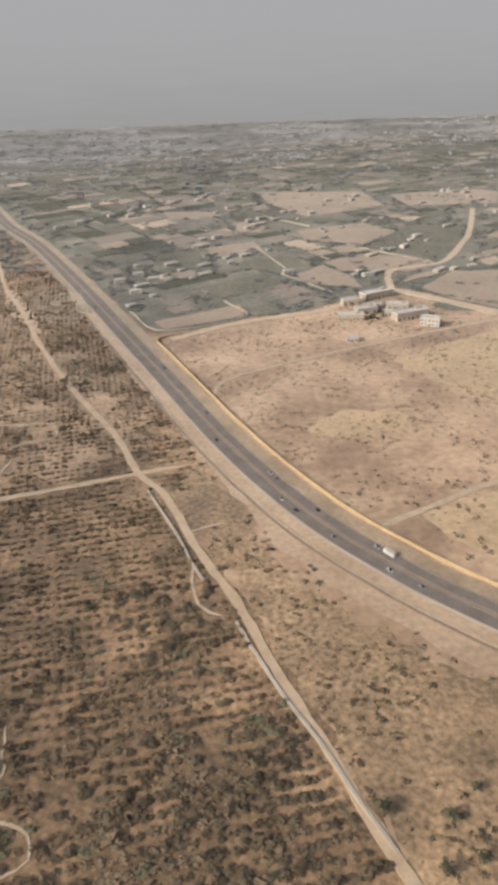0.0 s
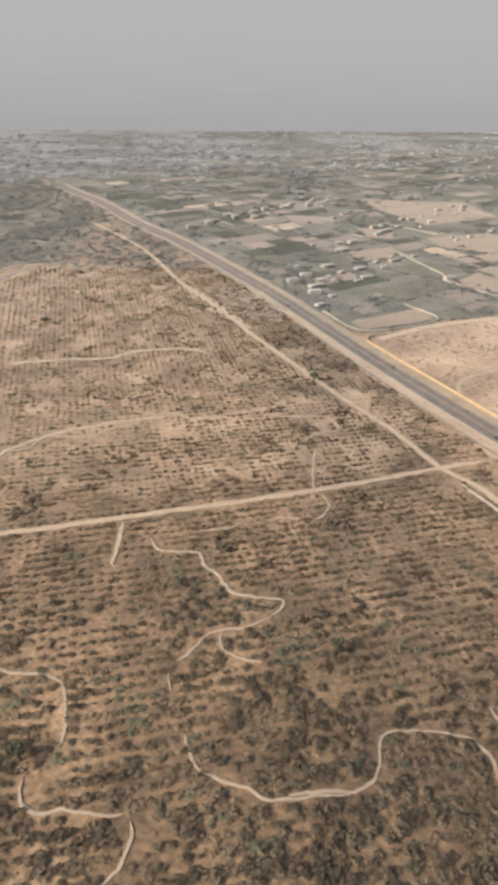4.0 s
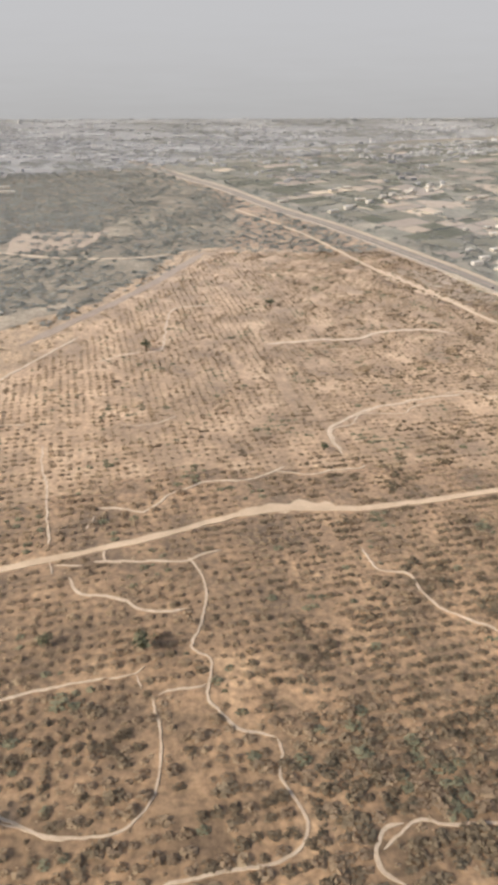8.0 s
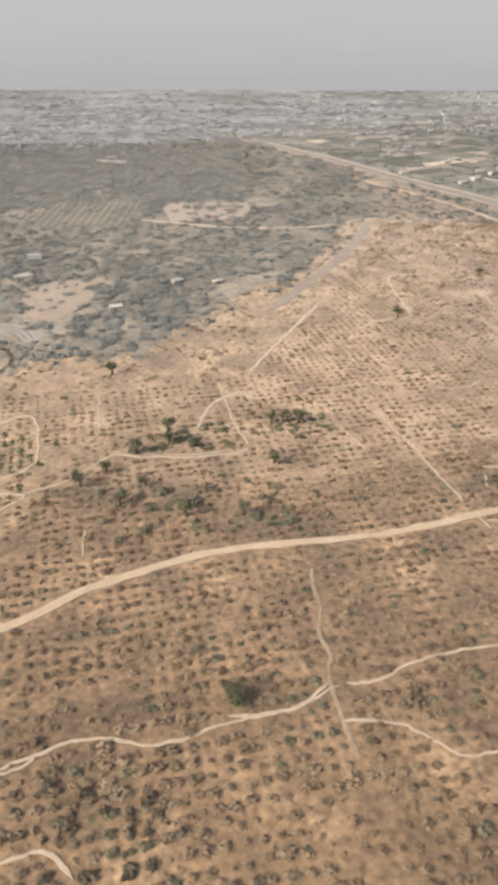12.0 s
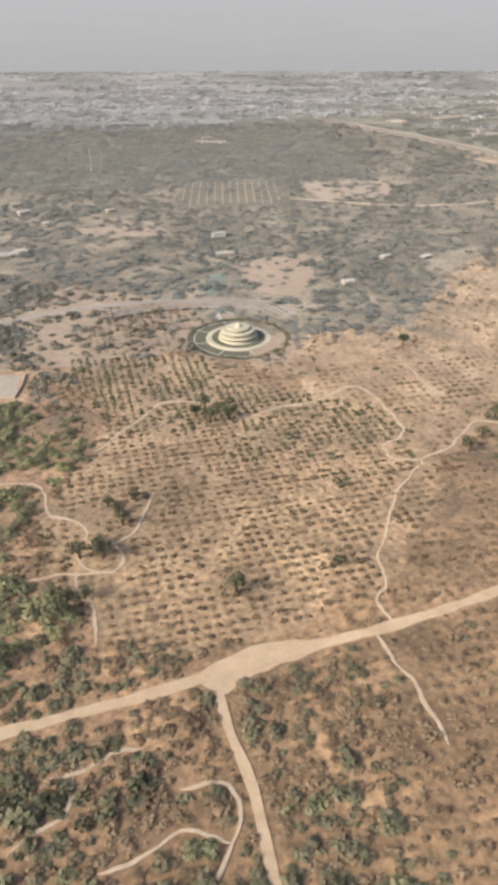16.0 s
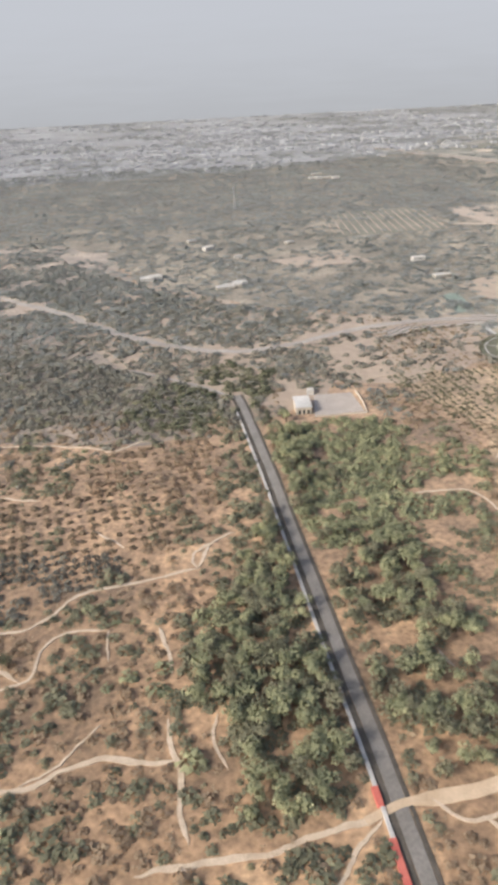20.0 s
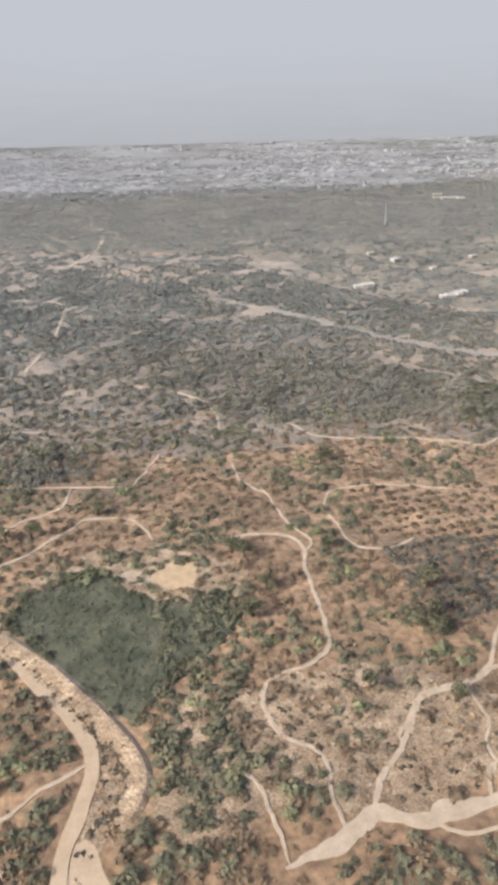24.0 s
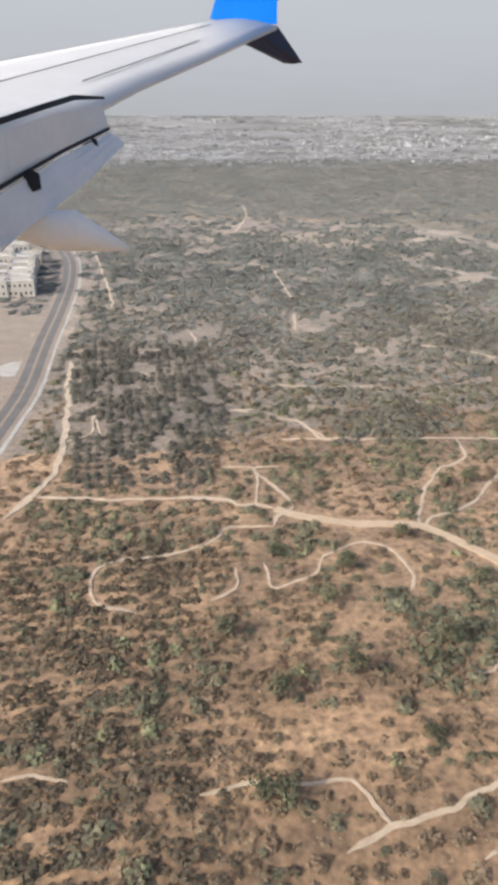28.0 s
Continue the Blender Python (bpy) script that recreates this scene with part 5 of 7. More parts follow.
for poly, mat in ((NEAR_THICKET, M_ORCHARD), (COPSE, M_GREEN), (COPSE2, M_GREY)):
    lo, hi = np.min(poly, 0), np.max(poly, 0)
    p = grid_points(lo[0], hi[0], lo[1], hi[1], 3.1, 3.1, 8, 0.35)
    p = p[inside(p, poly) & ~near_lines(p, 1.7 if poly is NEAR_THICKET else 1.0)]
    p = p[patchy(p, 30, 20) + RNG.normal(0, 0.7, len(p)) > (0.55 if poly is NEAR_THICKET else -0.6)]
    scatter("thicket", p, 3.4 if poly is NEAR_THICKET else 4.2, 2.4 if poly is NEAR_THICKET else 3.0, mat, "dense grey-green thicket of tall shrubs", "shrubs", 44, 0.25, 0.2)
VERGE = [(40, 75), (18, 140), (-4, 205), (18, 218), (48, 170), (78, 112), (95, 75)]
VILLAGE = [(84, 486), (110, 500), (138, 494), (150, 474), (128, 458), (98, 464)]
SOUTH_WOOD = [(-696, 88), (-666, 90), (-644, 99), (-630, 93), (-639, 76), (-650, 70), (-671, 72), (-702, 74)]
LOW_WOOD = [(-955, 98), (-943, 102), (-942, 93), (-944, 81), (-955, 79), (-957, 88)]
SOUTH_COPSE = [(-650, 105), (-606, 99), (-610, 89), (-630, 78), (-642, 72)]
SOUTH_ROWS = [(-500, 101), (-454, 94), (-456, 76), (-494, 77)]
ROAD_SCRUB = [(-777, 159), (-744, 154), (-741, 98), (-760, 86)]
MID_ROWS = [(-361, 145), (-322, 134), (-321, 86), (-345, 87)]
for poly, mat, gap, size, bar in ((SOUTH_COPSE, M_OLIVE, 4.2, 4.4, -0.3), (ROADSIDE, M_GREEN, 3.5, 3.7, -0.9), (SOUTH_ROWS, M_THICKET, 3.6, 2.6, -0.2), (ROAD_SCRUB, M_GREEN, 3.6, 3.2, -0.2), (MID_ROWS, M_ORCHARD, 3.6, 2.6, -0.1), (VERGE, M_DRY, 3.4, 1.8, 0.6), (VERGE, M_THICKET, 5.0, 2.0, 1.2), (VILLAGE, M_OLIVE, 5.0, 3.4, 0.0), (SOUTH_WOOD, M_GREEN, 4.4, 5.0, -0.2), (LOW_WOOD, M_GREEN, 3.4, 3.6, -0.5)):
    lo, hi = np.min(poly, 0), np.max(poly, 0)
    p = grid_points(lo[0], hi[0], lo[1], hi[1], gap, gap, 30, 0.4)
    p = p[inside(p, poly) & ~near_lines(p, 1.2)]
    p = p[patchy(p, 28, 25) + RNG.normal(0, 0.6, len(p)) > bar]
    scatter("bushes", p, size, size * 0.75, mat, "uneven bushes and small trees on dry ground", "shrubs", 34, 0.3, 0.22)
BAND = [(-504, 244), (-490, 255), (-470, 264), (-452, 274), (-440, 263), (-439, 247), (-473, 247), (-492, 243)]
SPINNEY = [(-495, 227), (-460, 226), (-413, 221), (-414, 196), (-441, 191), (-486, 187)]
KNOLL = [(-428, 263), (-417, 278), (-401, 278), (-401, 260), (-416, 255)]
for poly, gap, size, bar in ((BAND, 3.7, 2.9, -0.3), (SPINNEY, 6.0, 3.4, -0.1), (KNOLL, 3.7, 2.9, -0.4)):
    lo, hi = np.min(poly, 0), np.max(poly, 0)
    p = grid_points(lo[0], hi[0], lo[1], hi[1], gap, gap, 15, 0.35)
    p = p[inside(p, poly) & ~near_lines(p, 1.2)]
    p = p[patchy(p, 20, 45) + RNG.normal(0, 0.6, len(p)) > bar]
    scatter("bushes", p, size, size * 0.8, M_GREEN, "olive bushes standing on orange earth", "shrubs", 40, 0.3, 0.2)
# low dry tufts between the rows
p = grid_points(-1130, 60, 55, 260, 2.6, 2.6, 40, 0.45)
p = keep_visible(p[~near_lines(p, 0.3) & ~inside(p, PLAIN) & ~inside(p, POND)])
p = p[patchy(p, 26, 17) + RNG.normal(0, 0.7, len(p)) > 0.5]
scatter("dry_tufts", p, 1.3, 0.7, M_DRY, "low dry grass tufts on bare earth", "grass", 7, 0.35, 0.4)
# orchard in a regular grid
p = grid_points(-690, -500, 110, 330, 3.6, 3.6, 12, 0.06)
p = p[inside(p, ORCHARD) & ~near_lines(p, 1.2)]
p = p[patchy(p, 40, 18) + RNG.normal(0, 0.6, len(p)) > -1.0]
north = p[:, 1] + 0.25 * (p[:, 0] + 600) > 236 + 14 * patchy(p, 50, 23) + RNG.normal(0, 8, len(p))
light = patchy(p, 30, 47) + RNG.normal(0, 0.5, len(p)) > 0.1
scatter("orchard_rows", p[~north & light], 2.1, 1.4, M_DRY_GREY, "small pale grey-brown orchard bushes in long straight rows", "orchard", 32, 0.22, 0.22, 1.25)
scatter("orchard_rows", p[~north & ~light], 2.1, 1.4, M_ORCHARD, "small dull grey-brown orchard bushes in long straight rows", "orchard", 32, 0.22, 0.22, 1.25)
scatter("orchard_rows", p[north], 2.7, 1.9, M_OLIVE, "dark olive orchard bushes in close straight rows", "orchard", 32, 0.22)
# scrub west of the orchard
p = grid_points(-1280, -560, 55, 660, 3.3, 3.5, 17, 0.3)
p = keep_visible(p[~near_lines(p, 1.2) & ~among(p, (ORCHARD, YARD, POND, VALLEY, GARDEN) + WOODS)])
p = p[(p[:, 0] < -652) | ((p[:, 0] < -560) & (p[:, 1] > 300)) | (p[:, 1] < 130)]
p = p[~((p[:, 0] < -1130) & (p[:, 1] < 700))]
p = p[(p[:, 0] < -690) | (p[:, 1] < 300) | (RNG.random(len(p)) < 0.22)]
p = p[~inside(p, FORECOURT) & (~inside(p, WEST_ROWS) | (RNG.random(len(p)) < np.where(p[:, 0] < -1058, 0.4, 0.14))) & (~inside(p, BARE_WEST) | (RNG.random(len(p)) < 0.45)) & ~inside(p, GREY_WOOD2) & ~among(p, (GREY_WOOD, GREY_ROWS, ROW_SCRUB, ROADSIDE, ROAD_END))]
p = p[p[:, 1] < 600 + 30 * patchy(p, 120, 21) + RNG.normal(0, 25, len(p))]
f1 = patchy(p, 60, 4) + patchy(p, 22, 5) * 0.7 + np.clip((p[:, 1] - 190) / 130, -0.1, 0.9) + np.clip((-960 - p[:, 0]) / 60, 0, 0.2)
p = p[f1 + RNG.normal(0, 0.5, len(p)) > -1.6]
kind = patchy(p, 45, 6) + RNG.normal(0, 0.6, len(p))
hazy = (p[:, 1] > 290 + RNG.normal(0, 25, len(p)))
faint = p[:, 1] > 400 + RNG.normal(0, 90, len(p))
thin = hazy & (patchy(p, 40, 26) + RNG.normal(0, 0.5, len(p)) < -0.55)
hazy &= ~thin
rocky = inside(p, STONY) & (RNG.random(len(p)) < 0.62)
low = ~hazy & ~rocky & ~thin
scatter("dry_scrub", p[(kind < 0.1) & low], 3.0, 2.0, M_DRY_GREY, "dry grey-brown scrub on dull earth", "shrubs", 36)
lush = (patchy(p, 34, 33) + RNG.normal(0, 0.5, len(p)) > 1.05) & (kind >= 0.1) & low
scatter("green_scrub", p[lush], 3.9, 3.0, M_DARK, "fresher green small trees among olive scrub", "shrubs", 40, 0.3, 0.2)
scatter("green_scrub", p[(kind >= 0.1) & low & ~lush], 3.6, 2.6, M_GREEN, "olive-green scrub and small trees on dry earth", "shrubs", 36)
for poly, gap, size, mat, fresh_at, text in ((GREY_WOOD, 3.9, 3.1, M_ORCHARD, 0.7, "grey-brown shrubs planted in rows"), (ROW_SCRUB, 3.9, 3.5, M_DRY_GREY, 0.8, "dry grey shrubs planted in rows"), (GREY_ROWS, 3.3, 3.3, M_GREYROW, 1.3, "dense dark grey woodland planted in rows")):
    lo, hi = np.min(poly, 0), np.max(poly, 0)
    q = grid_points(lo[0], hi[0], lo[1], hi[1], gap, gap * 1.15, 12, 0.13)
    q = q[inside(q, poly) & ~near_lines(q, 0.9)]
    q = q[patchy(q, 30, 44) + RNG.normal(0, 0.5, len(q)) > -1.1]
    fresh = patchy(q, 26, 31) + RNG.normal(0, 0.4, len(q)) > fresh_at
    scatter("grey_woodland", q[~fresh], size, size * 0.85, mat, text, "woodland", 36, 0.22, 0.21)
    scatter("green_woodland", q[fresh], size * 1.1, size * 0.95, M_GREEN, "fresh green trees standing in grey woodland", "woodland", 40, 0.3, 0.2)
q = grid_points(-740, -640, 180, 275, 3.0, 3.0, 20, 0.35)
q = q[inside(q, FILL_WOOD) & ~near_lines(q, 2.0) & ~inside(q, YARD)]
q = q[patchy(q, 24, 46) + RNG.normal(0, 0.5, len(q)) > -0.8]
scatter("woodland", q, 3.6, 3.0, M_DARK, "close green woodland of small rounded crowns", "woodland", 70, 0.25, 0.16)
q = grid_points(-830, -700, 260, 400, 4.2, 4.2, 20, 0.35)
q = q[inside(q, ROAD_END) & ~near_lines(q, 1.0) & ~inside(q, YARD)]
scatter("woodland", q[::2], 5.0, 4.0, M_OLIVE, "dark green trees crowding the end of the road", "woodland", 44, 0.25, 0.2)
scatter("woodland", q[1::2], 4.6, 3.6, M_GREEN, "olive trees crowding the end of the road", "woodland", 44, 0.25, 0.2)
q = grid_points(-1130, -1040, 200, 355, 3.9, 4.4, 6, 0.12)
q = q[inside(q, GREY_WOOD2) & ~near_lines(q, 0.9)]
q = q[patchy(q, 30, 32) + RNG.normal(0, 0.5, len(q)) > -0.9]
scatter("grey_woodland", q, 4.3, 3.4, M_GREYROW, "grey-green woodland planted in close rows", "woodland", 60, 0.2, 0.17)
# scrub pales with distance, haze put into the leaf colours
scatter("faint_scrub", p[hazy & faint], 4.4, 2.6, M_FAR, "grey-green scrub towards the valley, paled for haze", "shrubs", 20, 0.3, 0.28)
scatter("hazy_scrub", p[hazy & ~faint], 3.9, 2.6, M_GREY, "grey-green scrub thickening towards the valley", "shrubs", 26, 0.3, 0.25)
p = grid_points(-910, -812, 92, 140, 1.6, 1.6, 10, 0.45)
p = p[inside(p, STONY)]
q = grid_points(-990, -915, 70, 170, 1.2, 1.2, 20, 0.45)
q = q[inside(q, BANK)]
p = np.vstack([p[RNG.random(len(p)) < 0.75], DAM_STONES, q[RNG.random(len(q)) < 0.6]])
k = RNG.random(len(p))
scatter("pale_stones", p[k > 0.72], 0.9, 0.5, M_PEBBLE, "pale broken stones on a bank", "stones", 8, 0.4, 0.45)
scatter("dry_tufts", p[k < 0.3], 1.4, 0.8, M_THICKET, "small dark tufts between stones", "grass", 10, 0.4, 0.4)
p = p[(k >= 0.3) & (k <= 0.72)]
scatter("loose_stones", p, 1.15, 0.6, M_STONE, "loose brown and pale stones on a sandy slope", "stones", 10, 0.4, 0.4)
p = grid_points(-960, -730, 270, 410, 4.6, 4.6, 10, 0.35)
p = p[inside(p, DARK_WOOD) & ~near_lines(p, 0.6)]
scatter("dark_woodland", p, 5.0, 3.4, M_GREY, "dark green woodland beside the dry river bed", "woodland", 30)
p = grid_points(-850, -540, 260, 480, 6.2, 6.2, 24, 0.42)
p = p[inside(p, DUSTY) & ~near_lines(p, 1.5) & ~among(p, (GARDEN, YARD, ORCHARD, FORECOURT))]
p = p[patchy(p, 40, 48) + RNG.normal(0, 0.6, len(p)) > -0.1]
scatter("valley_bushes", p, 4.4, 3.0, M_GREY, "grey-green bushes dotted over dusty pinkish earth", "shrubs", 36, 0.35, 0.2)
p = grid_points(-980, -890, 110, 190, 1.7, 1.7, 30, 0.35)
p = p[inside(p, POND) & ~near_lines(p, 0.2)]
scatter("pond_reeds", p, 2.3, 1.5, M_POND, "even carpet of dark green reeds filling the pond", "reeds", 12, 0.15)
p = grid_points(-936, -903, 82, 146, 3.6, 3.6, 5, 0.4)
p = p[~near_lines(p, 0.8) & ~inside(p, POND)]
p = p[RNG.random(len(p)) < np.where(p[:, 0] > -919, 0.5, 0.9)]
scatter("green_scrub", p, 3.8, 3.0, M_GREEN, "green trees and scrub below the pond", "shrubs", 40)
q = spline(POND + [POND[0]], 2.2)
q = q[~near_lines(q, 0.4)] + RNG.normal(0, 0.8, (len(q[~near_lines(q, 0.4)]), 2))
scatter("pond_bushes", q[RNG.random(len(q)) < 0.75], 3.2, 2.2, M_OLIVE, "dark bushes along the edge of the pond", "shrubs", 36, 0.35, 0.2)
q = grid_points(-925, -900, 138, 170, 3.6, 3.6, 10, 0.4)
q = q[inside(q, POND)]
scatter("pond_bushes", q, 3.6, 2.6, M_GREEN, "grey-green trees growing in the pond", "shrubs", 40, 0.35, 0.2)
# woodland along the asphalt road
p = grid_points(-780, -625, 85, 285, 3.9, 3.9, 25, 0.34)
p = p[among(p, WOODS) & ~near_lines(p, 2.4) & ~inside(p, YARD)]
p = p[patchy(p, 30, 7) + RNG.normal(0, 0.5, len(p)) > np.where(inside(p, FOREST_L), -0.7, -0.05)]
WOOD_POINTS = p
p = grid_points(-780, -625, 75, 285, 3.0, 3.0, 25, 0.36)
p = p[(among(p, WOODS) | ((np.abs(p[:, 0] + 727) < 16) & (p[:, 1] < 262))) & ~near_lines(p, 1.4) & ~inside(p, YARD)]
p = p[patchy(p, 26, 27) + RNG.normal(0, 0.6, len(p)) > np.where(inside(p, FOREST_L), -1.2, -0.2)]
scatter("undergrowth", p, 2.9, 2.0, M_GREEN, "olive undergrowth between the woodland trees", "shrubs", 48, 0.35, 0.17)
# sparse bushes on the sandy plain
p = grid_points(-60, 330, 60, 540, 3.9, 3.9, 33, 0.45)
p = keep_visible(p[inside(p, PLAIN) & ~near_lines(p, 1.0)])
p = p[(patchy(p, 60, 8) + RNG.normal(0, 0.7, len(p)) > 0.0) & ~inside(p, APRON)]
scatter("desert_bushes", p, 2.1, 1.3, M_THICKET, "small low bushes dotted over bare sand", "shrubs", 14, 0.4)
# valley and farmland scrub, then the far woods
p = grid_points(-1700, 700, 300, 1150, 6.4, 6.4, 20, 0.4)
p = keep_visible(p[~near_lines(p, 1.0)])
p = p[(among(p, (VALLEY, FARMS)) | (p[:, 1] > 640) | ((p[:, 0] < -690) & (p[:, 1] > 400))) & (~inside(p, MARGIN) | (RNG.random(len(p)) < 0.3))]
own = inside(p, FARMS)
DARK_VALLEY = [(-642, 638), (-538, 597), (-443, 605), (-436, 513), (-519, 451), (-606, 503)]
f2 = inside(p, DARK_VALLEY) * 0.9 + patchy(p, 130, 9) + patchy(p, 45, 10) * 0.7 + RNG.normal(0, 0.45, len(p)) + ((p[:, 1] > 690) & (p[:, 0] < -430)) * 3.2
p = p[f2 > np.where(own, -0.1, -0.75)]
for q in FIELDS:
    p = p[~inside(p, q) | (RNG.random(len(p)) < (0.1 if q[0][0] > -400 else 0.38))]
p = p[~among(p, (GARDEN, YARD, DARK_WOOD, FORECOURT))]
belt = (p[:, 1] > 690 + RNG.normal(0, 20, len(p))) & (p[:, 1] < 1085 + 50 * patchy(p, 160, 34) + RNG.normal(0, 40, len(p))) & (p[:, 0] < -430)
# far clumps kept flat and pale, so haze seems to soften their shade
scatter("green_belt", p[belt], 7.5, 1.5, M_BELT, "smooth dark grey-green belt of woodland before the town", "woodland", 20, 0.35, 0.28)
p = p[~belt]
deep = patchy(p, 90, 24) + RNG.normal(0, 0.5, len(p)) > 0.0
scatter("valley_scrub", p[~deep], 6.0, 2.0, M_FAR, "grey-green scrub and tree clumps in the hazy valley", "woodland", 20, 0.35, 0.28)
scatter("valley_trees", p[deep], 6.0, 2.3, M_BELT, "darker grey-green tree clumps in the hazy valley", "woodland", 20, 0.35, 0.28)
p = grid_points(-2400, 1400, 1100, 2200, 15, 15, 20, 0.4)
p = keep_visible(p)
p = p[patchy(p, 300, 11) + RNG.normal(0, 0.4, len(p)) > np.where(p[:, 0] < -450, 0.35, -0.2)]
scatter("far_woodland", p, 15, 2.0, M_FAR, "far grey-green woodland, haze put into its colour", "woodland", 12, 0.3, 0.34)
p = grid_points(-600, -280, 290, 660, 4.2, 4.2, 12, 0.45)
p = p[inside(p, MARGIN) & ~near_lines(p, 0.8)]
p = p[patchy(p, 38, 19) + RNG.normal(0, 0.6, len(p)) > -0.15]
scatter("margin_bushes", p, 2.6, 1.5, M_DRY_GREY, "small grey bushes dotted over a sandy margin", "shrubs", 20, 0.4)
a = RNG.uniform(0, 6.283, 260)
scatter("garden_shrubs", np.c_[-582 + 25.4 * np.cos(a), 338 + 25.4 * np.sin(a)] + RNG.normal(0, 0.7, (260, 2)), 2.2, 1.5, M_GREEN, "dark green shrubs ringing the circular garden", "shrubs", 24, 0.3)
# hedges between the fields
HEDGES += [((136, 545), (205, 488)), ((90, 625), (135, 655)), ((60, 590), (20, 620)), ((150, 595), (235, 655)), ((145, 680), (92, 716)), ((205, 590), (240, 580)), ((-20, 520), (30, 545)), ((30, 545), (80, 560)), ((208, 765), (266, 756)), ((266, 750), (230, 660))]
q = np.vstack([np.linspace(a, b, max(2, int(math.dist(a, b) / 3.4))) for a, b in HEDGES])
q = q[~near_lines(q, 1.5) & (RNG.random(len(q)) < 0.8)] 
scatter("hedge", q + RNG.normal(0, 0.9, q.shape), 4.6, 2.6, M_BELT, "dark grey-green hedges of trees between fields", "hedge", 13, 0.3, 0.26)

# ---- single trees ----
def make_tree(name, seed, leaves, mat, flat):
    rnd = np.random.default_rng(seed)
    root = new(name, None)
    b = bmesh.new()
    rings = []
    for h, r in ((0.0, 0.10), (0.25, 0.075), (0.55, 0.05)):
        rings.append([b.verts.new((r * math.cos(k * 1.047) + 0.04 * h, r * math.sin(k * 1.047), h)) for k in range(6)])
    for lo, hi in zip(rings, rings[1:]):
        for k in range(6):
            b.faces.new((lo[k], lo[(k + 1) % 6], hi[(k + 1) % 6], hi[k]))
    for k in range(4):
        a = k * 1.57 + rnd.uniform(-0.4, 0.4)
        d, base = Vector((math.cos(a), math.sin(a), 1.1)).normalized(), Vector((0.02, 0, 0.34 + 0.05 * k))
        side = d.cross(Vector((0, 0, 1))).normalized()
        up = d.cross(side)
        tip = b.verts.new(base + d * 0.4)
        foot = [b.verts.new(base + 0.03 * (side * math.cos(j * 2.094) + up * math.sin(j * 2.094))) for j in range(3)]
        for j in range(3):
            b.faces.new((foot[j], foot[(j + 1) % 3], tip))
    part("trunk", b, M_BARK, root)
    b = bmesh.new()
    lobes = [(rnd.normal(0, 0.20), rnd.normal(0, 0.20), rnd.uniform(0.5, 0.85), rnd.uniform(0.22, 0.34)) for _ in range(6)] + [(0, 0, 0.65, 0.38)]
    for _ in range(leaves):
        x, y, z, r = lobes[rnd.integers(0, len(lobes))]
        d = Vector(rnd.normal(0, 1, 3)).normalized()
        c = Vector((x, y, z)) + Vector((d.x, d.y, d.z * flat)) * r * (0.6 + 0.45 * rnd.random())
        o = (d + Vector((0, 0, 0.4)) + Vector(rnd.normal(0, 0.4, 3))).normalized()
        a = o.cross(Vector(rnd.normal(0, 1, 3))).normalized()
        e = o.cross(a)
        s = rnd.uniform(0.045, 0.085)
        b.faces.new([b.verts.new(c + s * (a * u + e * w)) for u, w in ((-0.7, -0.5), (0.6, -0.6), (0.8, 0.4), (-0.1, 0.9))])
    part("crown", b, mat, root)
    return root


FORMS = [make_tree("tree", 40 + i, 300, M_OLIVE if i > 5 else M_DARK if i % 3 else M_GREEN, 0.75) for i in range(8)]
labels = ("small green broadleaf tree with a rounded uneven crown", "dark green tree with a broad ragged crown in woodland", "olive-green tree with several crown lobes")
used = set()


def plant(x, y, size, k, label, group):
    m = pose(x, y, -0.05, 0, 0, RNG.uniform(0, 360)) @ Matrix.Diagonal((size, size, size * RNG.uniform(0.85, 1.2), 1))
    if k not in used:
        used.add(k)
        FORMS[k].matrix_basis = m
        t = FORMS[k]
    else:
        src = FORMS[k]
        t = copy_thing(src, m @ Matrix.Diagonal((1 / src.scale[0], 1 / src.scale[1], 1 / src.scale[2], 1)))
    return tagged(t, label, "tree", group)


near = WOOD_POINTS[np.argsort(np.abs(WOOD_POINTS[:, 0] + 722) + 0.25 * WOOD_POINTS[:, 1])]
for i, (x, y) in enumerate(near[:290]):
    plant(x, y, RNG.uniform(4.0, 6.4), i % 6, labels[i % 3], "trees beside the woodland road")
rest = near[290:]
scatter("woodland", rest, 5.0, 4.8, M_DARK, "green woodland of small broadleaf trees", "woodland", 80, 0.25, 0.145)
SOLITARY = {}
SOLITARY['by the highway'] = [(57, 110, 3.5), (53, 92, 4), (49, 102, 4.6), (44, 90, 4), (33, 105, 5), (-89, 375, 6), (-109, 162, 5), (-146, 214, 5), (-160, 196, 5), (-200, 127, 6)]
SOLITARY['on the plantation'] = [(-253, 275, 4), (-265, 484, 6), (-322, 156, 7), (-343, 399, 6), (-350, 158, 5), (-353, 100, 6), (-354, 100, 7), (-414, 270, 6), (-419, 271, 6), (-426, 269, 6), (-427, 237, 6), (-440, 202, 5), (-444, 120, 5), (-445, 121, 6), (-460, 250, 5), (-460, 202, 6), (-469, 254, 6), (-470, 262, 6), (-476, 222, 5), (-482, 246, 6), (-484, 210, 6), (-492, 232, 5), (-500, 222, 6), (-501, 323, 6)]
SOLITARY['round the orchard'] = [(-560, 160, 4), (-590, 262, 5), (-590, 253, 7), (-592, 150, 6), (-595, 258, 6), (-598, 251, 6), (-600, 262, 6), (-604, 256, 5), (-626, 198, 5), (-628, 184, 5), (-630, 189, 5), (-633, 168, 7), (-634, 172, 5), (-634, 194, 4.5), (-636, 150, 5), (-640, 168, 6), (-641, 150, 5), (-642, 143, 6), (-646, 152, 5), (-654, 127, 6)]
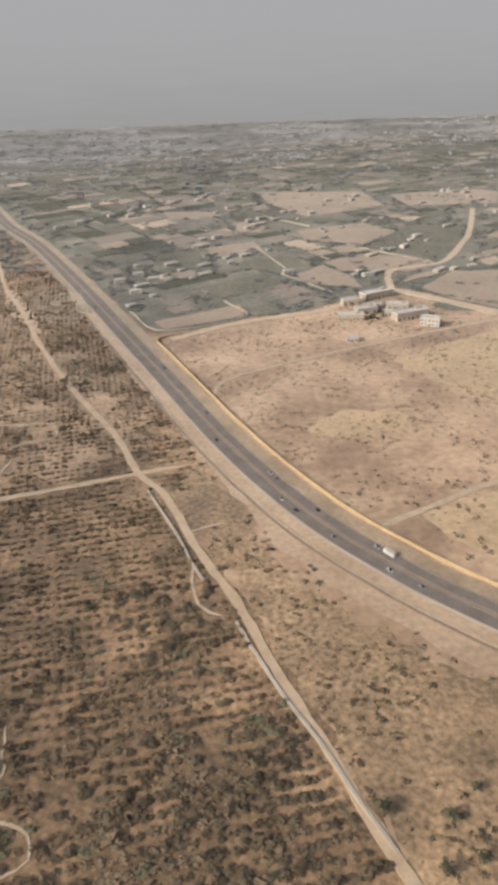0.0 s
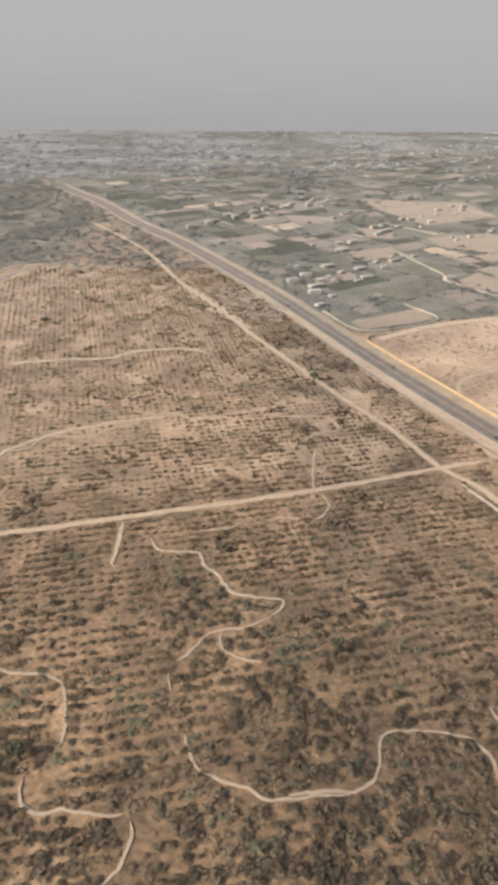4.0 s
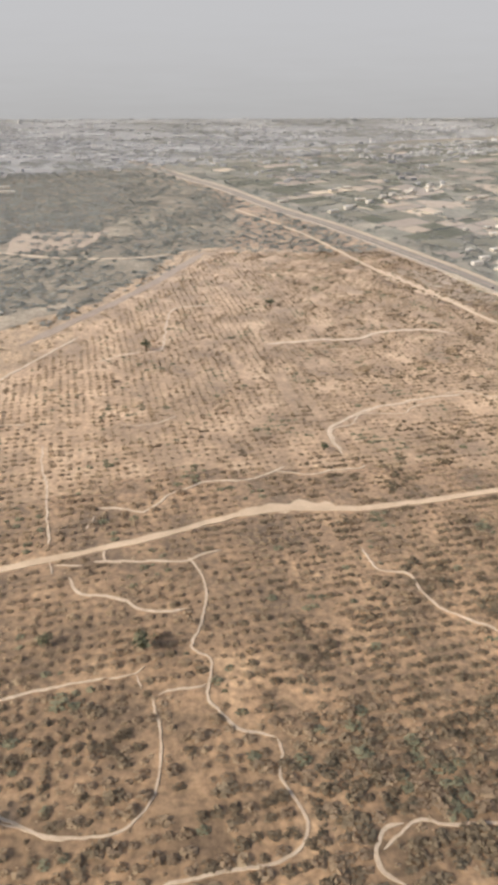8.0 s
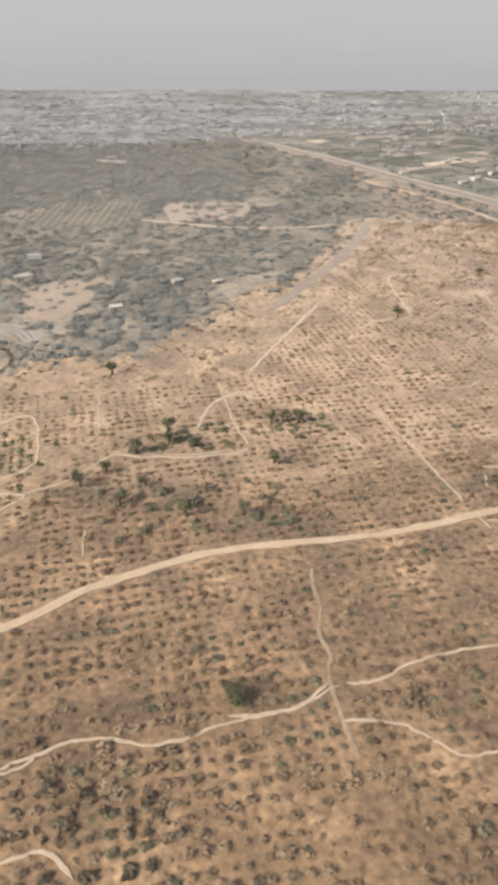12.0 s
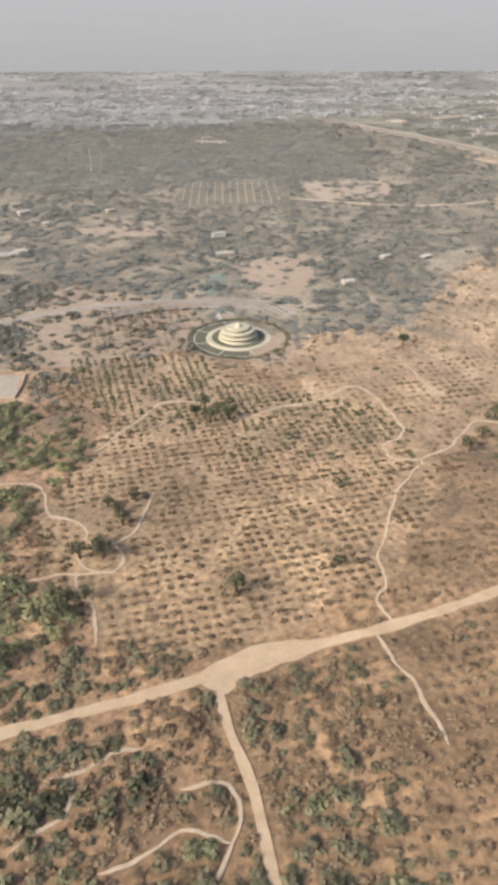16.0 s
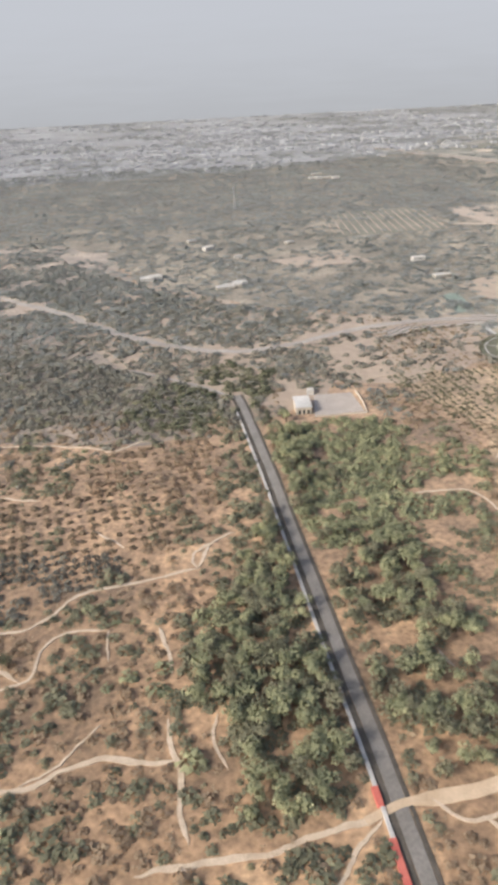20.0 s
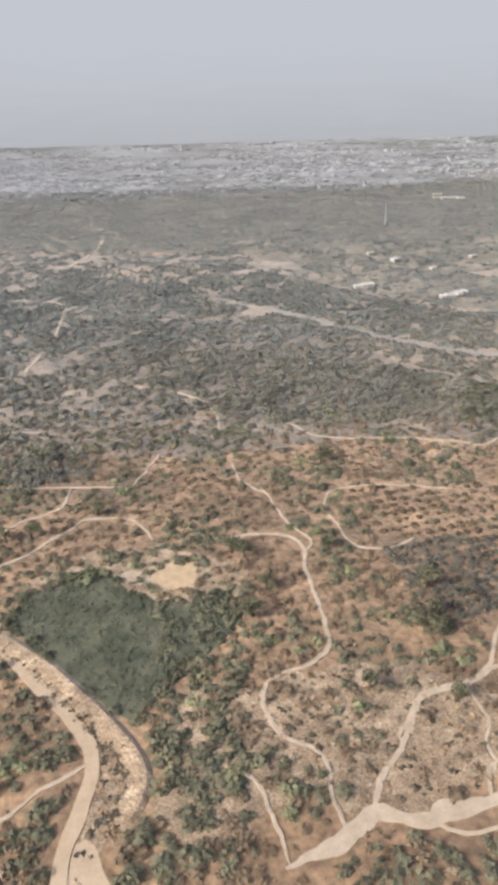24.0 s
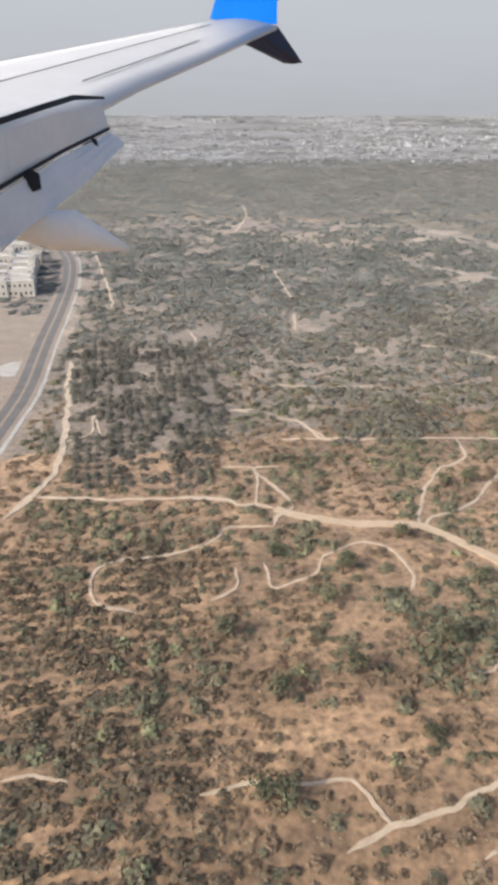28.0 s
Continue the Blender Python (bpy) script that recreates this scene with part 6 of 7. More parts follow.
SOLITARY['round the pond'] = [(-812, 140, 4.5), (-845, 166, 7), (-846, 152, 6), (-848, 146, 6), (-850, 122, 5), (-852, 150, 6), (-865, 247, 7), (-870, 128, 5), (-871, 188, 5), (-893, 169, 6), (-898, 157, 6), (-899, 186, 6), (-903, 189, 6), (-950, 216, 6)]
SOLITARY['in the west'] = [(-971, 203, 6), (-973, 105, 7), (-978, 112, 5), (-979, 201, 5), (-985, 150, 5), (-985, 101, 6), (-996, 96, 5), (-1000, 128, 6), (-1002, 173, 5), (-1006, 122, 5), (-1012, 100, 5), (-1020, 160, 5), (-1022, 157, 6), (-1026, 120, 6), (-1029, 145, 6), (-1041, 166, 5), (-1045, 113, 7), (-1046, 88, 6), (-1050, 88, 6), (-1056, 134, 6)]
for where, spots in SOLITARY.items():
    for i, (x, y, s) in enumerate(spots):
        plant(x, y, s, 6 + i % 2, "solitary dark bushy tree standing among dry scrub", "solitary trees " + where)


# ---- houses ----
def box(b, x0, x1, y0, y1, z0, z1):
    v = [b.verts.new(c) for c in ((x0, y0, z0), (x1, y0, z0), (x1, y1, z0), (x0, y1, z0), (x0, y0, z1), (x1, y0, z1), (x1, y1, z1), (x0, y1, z1))]
    for q in ((0, 1, 5, 4), (1, 2, 6, 5), (2, 3, 7, 6), (3, 0, 4, 7), (4, 5, 6, 7), (3, 2, 1, 0)):
        b.faces.new([v[i] for i in q])


def make_house(w, d, h, storeys, wall_mat):
    root = new("house", None)
    b = bmesh.new()
    box(b, -w / 2, w / 2, -d / 2, d / 2, -0.2, h)
    wall = part("wall", b, wall_mat, root)
    b = bmesh.new()
    box(b, -w / 2 - 0.15, w / 2 + 0.15, -d / 2 - 0.15, d / 2 + 0.15, h + 0.002, h + 0.22)
    for x0, x1, y0, y1 in ((-w / 2 - 0.15, w / 2 + 0.15, -d / 2 - 0.15, -d / 2 + 0.05), (-w / 2 - 0.15, w / 2 + 0.15, d / 2 - 0.05, d / 2 + 0.15), (-w / 2 - 0.15, -w / 2 + 0.05, -d / 2, d / 2), (w / 2 - 0.05, w / 2 + 0.15, -d / 2, d / 2)):
        box(b, x0, x1, y0, y1, h + 0.224, h + 0.6)
    roof = part("roof", b, M_ROOF, root)
    b = bmesh.new()
    box(b, w * 0.2, w * 0.38, d * 0.1, d * 0.32, h + 0.21, h + 1.2)
    part("stair_head", b, wall_mat, roof)
    b = bmesh.new()
    box(b, -0.5, 0.3, -d / 2 - 0.06, -d / 2 + 0.1, 0, 1.3)
    part("door", b, M_BARK, root)
    for s in range(storeys):
        z = 0.7 + s * h / storeys
        for x in np.arange(-w / 2 + 0.9, w / 2 - 0.6, 1.7):
            if s == 0 and abs(x) < 0.9:
                continue
            b = bmesh.new()
            box(b, x - 0.3, x + 0.3, -d / 2 - 0.04, -d / 2 + 0.1, z, z + 0.75)
            part("window", b, M_DARKPANE, root)
    return root


HOUSES = [make_house(7, 5, 2.4, 1, M_PLASTER), make_house(9, 6, 4.2, 2, M_WHITE), make_house(5, 4, 2.2, 1, M_WHITE), make_house(12, 6, 3.2, 1, M_PLASTER)]
HOUSE_LABELS = ("single-storey pale plastered house with a flat roof", "two-storey whitewashed house with a flat parapet roof", "small whitewashed flat-roofed house", "long pale farm building with a flat roof")
seen_house = set()


def build_house(x, y, k, yaw, group):
    m = pose(x, y, 0, 0, 0, yaw)
    if group.startswith(("outlying", "farm", "scattered")):
        m = m @ Matrix.Diagonal((0.7, 0.7, 0.55, 1))
    if group.startswith("large"):
        m = m @ Matrix.Diagonal((0.7, 0.7, 0.5, 1))
    if group.startswith("village"):
        m = m @ Matrix.Diagonal((1.5, 1.2, 1.3, 1))
    if group.startswith("pale blocks"):
        m = m @ Matrix.Diagonal((1.2, 1.2, 1.7, 1))
    if k in seen_house:
        h = copy_thing(HOUSES[k], m)
    else:
        seen_house.add(k)
        h = HOUSES[k]
        h.matrix_basis = m
    return tagged(h, HOUSE_LABELS[k], "house", group)


for x, y, k, yaw in ((92, 469, 3, -6), (122, 475, 0, -12), (133, 467, 3, 20), (143, 451, 1, -25), (99, 504, 0, 8), (120, 516, 3, 25), (85, 427, 2, 0), (112, 490, 2, 15), (129, 488, 0, -8), (105, 482, 0, 12)):
    build_house(x, y, k, yaw, "village houses on the plain")
for i, (x, y) in enumerate([(126, 576), (116, 580), (134, 583), (121, 590), (-66, 607), (-44, 603), (-61, 574), (-65, 522), (-52, 590), (-70, 640), (-40, 640), (-30, 618), (-80, 590), (-20, 590), (-10, 630), (10, 655), (-64, 555), (-50, 545)]):
    build_house(x, y, (i * 5 + 1) % 4, 15 + 9 * (i % 4), "farm houses beyond the highway")
rnd = np.random.default_rng(5)
for i in range(24):
    x, y = rnd.uniform(-780, -400), rnd.uniform(420, 640)
    if patchy(np.array([[x, y]]), 110, 12)[0] > 0 and not among(np.array([[x, y]]), (GARDEN, DARK_WOOD))[0]:
        build_house(x, y, int(rnd.integers(0, 4)), rnd.uniform(0, 40), "scattered valley houses")
for i, (x, y) in enumerate([(-594, 967), (-582, 970), (-572, 965), (-600, 975), (-795, 519), (-733, 490), (-727, 494), (-738, 486), (-789, 523), (-591, 1007)]):
    build_house(x, y, (1, 3)[i % 2], 10, "large pale buildings in the valley")
for i, (x, y) in enumerate([(-1176, 452), (-1190, 452), (-1204, 455), (-1177, 466), (-1191, 468), (-1205, 470), (-1180, 484), (-1196, 486), (-1182, 500), (-1198, 502), (-1186, 520), (-1202, 522), (-1196, 540), (-1212, 544), (-1172, 440), (-1188, 438)]):
    build_house(x, y, (1, 3, 1)[i % 3], 4, "pale blocks beside the curving road")

for pts in [[(-64, 508), (-39, 463), (19, 484), (5, 524)], [(55, 594), (90, 533)], [(135, 533), (166, 498), (193, 466)], [(41, 691), (61, 609)], [(138, 674), (165, 642), (191, 612)], [(-80, 841), (-43, 783)], [(62, 840), (104, 779)], [(178, 959), (205, 885)], [(78, 499), (93, 465)]] + WALLED:
    wall_along("wall_field", pts, 0.9, 1.0, M_PLASTER, "low pale plastered wall round a farm plot")

# far town: a field of pale flat-roofed blocks, haze painted into their colour
p = grid_points(-2400, 1400, 1080, 2200, 13, 13, 8, 0.38)
p = keep_visible(p)
edge = 1095 + 45 * patchy(p, 170, 22) + RNG.normal(0, 30, len(p)) + 0.25 * np.maximum(p[:, 0] + 900, 0)
p = p[(p[:, 1] > edge) & (patchy(p, 420, 13) * 0.6 + patchy(p * (0.3, 1.0), 85, 14) + RNG.normal(0, 0.45, len(p)) > np.where(p[:, 0] < -450, 0.0, 0.4) + np.clip((p[:, 1] - 1450) / 500, 0, 1.2))]
p2 = keep_visible(grid_points(-420, 900, 560, 1400, 20, 20, 30, 0.7))
p2 = p2[inside(p2, FARMS) & (patchy(p2, 140, 15) + RNG.normal(0, 0.4, len(p2)) > 0.8) & ~near_lines(p2, 6)]
p2 = p2[np.argsort(p2[:, 1])]
for i, (x, y) in enumerate(p2[:110]):
    build_house(x, y, int(RNG.integers(0, 4)), 30 + RNG.normal(0, 8), "outlying houses between the fields")
p = np.vstack([p, p2[110:]])
n = len(p)
w, d, h, a = RNG.uniform(3, 10, n), RNG.uniform(3, 7, n), RNG.uniform(1.6, 3.8, n), radians(8) + RNG.normal(0, 0.08, n)
big = 1 + 0.0005 * np.maximum(p[:, 1] - 900, 0)
corner = np.array([(-1, -1), (1, -1), (1, 1), (-1, 1)]) * 0.5
vx = np.empty((n, 8, 3))
for j, (cx, cy) in enumerate(corner):
    x, y = cx * w * big, cy * d * big
    for t in (0, 1):
        vx[:, j + 4 * t] = np.c_[p[:, 0] + x * np.cos(a) - y * np.sin(a), p[:, 1] + x * np.sin(a) + y * np.cos(a), h * t]
faces = []
for k in range(n):
    o = 8 * k
    faces += [(o, o + 1, o + 5, o + 4), (o + 1, o + 2, o + 6, o + 5), (o + 2, o + 3, o + 7, o + 6), (o + 3, o, o + 4, o + 7), (o + 4, o + 5, o + 6, o + 7)]
tagged(mesh_object("far_town", vx.reshape(-1, 3), faces, M_TOWN), "pale flat-roofed houses of a far town, hazed in colour", "town", kind="stuff")

# ---- the round monument in its garden ----
mon = new("monument", None)
mon.location = (-582, 338, 0)
tagged(mon, "round cream tiered monument with stepped terraces in a circular garden", "monument")


def disc(r0, r1, z0, z1, seg=48, inner=0.0):
    b = bmesh.new()
    ring = []
    for r, z in ((r0, z0), (r1, z1)) + (((inner, z1),) if inner else ()):
        ring.append([b.verts.new((r * math.cos(2 * math.pi * k / seg), r * math.sin(2 * math.pi * k / seg), z)) for k in range(seg)])
    for lo, hi in zip(ring, ring[1:]):
        for k in range(seg):
            b.faces.new((lo[k], lo[(k + 1) % seg], hi[(k + 1) % seg], hi[k]))
    if not inner:
        b.faces.new(ring[-1])
    return b


part("lawn", disc(27, 26.6, 0.0, 0.18), M_LAWN, mon, "dull green circular lawn")
part("rim_path", disc(27.3, 27.2, 0.0, 0.25, 48, 26.7), M_MEDIAN, mon, "dusty ring path")
part("terrace", disc(17.0, 16.7, 0.1, 0.7), M_CREAM, mon, "pale ring terrace")
part("inner_court", disc(14.0, 13.8, 0.703, 0.8), M_LAWN, mon, "dull green inner court")
part("ring_path", disc(23.4, 23.4, 0.1, 0.24, 48, 22.8), M_CONCRETE, mon, "thin pale ring path in the lawn")
for r, z0, z1 in ((10.6, 0.803, 1.5), (10.0, 2.7, 3.4), (8.6, 4.6, 5.2), (5.8, 6.1, 6.6)):
    part("tier", disc(r, r * 0.97, z0 + 0.003, z1), M_CREAM, mon)
# recess drums take brown stone in place of the shade between tiers
for r, z0, z1 in ((8.0, 1.5, 2.7), (7.0, 3.4, 4.6), (4.6, 5.2, 6.1)):
    part("colonnade", disc(r, r, z0, z1), M_STONE, mon, "brown recess between the tiers, shade put into its colour")
    for k in range(16):
        b = bmesh.new()
        box(b, r + 0.5, r + 1.0, -0.2, 0.2, z0 + 0.003, z1)
        q = part("column", b, M_CREAM, mon)
        q.rotation_euler = (0, 0, k * math.pi / 8)
part("finial", disc(2.2, 0.5, 6.6, 8.8, 16), M_CREAM, mon)
for k in range(8):
    b = bmesh.new()
    box(b, 17.1, 24.0, -0.3, 0.3, 0.15, 0.26)
    q = part("garden_path", b, M_CONCRETE, mon)
    q.rotation_euler = (0, 0, k * math.pi / 4 + 0.3)
patch("paved_forecourt", FORECOURT, 0.1, M_DUST_ROAD, "dusty grey paved forecourt behind the monument", "paving", 0.4, 3)
for off in (2.6, 6.2, 9.8):
    strip("kerb", offset_line(spline([(-654, 378), (-637, 391.5), (-609, 397), (-585, 397), (-562, 390), (-550, 374)]), -off)[::2], 0.8, 0.12, M_TAR, "dark kerb line across the paved forecourt", "kerb", 0.15, 3, keep=False)
q = spline([(-650, 367), (-632, 377), (-609, 381), (-596, 381)], 1.3)
scatter("hedge", q + RNG.normal(0, 0.5, q.shape), 2.6, 1.6, M_THICKET, "dark clipped hedge along the forecourt", "hedge", 30, 0.3, 0.2)
strip("dirt_track", [(-590, 362), (-592, 372), (-588, 382)], 2.5, 0.13, M_CONCRETE, "paved approach to the monument", "path", 0.05)

patch("pool_court", [(-597, 441), (-585, 444), (-588, 407), (-599, 404)], 0, M_POOL, "pale green rectangular court behind the forecourt", "paving", 0.1, 6)
strip("garden_path", [(-603, 380), (-592, 381), (-583, 371)], 1.6, 0.14, M_CONCRETE, "curved white path to the monument", "path", 0.05)
# ---- depot with a paved yard at the road's end ----
patch("paved_yard", [(-707, 278), (-704, 300), (-686, 300), (-684, 279)], 0.12, M_YARD, "pale concrete yard beside a small depot", "paving", 0.1, 4, True)
dep = new("depot", None)
dep.location = (-712, 284, 0)
tagged(dep, "cream flat-roofed depot building beside a concrete yard", "building")
b = bmesh.new()
box(b, -3, 4, -4, 8, -0.2, 3.4)
part("wall", b, M_PLASTER, dep)
b = bmesh.new()
box(b, -3.2, 4.2, -4.2, 8.2, 3.403, 3.7)
part("roof", b, M_ROOF, dep)
for k in range(3):
    b = bmesh.new()
    box(b, -2 + 2 * k, -0.9 + 2 * k, -4.05, -3.9, 0.2, 2.2)
    part("door", b, M_DARKPANE, dep)
b = bmesh.new()
box(b, 5, 8, 16, 19, 0, 2.6)
part("shed", b, M_WHITE, dep)
wall_along("wall_yard", [(-683.5, 277), (-683, 290), (-684, 301)], 0.3, 1.0, M_PLASTER, "low cream yard wall", step=4)
wall_along("wall_yard", [(-707, 276.5), (-695, 276.8), (-683.5, 277)], 0.3, 0.8, M_PLASTER, "low cream yard wall", step=4)

# ---- mast ----
mast = new("radio_mast", None)
mast.location = (-715, 785, 0)
tagged(mast, "slender pale lattice radio mast rising from woodland", "mast")
for k in range(3):
    a = k * 2.094
    b = bmesh.new()
    vs = []
    for z, r in ((0, 1.0), (24, 0.25)):
        c = Vector((r * math.cos(a), r * math.sin(a), z))
        vs.append([b.verts.new(c + Vector((dx, dy, 0))) for dx, dy in ((-0.16, -0.16), (0.16, -0.16), (0.16, 0.16), (-0.16, 0.16))])
    for j in range(4):
        b.faces.new((vs[0][j], vs[0][(j + 1) % 4], vs[1][(j + 1) % 4], vs[1][j]))
    part("leg", b, M_STEEL, mast)
for z in range(3, 24, 3):
    r = 1.0 - 0.75 * z / 24
    part("brace", disc(r + 0.12, r + 0.12, z, z + 0.15, 3), M_STEEL, mast)


# ---- vehicles ----
def make_car(colour_mat, length, width, height, boxy):
    root = new("truck" if boxy else "car", None)
    b = bmesh.new()
    box(b, -length / 2, length / 2, -width / 2, width / 2, 0.22, height * 0.55)
    bmesh.ops.bevel(b, geom=b.edges[:], offset=0.08, segments=2, affect="EDGES")
    part("body", b, colour_mat, root)
    b = bmesh.new()
    if boxy:
        box(b, -length / 2, length * 0.22, -width / 2, width / 2, height * 0.56, height)
        part("cargo_box", b, M_WHITE, root)
        b = bmesh.new()
        box(b, length * 0.28, length * 0.48, -width * 0.46, width * 0.46, height * 0.56, height * 0.85)
        part("cab", b, colour_mat, root)
    else:
        box(b, -length * 0.32, length * 0.2, -width * 0.42, width * 0.42, height * 0.55, height)
        bmesh.ops.scale(b, verts=[q for q in b.verts if q.co.z > height * 0.9], vec=(0.75, 0.85, 1))
        part("cabin", b, M_DARKPANE, root)
    for sx in (-0.3, 0.32):
        for sy in (-1, 1):
            b = bmesh.new()
            bmesh.ops.create_cone(b, cap_ends=True, segments=12, radius1=0.24, radius2=0.24, depth=0.16)
            bmesh.ops.rotate(b, verts=b.verts, cent=(0, 0, 0), matrix=Matrix.Rotation(math.pi / 2, 3, "X"))
            bmesh.ops.translate(b, verts=b.verts, vec=(sx * length, sy * width * 0.46, 0.24))
            part("wheel", b, M_TYRE, root)
    return root


M_TYRE = material("black_rubber", [(0.02, 0.02, 0.02)], 1, 0.8)
PAINTS = [material("white_car_paint", [(0.75, 0.75, 0.74)], 1, 0.3, spec=0.5), material("silver_car_paint", [(0.45, 0.45, 0.46)], 1, 0.35, metal=0.4), material("dark_car_paint", [(0.06, 0.06, 0.07)], 1, 0.3, spec=0.5)]
CAR_LABELS = ("white car driving on the dusty highway", "silver car driving on the dusty highway", "dark car driving on the dusty highway")
lane_a, lane_b = offset_line(line, -1.2), offset_line(line, 6.0)
for i, (lane, yy) in enumerate([(lane_b, 196), (lane_a, 236), (lane_a, 262), (lane_a, 268), (lane_b, 236), (lane_b, 218), (lane_b, 246), (lane_b, 300), (lane_a, 330), (lane_b, 420), (lane_a, 395), (lane_b, 186), (lane_a, 210), (lane_b, 520)]):
    k = int(np.argmin(np.abs(lane[:, 1] - yy)))
    tx, ty = lane[k + 1] - lane[k]
    c = make_car(PAINTS[(i * 2) % 3], 2.6, 1.15, 0.95, False)
    c.matrix_basis = pose(lane[k][0], lane[k][1], 0.31, 0, 0, math.degrees(math.atan2(ty, tx)))
    tagged(c, CAR_LABELS[(i * 2) % 3], "car", "cars on the highway")
k = int(np.argmin(np.abs(lane_a[:, 1] - 206)))
tx, ty = lane_a[k + 1] - lane_a[k]
c = make_car(PAINTS[0], 5.4, 1.6, 2.0, True)
c.matrix_basis = pose(lane_a[k][0], lane_a[k][1], 0.31, 0, 0, math.degrees(math.atan2(ty, tx)))
tagged(c, "white box truck driving on the dusty highway", "truck")

# ---- the airliner's wing ----
M_ALU = material("pale_grey_wing_paint", [(0.651, 0.656, 0.656), (0.695, 0.7, 0.7)], 1.2, 0.6, 0.0, 0.015, spec=0.35)
M_FLAP = material("grey_flap_paint", [(0.7, 0.705, 0.705), (0.76, 0.765, 0.765)], 1.5, 0.6, 0.0, 0.02, spec=0.35)
M_BLUE = material("bright_blue_paint", [(0.01, 0.20, 0.80), (0.012, 0.22, 0.85)], 1.0, 0.3, spec=0.5)
M_NAVY = material("dark_navy_paint", [(0.015, 0.022, 0.06), (0.02, 0.03, 0.075)], 1.0, 0.35, spec=0.5)
M_GAP = material("dark_gap", [(0.02, 0.02, 0.022)], 1, 0.7)
M_LOGO = material("coral_paint", [(0.85, 0.16, 0.12)], 1, 0.4)
wing = new("aircraft_wing", None)
wing.location = (-1059.45, -0.1, 127.33)
tagged(wing, "pale grey airliner wing with lowered flaps and blue winglet", "wing")


def wing_part(name, rows, thick, mat, label="", parent=None, edge=0.25):
    """A shell over rows of points (ahead, out, up), thickest in the middle of each row and thin at its rims."""
    b = bmesh.new()
    grid = []
    for side in (1, -1):
        layer = []
        for row in rows:
            k = len(row) - 1
            layer.append([b.verts.new((-a, o, u + side * thick * (edge + (1 - edge) * math.sin(math.pi * j / k)) / 2 - thick / 2)) for j, (a, o, u) in enumerate(row)])
        grid.append(layer)
    for s, layer in enumerate(grid):
        for r0, r1 in zip(layer, layer[1:]):
            for j in range(len(r0) - 1):
                q = (r0[j], r0[j + 1], r1[j + 1], r1[j])
                b.faces.new(q if s else q[::-1])
    up, lo = grid
    rim = [(up[i][0], lo[i][0]) for i in range(len(up))] + [(up[-1][j], lo[-1][j]) for j in range(1, len(up[-1]))]
    rim += [(up[i][-1], lo[i][-1]) for i in range(len(up) - 2, -1, -1)] + [(up[0][j], lo[0][j]) for j in range(len(up[0]) - 2, 0, -1)]
    for (u0, l0), (u1, l1) in zip(rim, rim[1:] + rim[:1]):
        b.faces.new((u0, u1, l1, l0))
    bmesh.ops.recalc_face_normals(b, faces=b.faces[:])
    ob = part(name, b, mat, parent or wing, label)
    for p in ob.data.polygons:
        p.use_smooth = len(rows[0]) > 3 and mat is M_ALU
    return ob


def between(p, q, k):
    return [tuple(p[i] + (q[i] - p[i]) * j / k for i in range(3)) for j in range(k + 1)]


# leading and trailing edge from the root outwards
LEAD = [(7.6, 1.6, -1.25), (4.9, 6.5, -0.55), (2.646, 11.0, 0.113), (1.722, 12.6, 0.343), (0.295, 15.2, 0.708), (-0.262, 16.0, 0.844)]
TRAIL = [(3.0, 1.6, -1.05), (1.636, 6.5, -0.39), (1.013, 8.3, -0.297), (0.724, 9.6, -0.153), (-0.258, 13.0, 0.227), (-1.574, 16.0, 0.761)]
wing_part("wing_box", [between(a, b, 6) for a, b in zip(LEAD, TRAIL)], 0.22, M_ALU)
wing_part("upper_winglet", [between((-0.262, 16.0, 0.83), (-1.574, 16.0, 0.75), 3), between((-0.36, 16.1, 1.12), (-1.585, 16.2, 1.13), 3), between((-0.95, 16.4, 1.8), (-1.80, 16.5, 1.8), 3), between((-1.5, 16.8, 2.8), (-2.15, 16.9, 2.8), 3)], 0.06, M_BLUE, "bright blue upper winglet")
wing_part("lower_winglet", [between((-0.844, 15.6, 0.42), (-1.586, 16.1, 0.72), 2), between((-1.771, 16.4, 0.073), (-2.144, 16.4, 0.086), 2)], 0.05, M_NAVY, "dark navy lower winglet")
wing_part("logo_stroke", [between((-1.55, 16.38, 1.55), (-1.72, 16.40, 1.55), 1), between((-1.70, 16.44, 1.85), (-1.82, 16.46, 1.85), 1)], 0.02, M_LOGO, "coral lettering shape")
wing_part("main_flap", [between((1.9, 5.0, -0.50), (1.75, 4.9, -0.95), 3), between((1.60, 6.5, -0.44), (1.58, 6.4, -0.83), 3), between((1.32, 7.3, -0.36), (1.301, 7.3, -0.69), 3), between((1.02, 8.3, -0.33), (0.967, 8.3, -0.57), 3)], 0.10, M_FLAP, "lowered grey flap")
wing_part("aft_flap", [between((1.76, 4.9, -1.0), (1.78, 4.9, -1.42), 3), between((1.60, 6.15, -0.90), (1.491, 6.15, -1.21), 3), between((1.29, 7.3, -0.745), (1.13, 7.3, -1.0), 3), between((0.955, 8.3, -0.62), (0.806, 8.3, -0.728), 3)], 0.05, M_FLAP, "lowered grey trailing flap")
wing_part("flap_gap", [between((1.80, 6.0, -0.43), (1.78, 6.0, -0.47), 1), between((1.35, 7.25, -0.285), (1.33, 7.25, -0.325), 1), between((1.23, 7.8, -0.25), (1.21, 7.8, -0.29), 1), between((1.0, 8.4, -0.285), (0.99, 8.4, -0.305), 1)], 0.03, M_GAP, "dark gap ahead of the flap")
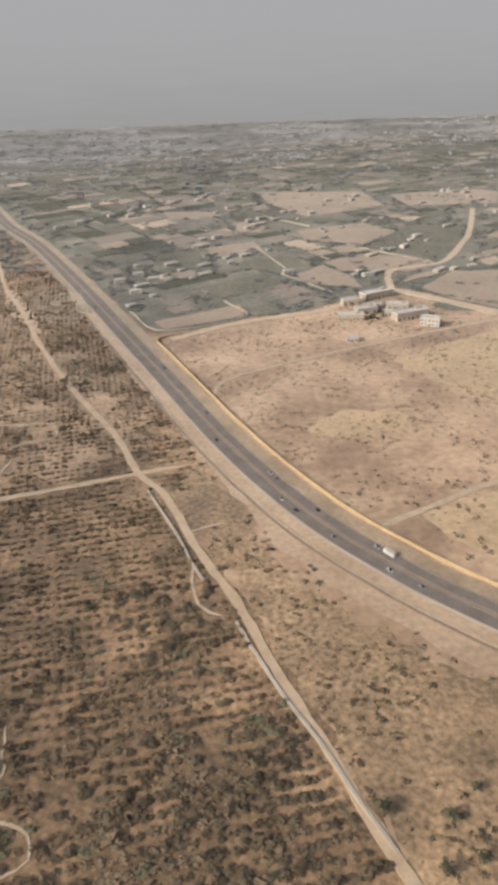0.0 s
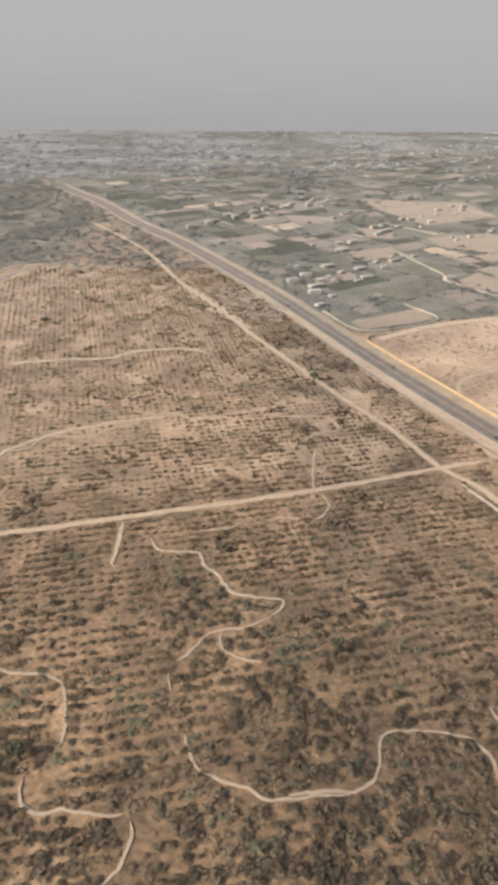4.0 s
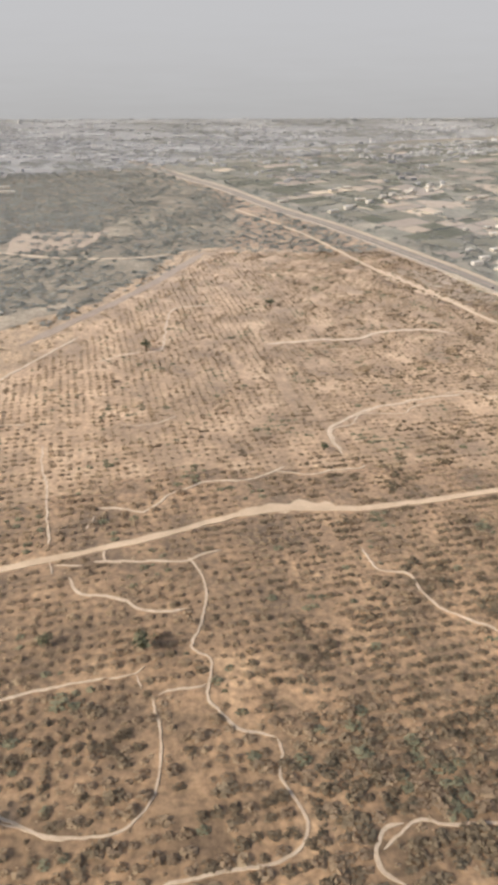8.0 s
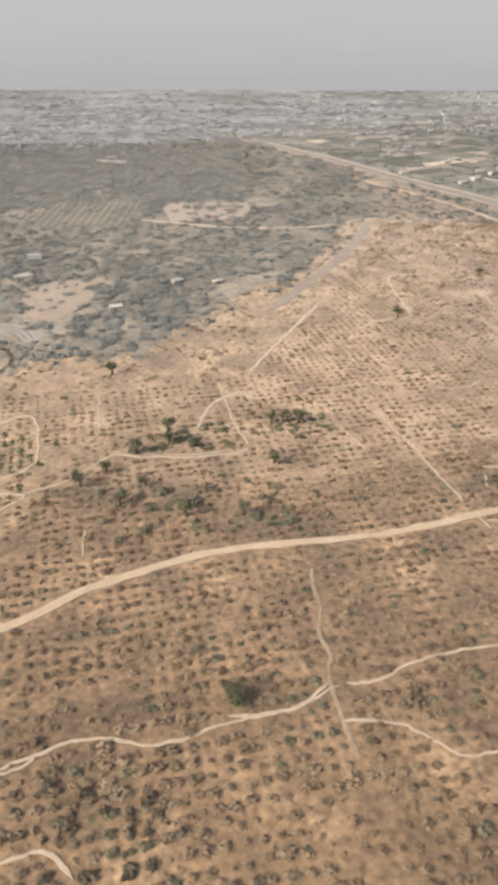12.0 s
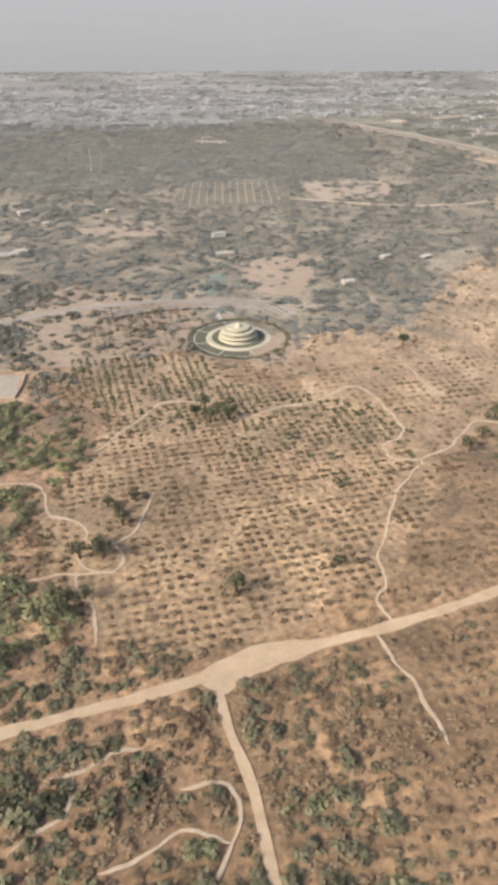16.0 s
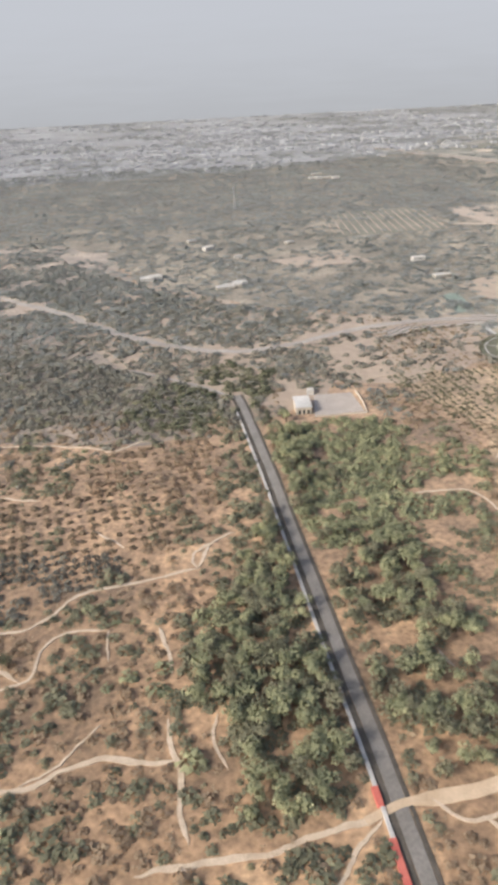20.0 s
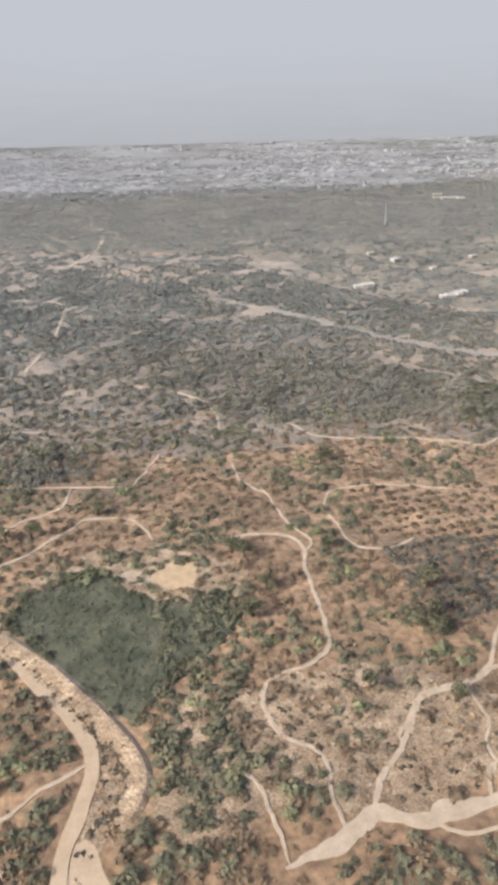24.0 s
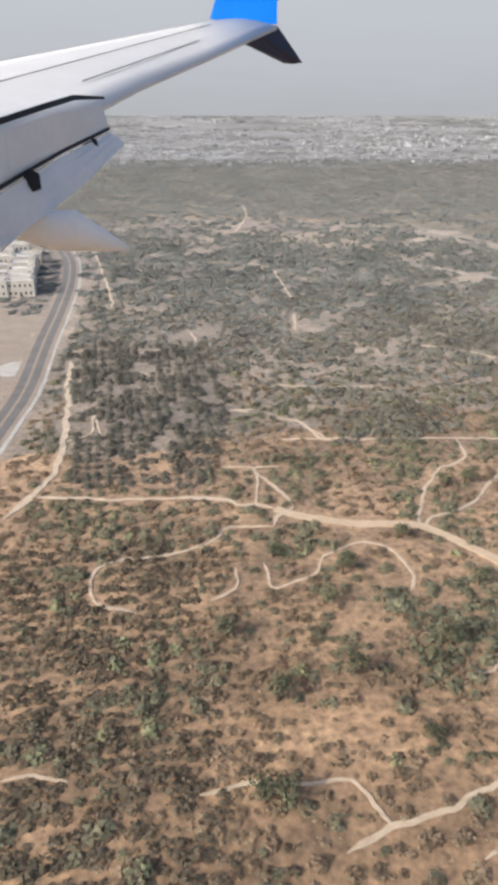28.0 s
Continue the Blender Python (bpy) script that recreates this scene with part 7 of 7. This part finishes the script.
wing_part("flap_gap", [between((1.66, 5.9, -0.87), (1.65, 5.9, -0.90), 1), between((1.30, 7.3, -0.70), (1.29, 7.3, -0.725), 1), between((0.96, 8.3, -0.575), (0.95, 8.3, -0.60), 1)], 0.02, M_GAP, "dark gap between the flaps")
for a, o, u in ((1.452, 6.55, -0.83), (1.113, 7.9, -0.68)):
    wing_part("flap_bracket", [between((a + 0.07, o, u + 0.05), (a - 0.07, o, u + 0.03), 2), between((a + 0.06, o - 0.04, u - 0.06), (a - 0.08, o - 0.04, u - 0.07), 2)], 0.08, M_GAP, "dark flap bracket")
for (p0, p1) in (((2.30, 8.5, -0.215), (-0.313, 15.4, 0.683)), ((1.335, 9.2, -0.172), (-0.026, 13.6, 0.362))):
    wing_part("panel_line", [between((p0[0], p0[1], p0[2] + 0.012), (p0[0] - 0.02, p0[1], p0[2] + 0.008), 1), between((p1[0], p1[1], p1[2] + 0.012), (p1[0] - 0.02, p1[1], p1[2] + 0.008), 1)], 0.01, M_GAP, "dark panel joint")
b = bmesh.new()
rings = []
for a, u, r in ((1.8, -1.27, 0.08), (1.5, -1.3, 0.14), (1.32, -1.32, 0.18), (1.12, -1.32, 0.18), (0.9, -1.4, 0.11), (0.655, -1.49, 0.02)):
    rings.append([b.verts.new((-a, 6.6 + 0.7 * r * math.cos(k * math.pi / 6), u + r * math.sin(k * math.pi / 6))) for k in range(12)])
for lo, hi in zip(rings, rings[1:]):
    for k in range(12):
        b.faces.new((lo[k], lo[(k + 1) % 12], hi[(k + 1) % 12], hi[k]))
b.faces.new(rings[0][::-1])
b.faces.new(rings[-1])
fairing = part("flap_fairing", b, M_FLAP, wing, "grey canoe-shaped flap track fairing")
for p in fairing.data.polygons:
    p.use_smooth = True

# ---- the rolling land: everything settles from the flat plan onto it ----
for ob in list(scene.objects):
    if ob.parent or ob.name in ("backdrop", "aircraft_wing"):
        continue
    if ob.type == "EMPTY":
        x, y, h = settle(np.array(ob.location.x), np.array(ob.location.y))
        ob.location = (float(x), float(y), ob.location.z + float(h))
    elif ob.type == "MESH":
        n = len(ob.data.vertices)
        v = np.empty(n * 3, np.float32)
        ob.data.vertices.foreach_get("co", v)
        v = v.reshape(n, 3).astype(float)
        x, y, h = settle(v[:, 0], v[:, 1])
        ob.data.vertices.foreach_set("co", np.c_[x, y, v[:, 2] + h].astype(np.float32).ravel())
        ob.data.update()
